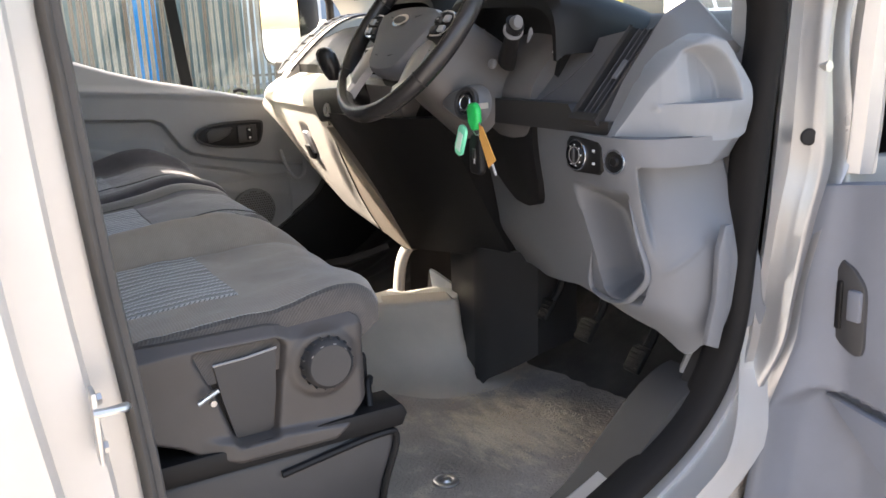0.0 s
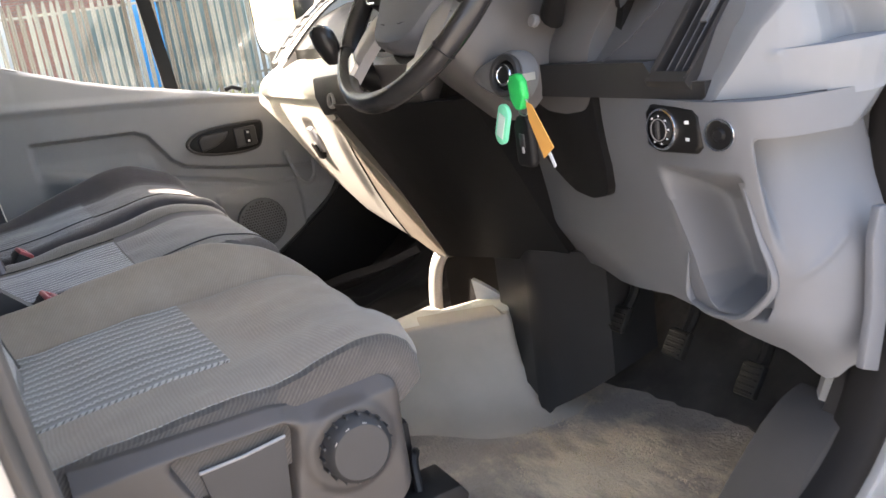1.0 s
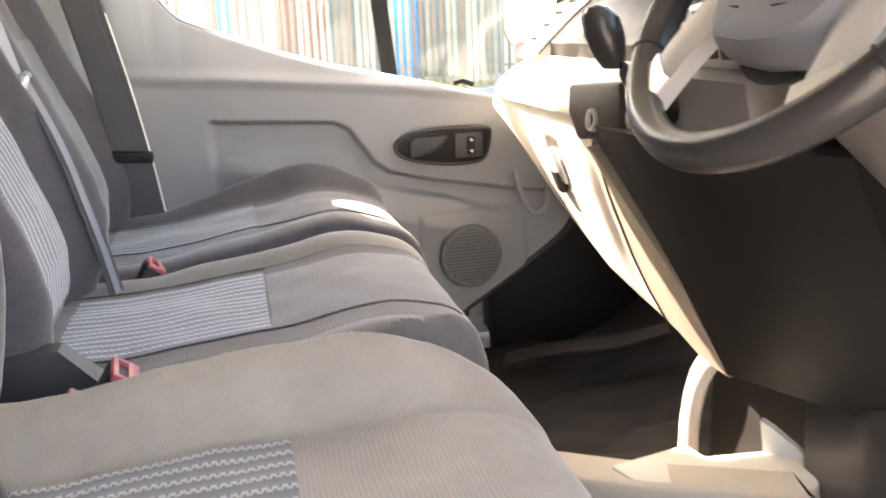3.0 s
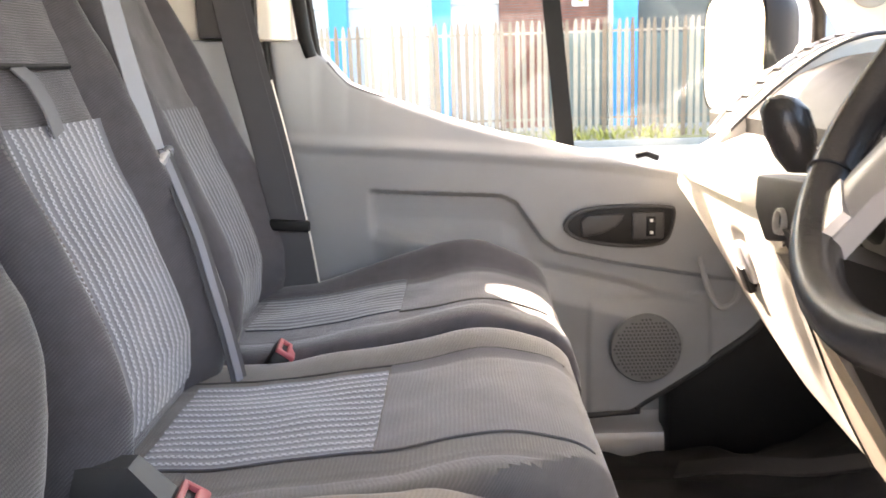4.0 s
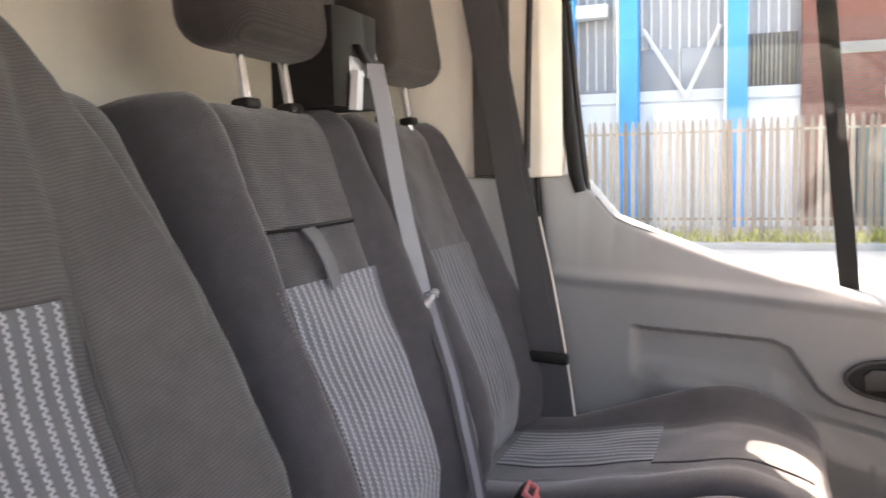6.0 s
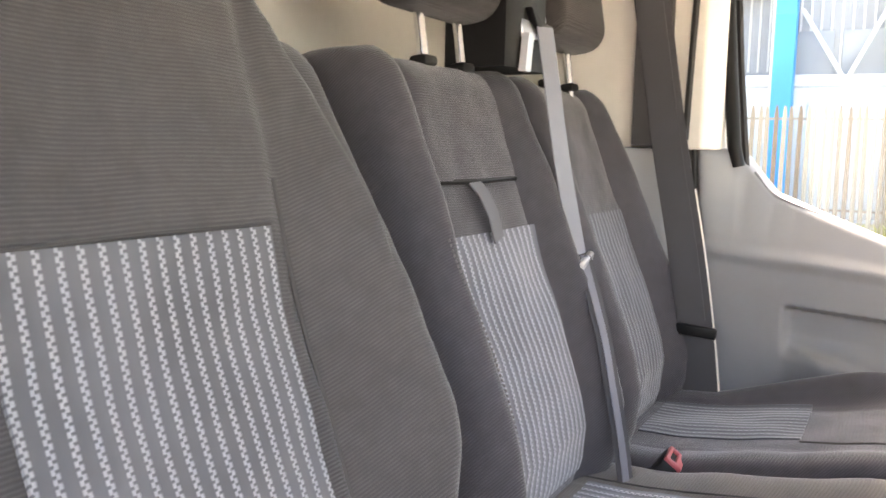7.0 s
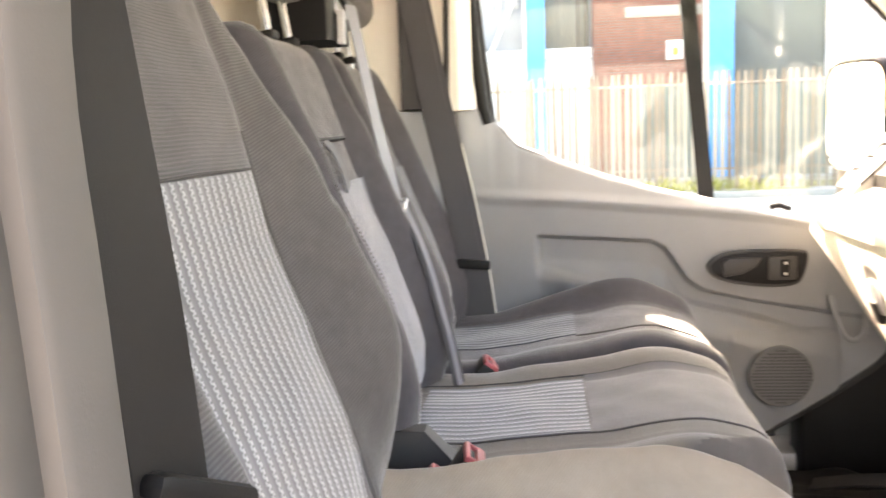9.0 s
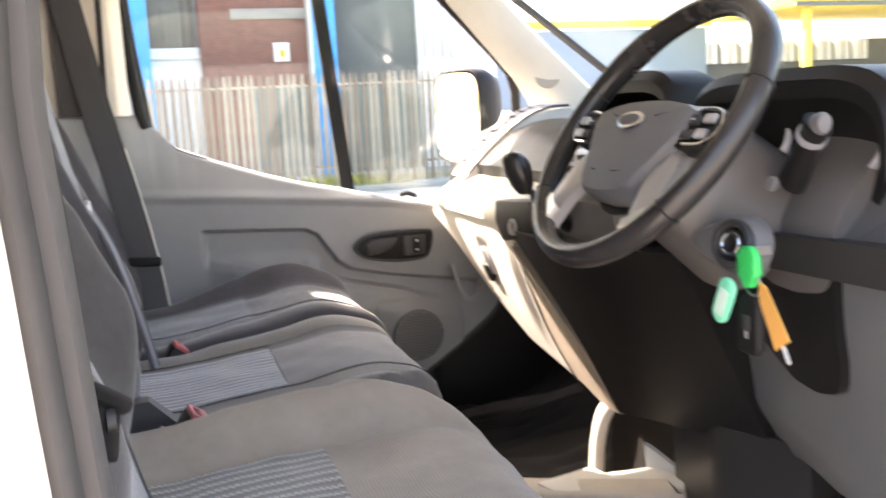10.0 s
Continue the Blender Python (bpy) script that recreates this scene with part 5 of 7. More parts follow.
    part("instrument_face", box(0.36, 0.43, 1.575, 0.02, 0.34, 0.15, 0.01, turned(0, -20, 0)), BLACK, d)
    for y in (0.345, 0.515):
        part("dial", ring_shape((0.345, y, 1.58), (-1, 0, 0.3), 0.055, 0.047, 0.008), SILVER, d)
    def fascia(u, w):
        y = 0.285 + 0.435 * u
        z = 1.42 + 0.16 * w
        return Vector((0.30 + 0.045 * w + 0.02 * math.sin(u * 3), y, z))
    part("driver_fascia", sheet(fascia, 14, 8, (0.06, 0, 0)), BLACK, d)
    # centre: radio face and gear lever housing
    part("radio_face", box(0.243, 0.80, 1.530, 0.06, 0.20, 0.070, 0.010, turned(0, -12, 0)), SILVER, d, "glossy silver radio panel")
    part("shift_housing", box(0.226, 0.80, 1.452, 0.06, 0.23, 0.082, 0.014, turned(0, -12, 0)), COLUMN, d, "dark housing round the gear lever")
    for z in (1.512, 1.532, 1.552):
        for y in (0.74, 0.78, 0.82, 0.86):
            part("radio_button", box(0.198 + 0.22 * (z - 1.49), y, z, 0.008, 0.026, 0.014, 0.002, turned(0, -12, 0)), BLACK, d)
    # black panel below the wheel, from the dash down to the floor
    A, B, C, D = Vector((0.195, 1.13, 1.40)), Vector((0.226, 0.559, 1.42)), Vector((0.322, 0.915, 1.056)), Vector((0.421, 0.593, 1.078))
    def centre(u, w):
        p = (A * (1 - u) + B * u) * (1 - w) + (C * (1 - u) + D * u) * w
        p.y += 0.03 * math.sin(3.14 * w) * (1 - u) ** 2 * -1
        return p + Vector((-0.04 * math.sin(u * 3.14) * (0.4 + 0.6 * (1 - w)), 0, 0.006 * math.sin(u * 3.14) * w))
    part("centre_panel", sheet(centre, 24, 20, (0.07, 0.01, 0.0)), BLACK, d, "large smooth black panel below the wheel")
    def leg(s):
        # one section of the wedge, from the panel (s = 0) to its pointed foot (s = 1): a rear edge, a rounded ridge, a broad face
        a, ridge, c = Vector((0.392 - 0.053 * s, 0.838 - 0.097 * s, 0)), Vector((0.370 - 0.034 * s, 0.665 - 0.055 * s, 0)), Vector((0.445 - 0.025 * s, 0.53 - 0.03 * s, 0))
        p0, p1 = ridge.lerp(a, 0.16), ridge.lerp(c, 0.16)
        front = [a.lerp(p0, t) for t in np.linspace(0, 0.999, 6)] + [p0 * (1 - t) ** 2 + ridge * 2 * t * (1 - t) + p1 * t * t for t in np.linspace(0, 1, 8)] + [p1.lerp(c, t) for t in np.linspace(0.15, 1, 6)]
        n = len(front) - 1
        foot = [0.866 - 0.082 * min(1, k / 9) if k < 9 else 0.784 + 0.092 * ((k - 9) / (n - 9)) ** 1.6 for k in range(n + 1)]
        ring = [Vector((p.x - 0.008 * math.sin(3.14 * k / n) * s, p.y, 1.10 + (f - 1.10) * s)) for k, (p, f) in enumerate(zip(front, foot))]
        return ring + [Vector((0.56, 0.54, ring[-1].z)), Vector((0.54, 0.78, ring[0].z))]
    inner = [Vector((p.x * 0.6 + 0.50 * 0.4, p.y * 0.6 + 0.66 * 0.4, max(p.z, 0.80) + 0.03)) for p in leg(1.0)]
    part("lower_leg", loft([leg(s) for s in np.linspace(0, 1, 16)] + [inner]), LEGBLACK, d, "glossy black lower leg of the centre panel")
    # side cover of the column, running down to a rounded tongue
    def tongue(u, w):
        y = 0.570 - 0.268 * u
        zb = between(y, [(0.30, 1.33), (0.305, 1.29), (0.32, 1.268), (0.36, 1.258), (0.41, 1.262), (0.45, 1.282), (0.50, 1.318), (0.57, 1.355)])
        z = 1.60 + (zb - 1.60) * w
        x = between(y, [(0.30, 0.282), (0.45, 0.308), (0.50, 0.315), (0.57, 0.322)]) + 0.045 * ease(1.42, 1.12, z) - 0.008
        return Vector((x - 0.035 * math.sin(3.14159 * u) ** 0.7 * (1 - 0.75 * w) + 0.10 * ease(1.47, 1.62, z), y, z))
    part("column_side_cover", sheet(lambda u, w: tongue(u, w * 0.60), 34, 24, (0.05, 0.0, 0.0)), COLUMN, d, "charcoal satin cover beside the column")
    # no real gaiter: the black paints the shade of an open hollow
    part("column_gaiter", sheet(lambda u, w: tongue(u, 0.60 + 0.40 * w) + Vector((0.002, 0, 0)), 34, 16, (0.05, 0.0, 0.0)), BLACK, d, "black sheet for the shaded opening below the column cover")
    # light grey lower panel on the driver's side, wrapped round the dash's end
    plan = spline([(0.345, 0.602, 0), (0.315, 0.45, 0), (0.288, 0.30, 0), (0.262, 0.15, 0), (0.256, 0.05, 0), (0.285, -0.012, 0), (0.355, -0.042, 0), (0.45, -0.055, 0)], 10)
    zlow = [(0.0, 1.076), (0.2, 1.10), (0.36, 1.128), (0.45, 1.125), (0.60, 1.088), (0.638, 1.050), (0.66, 1.043), (0.69, 1.046), (0.731, 1.062), (0.85, 1.088), (1.0, 1.092)]
    left = [(1.10, 0.50), (1.138, 0.485), (1.155, 0.455), (1.18, 0.440), (1.20, 0.437), (1.255, 0.420), (1.335, 0.397), (1.45, 0.37)]
    right = [(1.10, 0.53), (1.138, 0.55), (1.160, 0.60), (1.185, 0.635), (1.20, 0.645), (1.263, 0.634), (1.319, 0.619), (1.348, 0.616), (1.45, 0.61)]
    def knee(c, w):
        z = between(w, [(0, 1.424), (0.6, 1.2), (1, 1.13)])
        ul, ur = between(z, left), between(z, right)
        # columns follow the two edges of the pocket
        u = between(c, [(0, 0), (0.28, ul), (0.60, ur), (1, 1)])
        z = between(w, [(0, 1.424), (0.6, 1.2), (1, between(u, zlow))])
        i = min(len(plan) - 2, int(u * (len(plan) - 1)))
        p = plan[i].lerp(plan[i + 1], u * (len(plan) - 1) - i)
        x = p.x + 0.045 * ease(1.42, 1.12, z) + 0.07 * ease(1.15, 1.03, z) * ease(0.2, 0.6, u) + 0.05 * ease(1.18, 1.07, z) * (1 - ease(0.05, 0.32, u))
        y = p.y
        r = ease(0.28, 0.315, c) * (1 - ease(0.578, 0.60, c)) * ease(1.135, 1.165, z) * (1 - ease(1.27, 1.338, z)) ** 0.7
        x += 0.085 * r
        # overhanging shelf at the end, with a hollow under it
        k = ease(0.655, 0.70, u)
        s = k * ease(1.379, 1.374, z) * (1 - ease(1.376, 1.20, z))
        y += 0.056 * s
        x += 0.022 * s * (1 - ease(0.70, 0.85, u))
        # the shelf's end turns in along a slanting line
        y += 0.6 * max(0.0, x - 0.372 - (z - 1.378) * 1.1) * ease(1.372, 1.380, z)
        # faint raised crease across the hollow
        d = (z - 1.235) - (x - 0.36) * 0.75
        y -= 0.004 * math.exp(-(d / 0.006) ** 2) * ease(0.30, 0.33, x) * (1 - ease(0.375, 0.39, x)) * k
        return Vector((x, y, z))
    part("lower_panel", sheet(knee, 170, 110, (0.02, 0.03, 0)), DASHGREY, d, "light grey lower dash panel with a tall pocket", smooth=70)
    lip = spline([(0.296, 0.151, 1.212), (0.301, 0.162, 1.160), (0.304, 0.152, 1.137), (0.301, 0.112, 1.130), (0.297, 0.066, 1.138), (0.297, 0.038, 1.158), (0.301, 0.012, 1.197), (0.284, 0.019, 1.263), (0.272, 0.026, 1.319)], 6)
    part("pocket_lip", loft([[p + (Vector((-1, 0, 0)) * math.cos(t) + Vector((0, 0.6, 0.6)) * math.sin(t)) * (0.0068 * min(1, 0.15 + 5 * k / len(lip), 0.15 + 5 * (len(lip) - 1 - k) / len(lip))) for t in (6.283185 * q / 10 for q in range(10))] for k, p in enumerate(lip)]), DASHGREY, d, "rounded light grey pocket lip")
    part("end_tab", prism([(0.396, 1.280), (0.410, 1.280), (0.412, 1.233), (0.410, 1.148), (0.390, 1.072), (0.362, 1.084), (0.380, 1.158), (0.384, 1.243)], "y", -0.062, -0.050, 0.002), DASHGREY, d)
    # cup holder ear at the end of the dash
    plan_e = [(0.20, 0.12), (0.23, 0.09), (0.27, 0.05), (0.31, 0.0), (0.33, -0.02), (0.35, -0.035), (0.375, -0.046), (0.40, -0.052), (0.44, -0.052), (0.47, -0.035)]
    e_top = [(0.264, 1.424), (0.283, 1.465), (0.299, 1.504), (0.316, 1.531), (0.335, 1.553), (0.352, 1.570), (0.373, 1.580), (0.395, 1.573), (0.411, 1.556), (0.43, 1.526), (0.443, 1.499), (0.456, 1.462)]
    e_low = [(0.264, 1.418), (0.30, 1.420), (0.395, 1.416), (0.43, 1.418), (0.448, 1.428), (0.456, 1.452)]
    def ear(u, w):
        x = 0.264 + 0.192 * u
        lo, hi = between(x, e_low), between(x, e_top)
        zf = min(hi - 0.0005, max(lo + 0.0005, 1.474 + 0.02 * (x - 0.31)))
        z = between(w, [(0, lo), (0.45, zf), (0.50, min(hi, zf + 0.003)), (1, hi)])
        y = between(x, plan_e)
        rim = 1 - ((x - 0.352) / 0.070) ** 2 - ((z - 1.478) / 0.088) ** 2
        bowl = ease(0.0, 0.30, rim) * (1 if w > 0.475 else 0) * ease(0.302, 0.40, x)
        y += 0.045 * bowl - 0.012 * ease(1.42, 1.474, z) * (1 - ease(1.474, 1.55, z)) * ease(0.30, 0.36, x)
        y += 0.012 * drop(1 - w, 0.06) / 0.06 + 0.03 * drop(1 - u, 0.06) / 0.06
        y -= 0.004 * math.exp(-((x - 0.306) / 0.004) ** 2 - ((z - 1.471) / 0.006) ** 2)
        return Vector((x, y, z))
    part("cup_holder", sheet(ear, 120, 80, (0.02, 0.06, 0)), EARGREY, d, "light grey moulded cup holder ear", smooth=70)
    part("ear_seam", tube(spline([(0.262, 0.058, 1.4235), (0.30, 0.008, 1.4225), (0.345, -0.034, 1.424)], 6), 0.0016, 6), RUBBER, d)
    def side_cheek(u, w):
        a = Vector((between(u, [(0, 0.268), (0.35, 0.315), (0.8, 0.405), (1, 0.47)]), 0.098, between(u, [(0, 1.432), (0.35, 1.508), (0.8, 1.612), (1, 1.64)])))
        b = Vector((between(u, [(0, 0.272), (0.35, 0.318), (0.7, 0.38), (1, 0.462)]), between(u, [(0, 0.060), (0.35, 0.016), (0.7, -0.012), (1, 0.0)]), between(u, [(0, 1.418), (0.35, 1.515), (0.7, 1.562), (1, 1.566)])))
        return a.lerp(b, w)
    part("vent_cheek", sheet(side_cheek, 24, 8, (0.05, 0.02, -0.02)), CHEEK, d, "flat mid grey cheek beside the vent")
    part("fascia_wing", sheet(lambda u, w: Vector((0.256 + 0.10 * w + 0.02 * u + 0.012 * u * w, 0.36 - 0.195 * u, 1.452 + 0.10 * w + 0.035 * u * w - 0.012 * math.sin(3.14 * w))), 14, 14, (0.05, 0, -0.03)), WINGGREY, d)
    part("trim_line", tube([(0.268, 0.272, 1.466), (0.30, 0.238, 1.498), (0.345, 0.205, 1.548)], 0.0009, 5), BANDGREY, d)
    part("lower_band", sheet(lambda u, w: Vector((0.2505 + 0.018 * u, 0.40 - 0.325 * u, 1.424 + (0.022 + 0.024 * ease(0.25, 0.30, 1 - u)) * w)), 26, 4, (0.03, 0, 0)), BANDGREY, d)
    # slanted side vent: silver frame, sunk black mouth and long vanes
    ax = Vector((0.125, 0.0, 0.138))
    b0 = Vector((0.266, 0.132, 1.452))
    nrm = Vector((-0.741, 0, 0.671))
    sv = part("side_vent", loft([[b0 + ax * s + Vector((0, q, 0)) + nrm * h for q, h in ((-0.034, -0.012), (0.036, -0.012), (0.036, -0.03), (-0.034, -0.03))] for s in (0.0, 1.0)]), BLACK, d, "black side air vent in a silver frame")
    for q0, q1, h, bar in ((0.026, 0.038, 0.004, BANDGREY), (-0.037, -0.030, 0.005, BANDGREY)):
        part("frame_bar", loft([[b0 + ax * s + Vector((0, q, 0)) + nrm * hh for q, hh in ((q0 + k, h - 0.002), (q0 + 0.003 + k, h), (q1 - 0.003, h), (q1, h - 0.004), (q1, -0.02), (q0 + k, -0.02))] for s, k in ((-0.02, 0.004), (0.06, 0.0), (0.5, 0.0), (1.02, 0.002))]), bar, sv)
    part("frame_foot", loft([[b0 + ax * s + Vector((0, q, 0)) + nrm * h for s, h in ((-0.06, -0.004), (-0.05, 0.004), (0.03, 0.003), (0.05, -0.015), (-0.06, -0.02))] for q in (-0.036, -0.02, 0.02, 0.036)]), BANDGREY, sv)
    for k in (-0.019, -0.006, 0.008):
        part("vane", loft([[b0 + ax * s + Vector((0, k + q, 0)) + nrm * h for q, h in ((-0.0016, -0.016), (0.0016, -0.016), (0.0012, 0.001), (-0.0012, 0.001))] for s in (0.03, 0.35, 0.7, 0.99)]), DARKGREY, sv)
        part("vane_edge", tube([b0 + ax * s + Vector((0, k, 0)) + nrm * 0.0014 for s in (0.04, 0.5, 0.98)], 0.0007, 5), WINGGREY, sv)
    part("vane_tab", loft([[b0 + ax * s + Vector((0, -0.0125 + q, 0)) + nrm * h for q, h in ((-0.006, 0.0), (-0.005, 0.004), (0.005, 0.004), (0.006, 0.0))] for s in (0.42, 0.62)]), CHEEK, sv)
    # lamp switch block and dimmer
    sw = part("lamp_switch", loft([[Vector((0.262 - h, 0.118 + q * k, 1.3885 + r * k)) for q, r in ((0.050, 0.020), (0.042, 0.028), (-0.034, 0.026), (-0.044, 0.018), (-0.044, -0.02), (-0.034, -0.028), (0.03, -0.030), (0.050, -0.022))] for h, k in ((-0.012, 1.03), (0.004, 1.03), (0.008, 0.97), (0.009, 0.9))]), BLACK, d, "black headlamp switch with a chrome-ringed dial")
    part("dial_ring", ring_shape((0.2545, 0.136, 1.3885), (-1, 0, 0.05), 0.0265, 0.0230, 0.006), CHROME, sw)
    part("dial_knob", drum((0.256, 0.136, 1.3885), (-1, 0, 0.05), 0.0215, 0.010, 0.019, 28, 0.003), BLACK, sw)
    part("dial_mark_ring", ring_shape((0.2465, 0.136, 1.3885), (-1, 0, 0.05), 0.0145, 0.0130, 0.0012), SATIN, sw)
    part("dial_grip", box(0.2445, 0.136, 1.3885, 0.005, 0.006, 0.024, 0.002), DARKGREY, sw)
    for k in range(7):
        t = 0.9 + k * 0.72
        part("dial_mark", box(0.2462, 0.136 + 0.0175 * math.cos(t), 1.3885 + 0.0175 * math.sin(t), 0.0012, 0.0022, 0.0022), INK, sw)
    for z in (1.378, 1.399):
        part("symbol", box(0.2525, 0.093, z, 0.0015, 0.006, 0.004), INK, sw)
    dm = part("dimmer_switch", drum((0.268, 0.048, 1.3855), (-1, -0.25, 0.05), 0.0205, 0.012, 0.0195, 30, 0.003), BLACK, d, "round black dimmer switch with a ribbed thumbwheel")
    part("dimmer_ring", ring_shape((0.2590, 0.0455, 1.386), (-1, -0.25, 0.05), 0.0205, 0.0165, 0.005), CHROME, dm)
    part("thumbwheel", drum((0.262, 0.0465, 1.386), (-1, -0.25, 0.05), 0.0110, 0.010, 0.008, 20, 0.002), BLACK, dm)
    part("symbol", box(0.2545, 0.0605, 1.386, 0.0015, 0.005, 0.006), INK, dm)
    return d


dashboard()


# ---- steering ----
def steering():
    w = thing("steering_wheel", (0.105, 0.44, 1.59), "black leather steering wheel with silver-trimmed spokes", "steering wheel")
    a = radians(37)
    n, up, c = Vector((-math.cos(a), 0, math.sin(a))), Vector((math.sin(a), 0, math.cos(a))), Vector((0.117, 0.462, 1.608))
    y = Vector((0, 1, 0))
    M = Matrix(((*[y.x], up.x, n.x, c.x), (y.y, up.y, n.y, c.y), (y.z, up.z, n.z, c.z), (0, 0, 0, 1)))
    R = 0.190
    rim = [Vector((R * math.cos(6.283185 * k / 72), R * math.sin(6.283185 * k / 72), 0)) for k in range(72)]
    rings = []
    for k, p in enumerate(rim):
        ang = 360 * k / 72
        o = p.normalized()
        fat = 1 + 0.14 * math.exp(-((ang - 40) / 14) ** 2) + 0.14 * math.exp(-((ang - 140) / 14) ** 2)
        rings.append([p + (o * 0.0145 * math.cos(t) + Vector((0, 0, 0.0175)) * math.sin(t)) * fat for t in (6.283185 * q / 14 for q in range(14))])
    bm = loft(rings + [rings[0]], cap=False)
    bmesh.ops.remove_doubles(bm, verts=bm.verts, dist=1e-6)
    r = part("rim", moved(bm, M), LEATHER, w, "black stitched leather rim")
    for ang in (18, 162, 215, 325):
        t = radians(ang)
        o = Vector((math.cos(t), math.sin(t), 0))
        part("stitch_seam", moved(tube([o * R + (o * 0.0150 * math.cos(q) + Vector((0, 0, 0.0180)) * math.sin(q)) for q in (6.283185 * k / 16 for k in range(16))], 0.0012, 5, True), M), BLACK, r)
    def hub(s, z):
        pts = [(-0.118, 0.020), (-0.09, 0.030), (-0.05, 0.036), (0, 0.038), (0.05, 0.036), (0.09, 0.030), (0.118, 0.020), (0.113, -0.004), (0.098, -0.028), (0.080, -0.058), (0.064, -0.086), (0.045, -0.100), (0.0, -0.104), (-0.045, -0.100), (-0.064, -0.086), (-0.080, -0.058), (-0.098, -0.028), (-0.113, -0.004)]
        return [Vector((px * s, -0.03 + (py + 0.03) * s, z)) for px, py in pts]
    pad_ob = part("hub_pad", moved(loft([hub(0.97, -0.035), hub(1.02, -0.012), hub(1.0, 0.004), hub(0.95, 0.012), hub(0.80, 0.017), hub(0.45, 0.020), hub(0.1, 0.021)]), M), HUBGREY, w, "dark grey airbag pad")
    oval = lambda a, b, z: [Vector((a * math.cos(t), -0.002 + b * math.sin(t), z)) for t in (6.283185 * q / 28 for q in range(28))]
    part("badge", moved(loft([oval(0.031, 0.0135, 0.017), oval(0.031, 0.0135, 0.023), oval(0.028, 0.0112, 0.0245)]), M), CHROME, pad_ob, "small chrome oval badge")
    part("badge_field", moved(loft([oval(0.025, 0.0090, 0.023), oval(0.023, 0.0078, 0.0256)]), M), WINGGREY, pad_ob)
    for s in (-1, 1):
        part("pad_crease", moved(tube(spline([(s * 0.118, 0.012, 0.008), (s * 0.075, 0.014, 0.0155), (s * 0.045, 0.006, 0.019)], 5), 0.0011, 5), M), BLACK, pad_ob)
        part("pad_slot", moved(tube([(s * 0.022, -0.075, 0.0185), (s * 0.043, -0.072, 0.0165)], 0.0012, 5), M), BLACK, pad_ob)
        sp = part("spoke", moved(loft([[Vector((s * px, y0 + q * hw, pz)) for q, pz in ((1, z0), (0.3, z0 + 0.004), (-1, z0), (-1.05, z0 - 0.020), (1.05, z0 - 0.020))] for px, y0, hw, z0 in ((0.090, -0.002, 0.024, 0.004), (0.125, -0.004, 0.026, 0.005), (0.160, -0.002, 0.022, 0.004), (0.186, 0.0, 0.016, 0.0))]), M), BLACK, w)
        part("pod_rim", moved(tube(spline([(s * 0.108, 0.017, 0.009), (s * 0.135, 0.021, 0.010), (s * 0.163, 0.016, 0.009), (s * 0.172, -0.004, 0.007), (s * 0.155, -0.024, 0.008), (s * 0.120, -0.027, 0.009)], 6), 0.0022, 6), M), CHROME, sp, "chrome pod edging")
        for k, (bx, by) in enumerate(((0.122, 0.004), (0.122, -0.015), (0.150, 0.006), (0.148, -0.014))):
            part("button", moved(box(s * bx, by, 0.0105, 0.020, 0.013, 0.006, 0.0025), M), SILVER if k > 1 else DARKGREY, sp)
        part("rocker_mark", moved(box(s * 0.122, 0.004, 0.0137, 0.007, 0.0016, 0.0008), M), INK, sp)
        part("lower_spoke", moved(loft([[Vector((s * (x0 + q * hw), y0 + q * 0.010, z0 + dz)) for q, dz in ((-1, -0.002), (-0.4, 0.004), (0.5, 0.004), (1, -0.002), (0.9, -0.018), (-0.9, -0.018))] for x0, y0, z0, hw in ((0.082, -0.035, -0.004, 0.024), (0.098, -0.065, 0.002, 0.026), (0.106, -0.105, 0.004, 0.022), (0.115, -0.145, 0.002, 0.020))]), M), SATIN, w, "satin brown-grey lower spoke")
        part("spoke_tip", moved(loft([[Vector((s * (x0 + q * hw), y0 + q * 0.010, z0 + dz)) for q, dz in ((-1, 0.003), (1, 0.003), (1, -0.004), (-1, -0.004))] for x0, y0, z0, hw in ((0.106, -0.122, 0.006, 0.017), (0.113, -0.140, 0.005, 0.017))]), M), STEEL, w, "bright spoke tip")
    part("hub_back", moved(drum((0, -0.03, -0.075), (0, 0, 1), 0.052, 0.05, 0.085, 28), M), BLACK, w)
    # column shroud, stalks, ignition
    s = thing("steering_column", (0.2, 0.44, 1.5), "charcoal grey steering column shroud with two stalks", "steering column")
    ring = lambda k, z: [Vector((0.058 * k * math.copysign(abs(math.cos(t)) ** 0.6, math.cos(t)), -0.012 + 0.072 * k * math.copysign(abs(math.sin(t)) ** 0.7, math.sin(t)), z)) for t in (6.283185 * q / 20 for q in range(20))]
    part("shroud", moved(loft([ring(0.9, -0.035), ring(1.12, -0.05), ring(1.25, -0.12), ring(1.35, -0.22)]), M), SHROUD, s)
    st = part("stalk", tube(spline([c + y * 0.06 + n * -0.07, c + y * 0.12 + n * -0.06 + up * 0.01, c + y * 0.185 + n * -0.045 + up * 0.02], 5), 0.010, 10), BLACK, s, "black control stalk")
    part("stalk_tip", box(*(c + y * 0.19 + n * -0.043 + up * 0.021), 0.026, 0.040, 0.026, 0.009), BLACK, st)
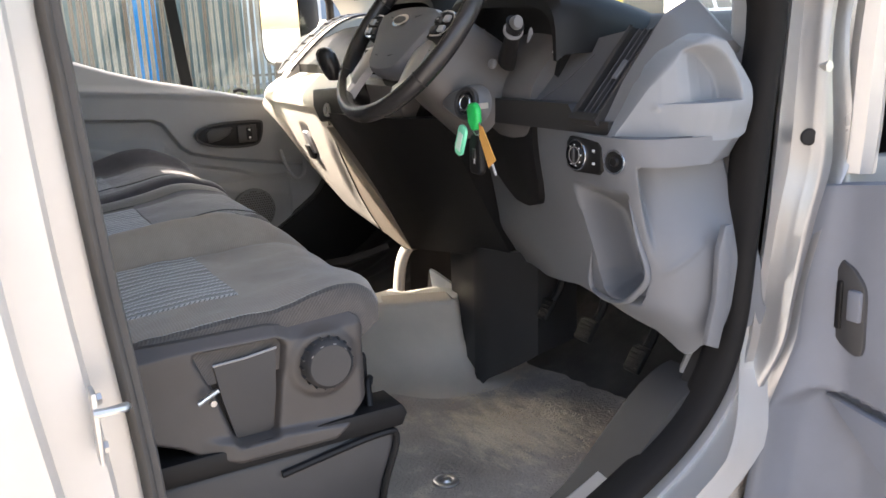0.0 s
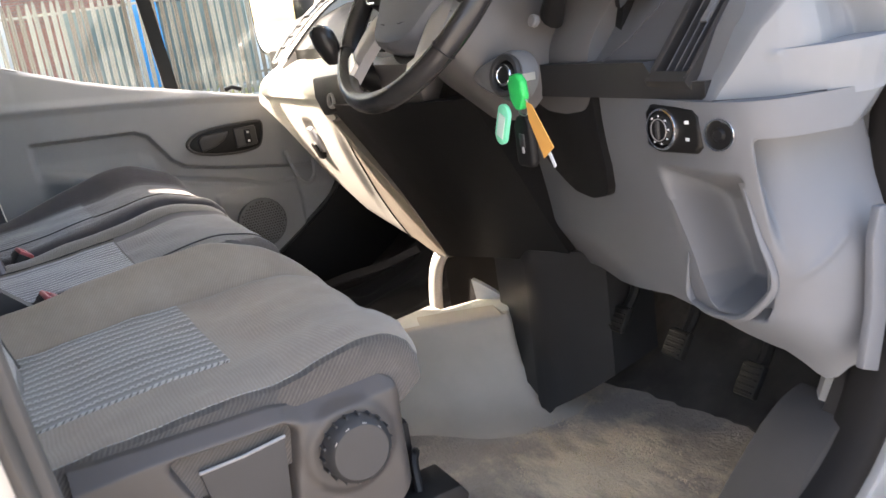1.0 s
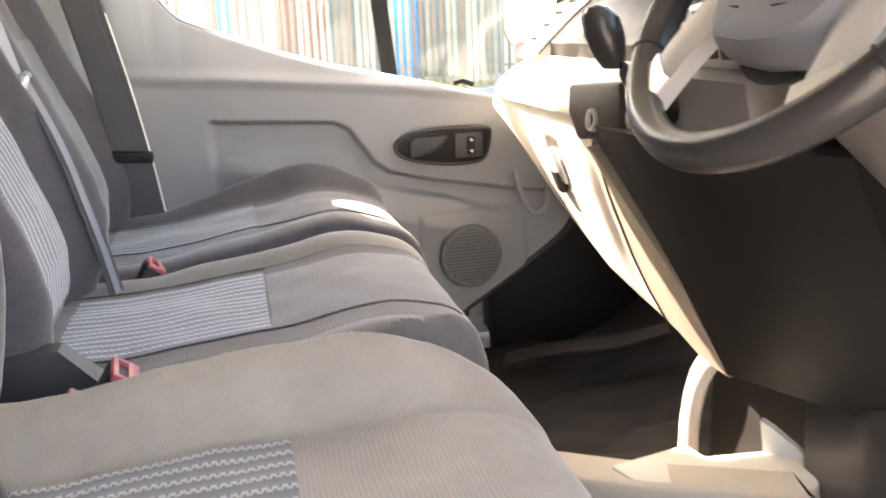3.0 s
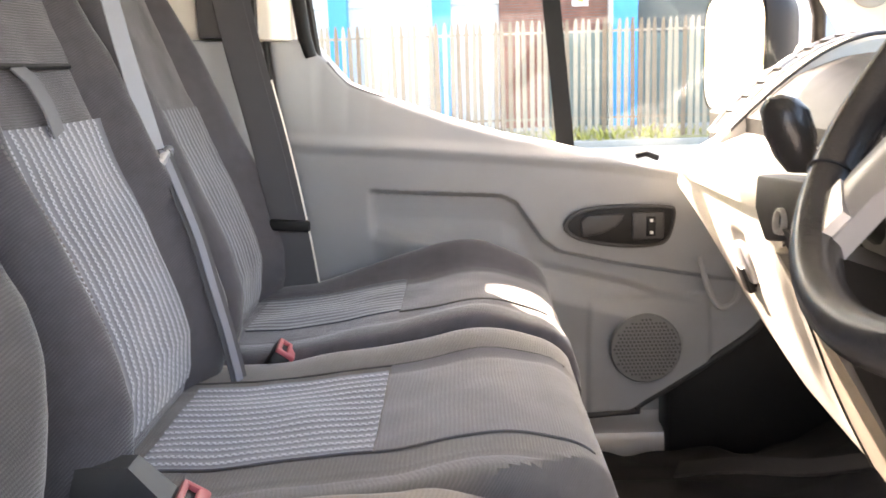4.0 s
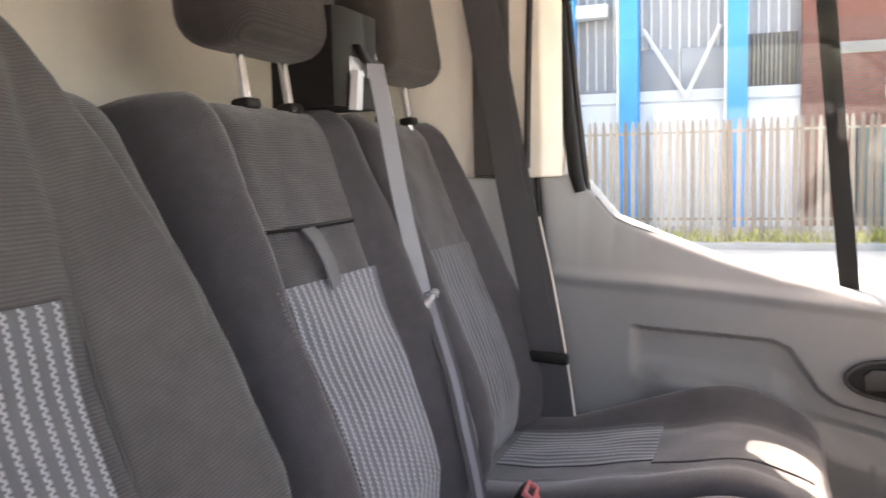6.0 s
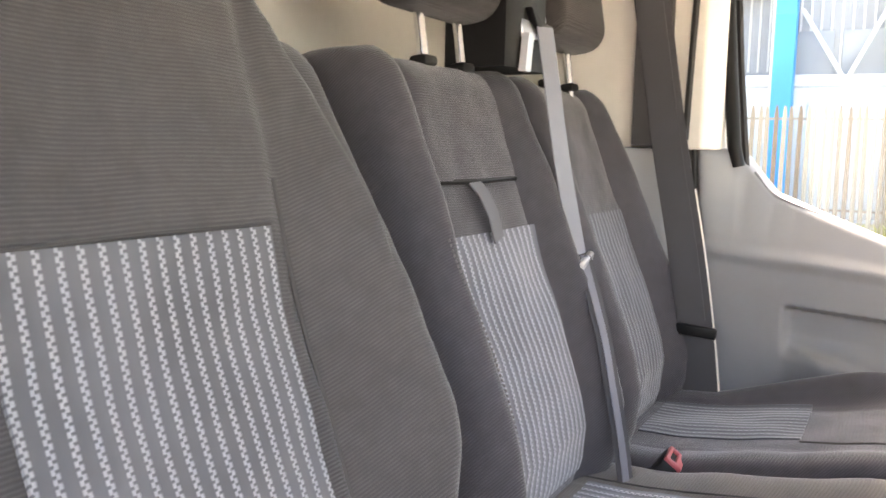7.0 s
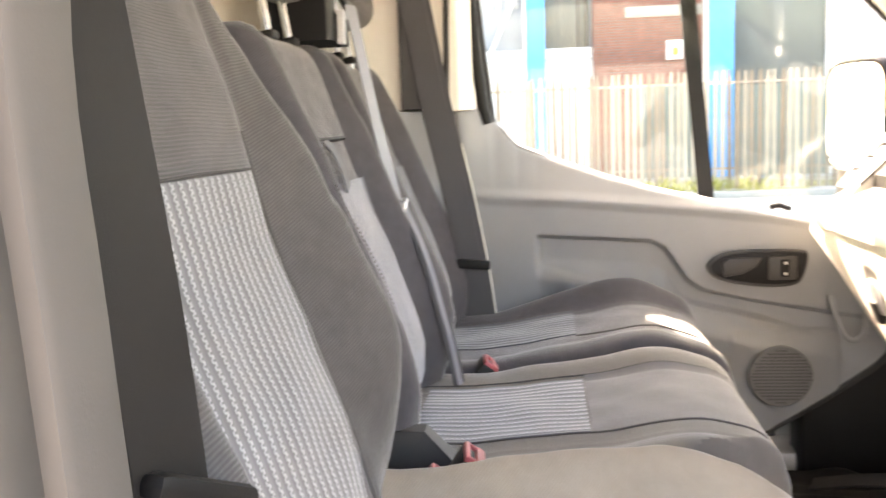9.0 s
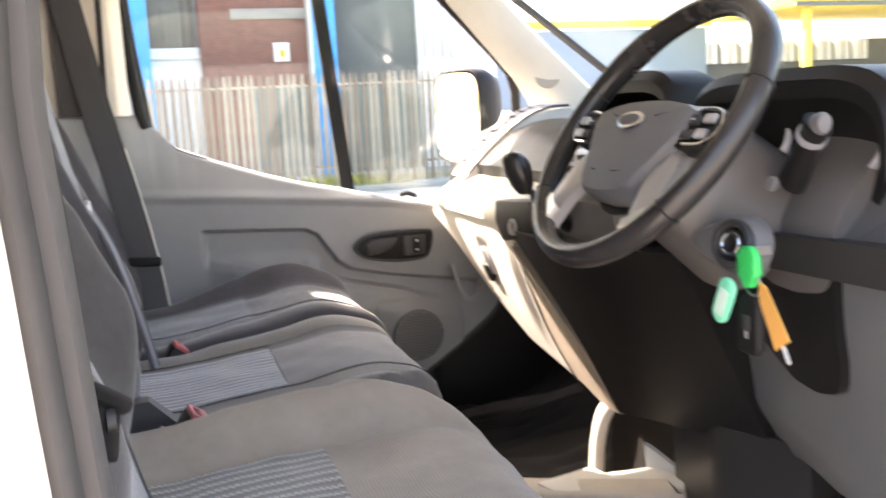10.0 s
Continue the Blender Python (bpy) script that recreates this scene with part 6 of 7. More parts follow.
    st = part("stalk", loft([[p + Vector((0.012 * k * math.cos(t), 0.010 * k * math.sin(t) * 0.8, 0.010 * k * math.sin(t))) for t in (6.283185 * q / 12 for q in range(12))] for p, k in zip(spline([(0.262, 0.360, 1.535), (0.250, 0.330, 1.560), (0.238, 0.300, 1.588), (0.230, 0.280, 1.606)], 3), (1.5, 1.5, 1.4, 1.3, 1.25, 1.2, 1.2, 1.25, 1.35, 1.45))]), BLACK, s, "thick black control stalk")
    part("stalk_tip", loft([[Vector((0.230 - 0.004 * h, 0.282 - 0.016 * h, 1.606 + 0.002 * h)) + Vector((0.012 * k * math.cos(t), 0, 0.013 * k * math.sin(t))) for t in (6.283185 * q / 16 for q in range(16))] for h, k in ((0, 1.0), (0.8, 1.0), (1.2, 0.8))]), CHEEK, st, "grey stalk end cap")
    part("stalk_ring", ring_shape((0.236, 0.297, 1.592), (-0.3, -0.75, 0.6), 0.018, 0.014, 0.008), SILVER, st)
    part("trip_button", drum((0.228, 0.352, 1.535), (-1, -0.2, 0.3), 0.009, 0.008, edge=0.002), CHEEK, s)
    i = thing("ignition_lock", (0.17, 0.32, 1.47), "grey ignition lock surround with a black barrel", "ignition lock")
    m = Matrix.Translation((0.170, 0.340, 1.468)) @ turned(0, 12, 10) @ Matrix.Scale(0.88, 4)
    def lens(k, x):
        return [Vector((x, k * (0.041 * math.cos(t) + (0.052 * max(0.0, math.cos(t)) ** 4)), k * 0.040 * math.sin(t))) for t in (6.283185 * q / 30 for q in range(30))]
    part("surround", moved(loft([lens(1.02, 0.02), lens(1.0, 0.0), lens(0.86, -0.009)]), m), CHEEK, i, "grey eye-shaped plastic surround")
    part("bezel", moved(ring_shape((-0.010, 0, 0), (-1, 0, 0), 0.034, 0.024, 0.008), m), DARKGREY, i)
    part("barrel", moved(drum((-0.008, 0, 0), (-1, 0, 0), 0.024, 0.008, 0.022, 28, 0.002), m), BLACK, i)
    part("barrel_ring", moved(ring_shape((-0.015, 0, 0), (-1, 0, 0), 0.018, 0.012, 0.005), m), CHROME, i)
    # key with tags
    k = thing("ignition_key", (0.15, 0.315, 1.44), "key in the ignition with green and orange tags", "key")
    part("key_head", prism([(0.330, 1.463), (0.322, 1.474), (0.306, 1.476), (0.296, 1.466), (0.294, 1.445), (0.303, 1.428), (0.316, 1.426), (0.327, 1.440)], "x", 0.140, 0.152, 0.004, 3), GREEN, k, "bright green plastic key cap")
    part("blade", box(0.160, 0.312, 1.468, 0.03, 0.003, 0.010), STEEL, k)
    part("key_ring", tube([(0.146, 0.305 + 0.013 * math.cos(t), 1.432 + 0.013 * math.sin(t)) for t in (6.283185 * q / 20 for q in range(20))], 0.0012, 6, True), STEEL, k)
    tag = part("green_tag", moved(prism([(0.0135 * math.cos(t), 0.0135 * math.sin(t) + (0.0165 if math.sin(t) > 0 else -0.0165)) for t in (6.283185 * (q + 0.5) / 24 for q in range(24))], "x", -0.003, 0.003, 0.0012), Matrix.Translation((0.138, 0.347, 1.407)) @ turned(24, 0, 0)), MINT, k, "translucent mint green key tag")
    part("tag_insert", box(0.1345, 0.348, 1.405, 0.001, 0.015, 0.034, 0, turned(24, 0, 0)), PAPER, tag)
    part("orange_tag", prism([(0.301, 1.440), (0.289, 1.436), (0.250, 1.383), (0.273, 1.367), (0.299, 1.416)], "x", 0.138, 0.1395), ORANGE, k, "orange card luggage tag")
    part("tag_string", tube([(0.140, 0.303, 1.437), (0.139, 0.297, 1.433), (0.139, 0.292, 1.435)], 0.0010, 5), INK, k)
    part("paper_strip", box(0.1395, 0.257, 1.366, 0.001, 0.006, 0.020, 0, turned(-30, 0, 0)), INK, k)
    fob = part("remote_fob", prism([(0.328, 1.418), (0.306, 1.420), (0.298, 1.408), (0.297, 1.355), (0.303, 1.347), (0.332, 1.347), (0.337, 1.355), (0.336, 1.405)], "x", 0.146, 0.160, 0.005, 3), BLACK, k, "black remote key fob")
    part("fob_button", box(0.1455, 0.316, 1.385, 0.003, 0.012, 0.018, 0.001), DARKGREY, fob)
    part("fob_badge", box(0.1455, 0.316, 1.372, 0.002, 0.005, 0.010, 0.0008), SILVER, fob)

    for o in k.children_recursive:
        if o.parent == k:
            o.location.y = -0.038 if o.name.startswith(("orange", "paper", "tag_string")) else -0.022

steering()


def gear_lever():
    g = thing("gear_lever", (0.17, 0.87, 1.43), "black gear lever knob on the dash", "gear lever")
    part("boot", loft([[Vector((x, 0.87 + 0.035 * k * math.cos(t), z + 0.03 * k * math.sin(t))) for t in (6.283185 * q / 16 for q in range(16))] for x, z, k in ((0.21, 1.45, 1.2), (0.18, 1.465, 0.9), (0.15, 1.48, 0.6), (0.14, 1.49, 0.4))]), BLACK, g)
    part("knob", loft([[Vector((0.125 - 0.02 * s + 0.03 * k * math.cos(t) * 0.8, 0.87 + 0.026 * k * math.sin(t), 1.495 + 0.075 * s)) for t in (6.283185 * q / 18 for q in range(18))] for s, k in ((0, 0.45), (0.2, 0.8), (0.5, 1.0), (0.8, 0.95), (0.95, 0.6), (1.0, 0.1))]), LEATHER, g)
    return g


gear_lever()


# ---- footwell ----
def pedals():
    for y, x, z, nm in ((0.508, 0.446, 0.978, "clutch"), (0.350, 0.440, 0.975, "brake"), (0.190, 0.437, 0.962, "accelerator")):
        p = thing("pedal", (x, y, z), f"black rubber-faced {nm} pedal", "pedal", "pedals")
        m = Matrix.Translation((x, y, z)) @ turned(0, 35, 0)
        w, h = (0.048, 0.050) if nm != "accelerator" else (0.042, 0.056)
        part("pad", moved(box(0, 0, 0, 0.014, w, h, 0.005), m), TRAY, p)
        for k in range(5):
            part("tread", moved(box(-0.008, 0, -h * 0.36 + k * h * 0.18, 0.004, w * 0.8, h * 0.07, 0.001), m), BLACK, p)
        part("arm", tube(spline([(x + 0.01, y, z), (x + 0.05, y, z + 0.06), (x + 0.08, y, z + 0.22)], 5), 0.010), BLACK, p)


pedals()

ped = thing("floor_console", (0.30, 0.86, 0.79), "cream moulded floor console between the footwells", "floor console")


# a thin moulded wall, turned towards the driver, with a narrow flat top
rim = spline([(0.02, 0.925, 0.950), (0.138, 0.812, 0.966), (0.235, 0.750, 0.972), (0.318, 0.706, 0.974), (0.340, 0.722, 0.970), (0.358, 0.748, 0.966), (0.374, 0.780, 0.963)], 6)
# wall in a darker tan than the cream shelf, to carry its shade
part("body", sweep(rim, [(-0.192, 0.150), (-0.183, 0.100), (-0.168, 0.060), (-0.14, 0.032), (-0.10, 0.014), (-0.016, 0.003), (-0.004, 0.0), (0.0, -0.005), (0.001, -0.066), (-0.006, -0.072), (-0.19, -0.076)], (0, 0, 1)), FLOORTAN, ped)
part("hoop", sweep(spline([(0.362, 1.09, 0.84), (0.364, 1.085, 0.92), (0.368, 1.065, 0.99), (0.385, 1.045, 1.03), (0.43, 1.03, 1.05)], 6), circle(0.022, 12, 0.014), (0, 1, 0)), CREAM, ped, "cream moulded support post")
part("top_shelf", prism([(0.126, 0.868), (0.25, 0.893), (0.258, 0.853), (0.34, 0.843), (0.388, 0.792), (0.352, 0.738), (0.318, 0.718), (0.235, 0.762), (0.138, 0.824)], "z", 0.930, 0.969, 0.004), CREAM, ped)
# added panel, hides sunlit spots and gives the gap its shade
part("inner_wall", loft([[Vector((x, y, z)) for x, y in ((0.388, 1.062), (0.432, 0.862), (0.448, 0.866), (0.404, 1.066))] for z in (0.80, 1.055)]), LINER, ped, "dark panel added to keep the gap behind the post dark")
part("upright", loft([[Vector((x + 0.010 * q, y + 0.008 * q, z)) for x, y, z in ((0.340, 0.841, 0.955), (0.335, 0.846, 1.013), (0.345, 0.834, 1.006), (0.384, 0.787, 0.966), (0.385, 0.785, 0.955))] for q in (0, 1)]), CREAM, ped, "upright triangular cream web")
foot = thing("footwell_liner", (0.5, 1.35, 0.8), "black carpeted passenger footwell with folds", "footwell liner")
part("slope", sheet(lambda u, v: Vector((-0.10 + 0.98 * u, 1.12 + 0.64 * v, 0.795 + 0.42 * max(0, (u - 0.45) / 0.55) ** 2 + 0.034 * abs(noise.noise(Vector((u * 4 + v * 3, v * 5 - u * 2, 2)))) + 0.010 * noise.noise(Vector((u * 13, v * 11, 2))))), 60, 60, (0.02, 0, -0.02)), LINER, foot)
part("strap", strap(spline([(0.20, 1.60, 0.84), (0.30, 1.54, 0.875), (0.40, 1.47, 0.90), (0.50, 1.43, 0.93)], 5), 0.05, 0.006, (0.6, 0.8, 0.2)), LINER, foot)
kick = thing("kick_panel", (0.5, 0.0, 0.8), "black carpeted kick panel beside the pedals", "kick panel")
part("panel", sheet(lambda u, v: Vector((0.20 + 0.72 * u, 0.03 - 0.045 * u, 0.80 + (0.05 + 0.45 * ease(0.05, 0.6, u)) * v)), 24, 10, (0, -0.03, 0)), LINER, kick)

# added dark sheet over the mat, standing in for shade below the dash
dark = thing("driver_footwell_carpet", (0.62, 0.33, 0.8), "dusty dark sheet added for the shade under the pedals", "carpet")


def carpet(u, v):
    near = 0.575 - 0.09 * v + 0.02 * noise.noise(Vector((v * 6, 3, 1))) + 0.008 * noise.noise(Vector((v * 25, 7, 1)))
    x, y = near + (0.90 - near) * u, 0.035 + 0.82 * v
    return Vector((x, y, 0.787 + 0.30 * ease(0.50, 0.98, x) + 0.010 * min(1, u * 12) + 0.003 * noise.noise(Vector((u * 7, v * 7, 1)))))


part("carpet", sheet(carpet, 30, 60, (0, 0, -0.012)), SHADEFLOOR, dark)

# dry sand and grit trodden into the mat
SAND = surface("dry_sand", (0.50, 0.42, 0.31), 0.95, grain=900, grain_bump=0.4, vary=0.3, spec=0.1)
rng = random.Random(11)
verts, faces = [], []
for k in range(2600):
    a, r = rng.uniform(0, 6.283185), rng.random() ** 0.7
    x, y = 0.300 + 0.14 * r * math.cos(a), 0.400 + 0.19 * r * math.sin(a)
    if noise.noise(Vector((x * 22, y * 9, 5))) < -0.02 or (x > 0.345 and y > 0.53):
        continue
    q, w, h = rng.uniform(0, 3.14), rng.uniform(0.0005, 0.0017), rng.uniform(0.0003, 0.0009)
    n = len(verts)
    verts += [(x + w * (1.6 if p % 2 else 0.8) * math.cos(q + 1.5708 * p), y + w * (1.6 if p % 2 else 0.8) * math.sin(q + 1.5708 * p), 0.7865) for p in range(4)] + [(x, y, 0.789 + h)]
    faces += [(n + p, n + (p + 1) % 4, n + 4) for p in range(4)]
grit = bpy.data.meshes.new("sand")
grit.from_pydata(verts, [], faces)
grit.materials.append(SAND)
tagged(new("sand", grit), "dry sand and grit scattered on the floor mat", "sand", kind="stuff")


# ---- outside ----
def stone(name, col, scale, lo, hi, rough=0.9, bumpy=0.4, second=None):
    m, nt, b = nodes_of(name)
    n1, n2 = noise_tex(nt, scale, 8), noise_tex(nt, scale * 14, 4)
    f = math_node(nt, "ADD", math_node(nt, "MULTIPLY", n1.outputs["Fac"], 0.6), math_node(nt, "MULTIPLY", n2.outputs["Fac"], 0.4))
    c = ramp(nt, f, [(0.35, tone(col, lo)), (0.65, tone(second or col, hi))])
    nt.links.new(c.outputs[0], b.inputs["Base Color"])
    b.inputs["Roughness"].default_value = rough
    bump(nt, b, n2.outputs["Fac"], bumpy, 0.01)
    return m


ASPHALT = stone("pale_worn_asphalt", (0.33, 0.32, 0.30), 0.8, 0.8, 1.3)
CONCRETE = stone("pale_concrete", (0.33, 0.315, 0.29), 1.2, 0.8, 1.1)
VERGE = stone("weedy_verge", (0.16, 0.17, 0.06), 1.5, 0.6, 1.2, second=(0.35, 0.30, 0.14))
GALV = stone("galvanised_steel", (0.34, 0.315, 0.28), 2.5, 0.7, 1.15, 0.6, 0.05, second=(0.36, 0.29, 0.22))
# pales differ from one another: clean zinc to rusty brown
gn = GALV.node_tree
gmix, ginfo = gn.nodes.new("ShaderNodeMix"), gn.nodes.new("ShaderNodeObjectInfo")
gmix.data_type, gmix.blend_type = "RGBA", "MULTIPLY"
gmix.inputs["Factor"].default_value = 1.0
gsrc = gn.nodes["Principled BSDF"].inputs["Base Color"].links[0].from_socket
gramp = ramp(gn, ginfo.outputs["Random"], [(0.0, (0.62, 0.50, 0.42, 1)), (0.5, (0.95, 0.93, 0.88, 1)), (1.0, (1.25, 1.25, 1.22, 1))])
gn.links.new(gsrc, gmix.inputs["A"])
gn.links.new(gramp.outputs[0], gmix.inputs["B"])
gn.links.new(gmix.outputs["Result"], gn.nodes["Principled BSDF"].inputs["Base Color"])
BLUE = stone("blue_paint", (0.03, 0.33, 0.72), 1.0, 0.9, 1.1, 0.5, 0.05)
WALLWHITE = stone("white_render", (0.74, 0.73, 0.71), 0.6, 0.93, 1.05, 0.9, 0.1)
CLAD = stone("grey_cladding", (0.36, 0.37, 0.39), 0.5, 0.9, 1.1, 0.6, 0.05)
BRICKRED = stone("red_brick", (0.24, 0.095, 0.07), 5.0, 0.75, 1.25, 0.9, 0.3)
BLUEGREY = stone("blue_grey_cladding", (0.20, 0.27, 0.34), 0.5, 0.92, 1.08, 0.6, 0.05)
GREENGREY = stone("green_grey_panel", (0.17, 0.20, 0.175), 0.6, 0.85, 1.12, 0.7, 0.1)
DARKWALL = stone("dark_grey_wall", (0.12, 0.125, 0.12), 0.7, 0.85, 1.1, 0.8, 0.1)
YELLOW = stone("yellow_paint", (0.62, 0.47, 0.08), 0.7, 0.9, 1.05, 0.6, 0.05)
WEED = stone("weed_leaf", (0.20, 0.24, 0.05), 6, 0.6, 1.3, second=(0.42, 0.38, 0.10))

ground = tagged(solid("ground", sheet(lambda u, v: Vector((-900 + 1800 * u, -900 + 1800 * v, 0)), 4, 4, (0, 0, -0.3)), ASPHALT, 0), "worn grey asphalt yard and road", "ground", kind="structure")
pave = tagged(solid("pavement", box(0, 21.35, 0.05, 120, 5.3, 0.16, 0.02), CONCRETE), "pale concrete verge behind a kerb", "pavement", kind="structure")
verge = tagged(solid("verge", sheet(lambda u, v: Vector((-25 + 60 * u, 18.9 + 3.5 * v, 0.135 + 0.03 * noise.noise(Vector((u * 60, v * 4, 0))))), 120, 10, (0, 0, -0.05)), VERGE), "dry weedy strip along the fence", "verge", kind="structure")


def weeds():
    rnd = random.Random(4)
    vs, fs = [], []
    for k in range(2600):
        x, y = rnd.uniform(-14, 16), rnd.choice((rnd.gauss(19.1, 0.18), rnd.gauss(19.9, 0.35)))
        if noise.noise(Vector((x * 0.9, y * 0.4, 5))) < -0.05:
            continue
        h, a = rnd.uniform(0.08, 0.36), rnd.uniform(0, 6.28)
        w = rnd.uniform(0.012, 0.03)
        dx, dy = math.cos(a), math.sin(a)
        i = len(vs)
        vs += [(x - dy * w, y + dx * w, 0.12), (x + dy * w, y - dx * w, 0.12), (x + dx * h * 0.3 + dy * w, y + dy * h * 0.3 - dx * w, 0.12 + h * 0.6), (x + dx * h * 0.7, y + dy * h * 0.7, 0.12 + h)]
        fs += [(i, i + 1, i + 2), (i, i + 2, i + 3)]
    me = bpy.data.meshes.new("weeds")
    me.from_pydata(vs, [], fs)
    me.materials.append(WEED)
    return tagged(new("weeds", me), "dry yellow-green weeds along the fence foot", "weeds", kind="stuff")


weeds()


def fence():
    f = thing("palisade_fence", (0, 19.5, 0.1), "galvanised steel palisade fence with split pointed pales", "fence")
    bm = bmesh.new()
    # one pale: a shallow W section with a three-pronged top
    sec = [(-0.050, 0.0), (-0.025, -0.016), (0.0, 0.0), (0.025, -0.016), (0.050, 0.0)]
    rows = []
    for z, k, out in ((0.02, 1.0, 0), (2.30, 0.92, 0), (2.40, 0.80, 0.0), (2.50, 0.62, -0.012), (2.57, 0.30, -0.03)):
        rows.append([bm.verts.new((x * k, y * k + out, z)) for x, y in sec])
    back = [[bm.verts.new(v.co + Vector((0, 0.003, 0))) for v in r] for r in rows]
    for a, b, s in ((rows, back, 1),):
        for i in range(len(rows) - 1):
            for j in range(4):
                bm.faces.new((rows[i][j], rows[i][j + 1], rows[i + 1][j + 1], rows[i + 1][j]))
    pale = part("pale", bm, GALV, f, smooth=0)
    pale.location = (-12, 19.47, 0.1)
    n = 1
    while n < 119:
        q = pale.copy()
        scene.collection.objects.link(q)
        q.location = (-12 + n * 0.155, 19.47 + 0.004 * math.sin(n * 3.3), 0.1 + 0.01 * math.sin(n * 1.7))
        q.rotation_euler = (0, radians(0.5 * math.sin(n * 2.1)), 0)
        n += 1
    for z in (0.45, 2.28):
        part("rail", prism([(19.49, z + 0.1), (19.54, z + 0.1), (19.54, z + 0.106), (19.496, z + 0.106), (19.496, z + 0.15), (19.49, z + 0.15)], "x", -12.1, 6.4), GALV, f)
    for k in range(7):
        part("post", box(-11.6 + 2.75 * k, 19.56, 1.32, 0.05, 0.10, 2.6, 0.004), GALV, f)
    return f


fence()


def warehouse():
    w = thing("warehouse", (0, 24, 0.1), "white and grey clad industrial building with blue steel columns", "building")
    part("lower_wall", box(-6.4, 24.55, 1.9, 15.0, 0.3, 3.6, 0.02), WALLWHITE, w)
    part("upper_wall", box(-6.4, 24.75, 6.4, 15.0, 0.2, 5.8, 0.02), CLAD, w, "grey ribbed cladding")
    for k in range(60):
        part("cladding_rib", box(-13.7 + 0.245 * k, 24.63, 6.5, 0.05, 0.05, 5.4, 0.01), WALLWHITE, w)
    part("ledge", prism([(24.35, 3.42), (24.66, 3.72), (24.66, 3.55), (24.40, 3.36)], "x", -13.8, 1.05), WALLWHITE, w)
    part("eaves", box(-9.0, 24.3, 5.85, 10.5, 0.5, 0.35, 0.03), WALLWHITE, w)
    for x0, x1 in ((-12.6, -10.4), (-9.2, -7.8), (-7.2, -4.9)):
        p = part("window", box((x0 + x1) / 2, 24.37, 4.55, x1 - x0, 0.08, 1.45, 0.01), DARKWALL, w)
        part("frame", box((x0 + x1) / 2, 24.33, 3.85, x1 - x0 + 0.1, 0.06, 0.08, 0.01), WALLWHITE, p)
    for x in (-2.75, -1.25):
        p = part("panel_window", box(x, 24.60, 4.25, 1.3, 0.06, 1.1, 0.01), CLAD, w)
    part("door", box(-2.1, 24.38, 1.9, 1.0, 0.06, 2.3, 0.02), WALLWHITE, w)
    part("vent_panel", box(0.35, 24.58, 4.3, 1.2, 0.08, 1.5, 0.01), DARKWALL, w)
    for k in range(11):
        part("vent_bar", box(-0.19 + 0.108 * k, 24.52, 4.3, 0.04, 0.05, 1.5, 0.005), GALV, w)
    # yellow brace between the columns
    for a, b in (((-2.85, 5.3), (-1.75, 3.5)), ((-0.9, 5.3), (-1.75, 3.5))):
        part("brace", tube([(a[0], 24.25, a[1]), (b[0], 24.25, b[1])], 0.06, 6), WALLWHITE, w)
    # brick end with a cream band and a pale notice
    b = part("brick_end", box(2.75, 24.45, 3.4, 3.4, 0.5, 6.6, 0.02), BRICKRED, w, "red-brown brick end wall")
    for k in range(40):
        part("course_joint", box(2.75, 24.197, 2.3 + 0.075 * k * 1.0, 3.38, 0.006, 0.014), DARKWALL, b)
    part("band", box(3.15, 24.19, 4.52, 2.5, 0.04, 0.28, 0.01), CONCRETE, b)
    n = part("notice", box(3.18, 24.17, 3.50, 0.42, 0.03, 0.50, 0.005), WHITE, b, "white notice board with a yellow sign")
    part("yellow_sign", box(3.20, 24.152, 3.46, 0.16, 0.006, 0.20, 0.002), YELLOW, n)
    part("grey_door", box(3.3, 24.16, 1.35, 1.9, 0.06, 2.5, 0.02), GREENGREY, b)
    part("far_wall", box(5.75, 24.6, 4.0, 2.7, 0.3, 7.8, 0.02), DARKWALL, w, "dark grey recessed wall")
    part("far_lower", box(5.75, 24.42, 1.3, 2.7, 0.2, 2.4, 0.02), GREENGREY, w)
    part("right_wall", box(8.3, 24.5, 4.0, 2.4, 0.3, 7.8, 0.02), WALLWHITE, w)
    for k in range(8):
        part("right_rib", box(7.3 + 0.27 * k, 24.33, 5.4, 0.05, 0.04, 4.4, 0.005), CLAD, w)
    for x0, x1 in ((-9.4, -8.9), (-4.98, -4.6), (-3.42, -2.93), (-0.72, -0.22), (3.98, 4.62)):
        c = part("column", box((x0 + x1) / 2, 24.0, 4.1, x1 - x0, 0.5, 8.2, 0.02), BLUE, w, "bright blue steel column")
        part("column_edge", box(x0 - 0.035, 24.0, 4.1, 0.06, 0.46, 8.2, 0.01), WALLWHITE, c)
    part("roof", prism([(23.7, 8.2), (24.5, 8.9), (40, 11.5), (40, 8.2)], "x", -13.9, 9.5), CLAD, w)
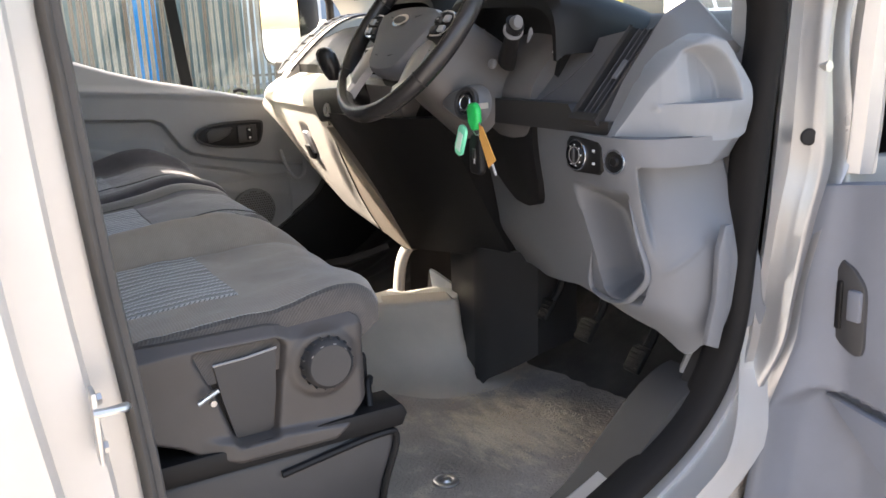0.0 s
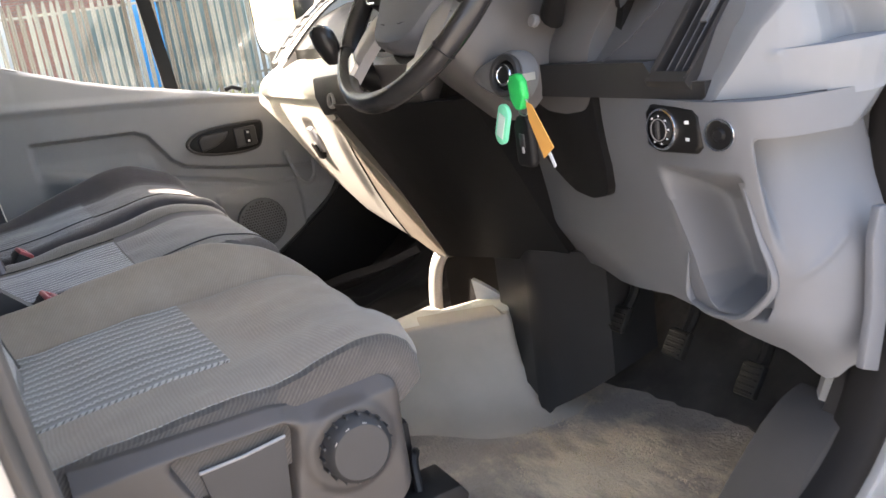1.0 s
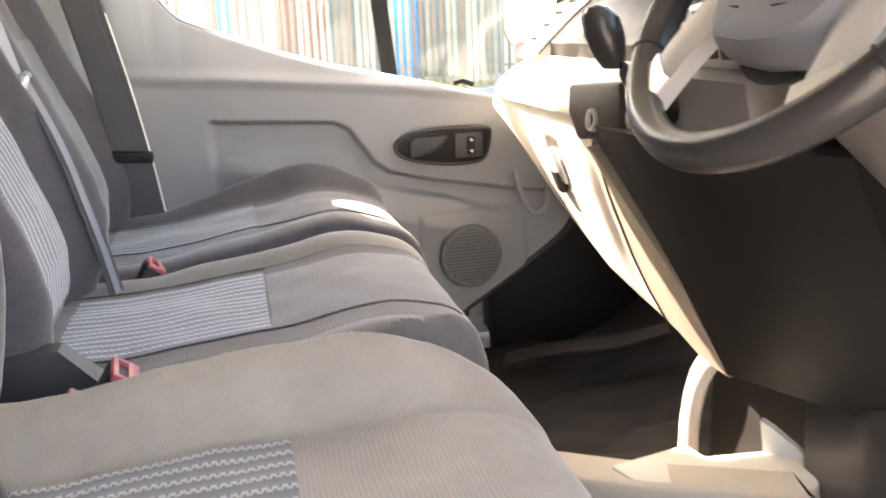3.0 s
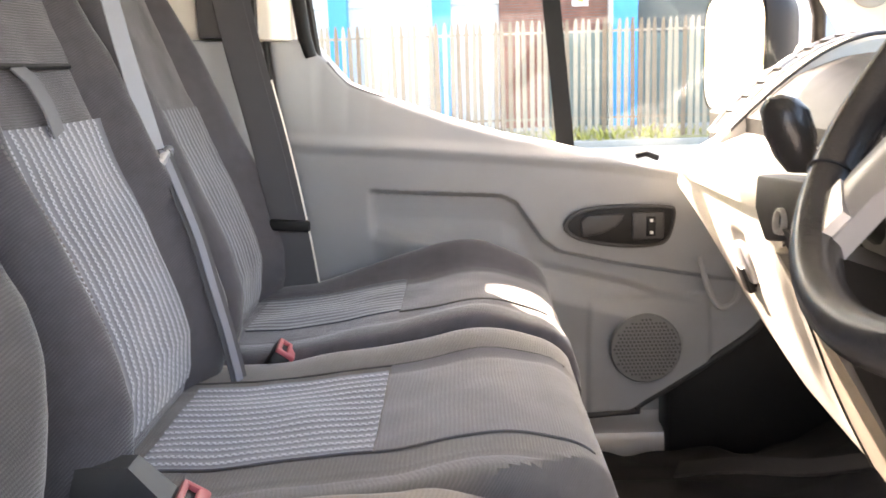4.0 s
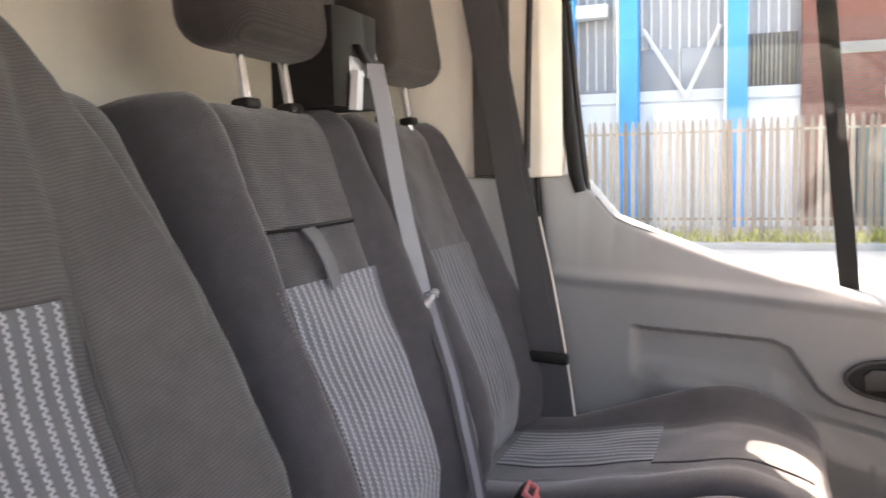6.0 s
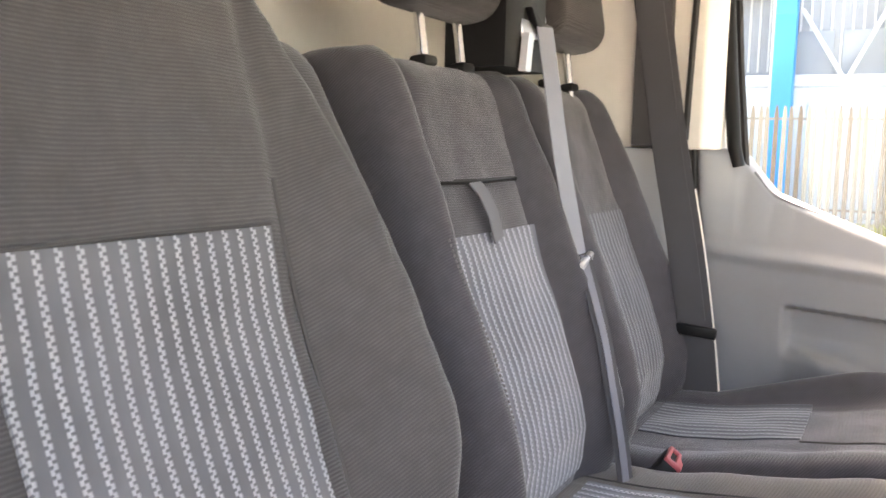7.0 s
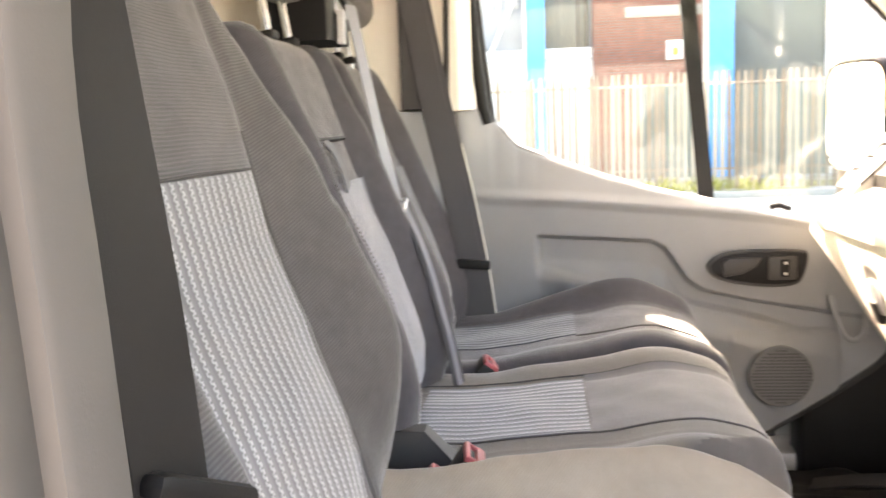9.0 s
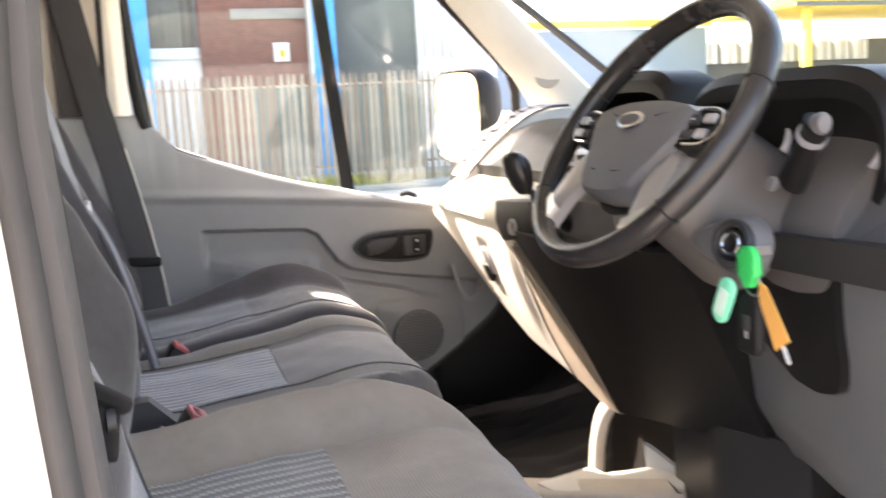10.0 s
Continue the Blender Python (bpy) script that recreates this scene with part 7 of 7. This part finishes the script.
    part("back_block", box(-2.2, 32, 4.1, 23.3, 14.5, 8.0, 0.05), WALLWHITE, w)
    return w


warehouse()


def far_sheds():
    s = thing("yellow_canopy_shed", (30, 40, 0), "far blue-grey industrial shed with yellow canopy and white windows", "building")
    part("wall", box(20.5, 49, 3.0, 26.0, 1.0, 6.2, 0.05), BLUEGREY, s, "blue-grey cladding")
    part("yellow_fascia", box(20.6, 48.4, 6.42, 26.2, 0.5, 0.42, 0.05), YELLOW, s, "yellow painted fascia beam")
    part("plinth", box(20.5, 48.4, 0.35, 26.1, 0.4, 0.7, 0.03), CONCRETE, s)
    part("wing", box(48.0, 50, 2.6, 29.0, 1.0, 5.2, 0.05), DARKWALL, s)
    part("canopy", box(49.0, 45, 7.2, 30.0, 8.0, 1.5, 0.08), YELLOW, s, "yellow canopy")
    part("canopy_edge", box(49.0, 40.9, 6.55, 30.2, 0.2, 0.22, 0.03), DARKWALL, s)
    for k in range(5):
        part("post", box(35.2 + 6.8 * k, 41.5, 3.2, 0.45, 0.45, 6.4, 0.03), YELLOW, s)
    for k in range(9):
        p = part("window", box(34.2 + 1.5 * k, 49.3, 4.5, 1.15, 0.3, 1.3, 0.03), WHITE, s)
        part("glazing_bar", box(34.2 + 1.5 * k, 49.12, 4.5, 0.1, 0.1, 1.3, 0.02), CLAD, p)
    for k in range(4):
        v = thing("parked_van", (38.0 + 5.2 * k, 37.0, 0), "distant white parked van with dark side windows", "van", "distant vans")
        part("body", prism([(35.7, 0.35), (35.7, 1.6), (36.1, 2.5), (37.9, 2.6), (38.2, 2.3), (38.2, 0.35)], "x", 35.7 + 5.2 * k, 40.3 + 5.2 * k, 0.12), WHITE, v)
        for q in range(3):
            part("side_window", box(36.6 + 1.4 * q + 5.2 * k, 35.86, 1.95, 1.1, 0.06, 0.55, 0.02, turned(-22, 0, 0)), DARKWALL, v)
        for q in (0.8, 3.7):
            part("wheel", drum((35.7 + q + 5.2 * k, 35.62, 0.34), (0, 1, 0), 0.34, 0.25, edge=0.04), BLACK, v)
    return s


far_sheds()
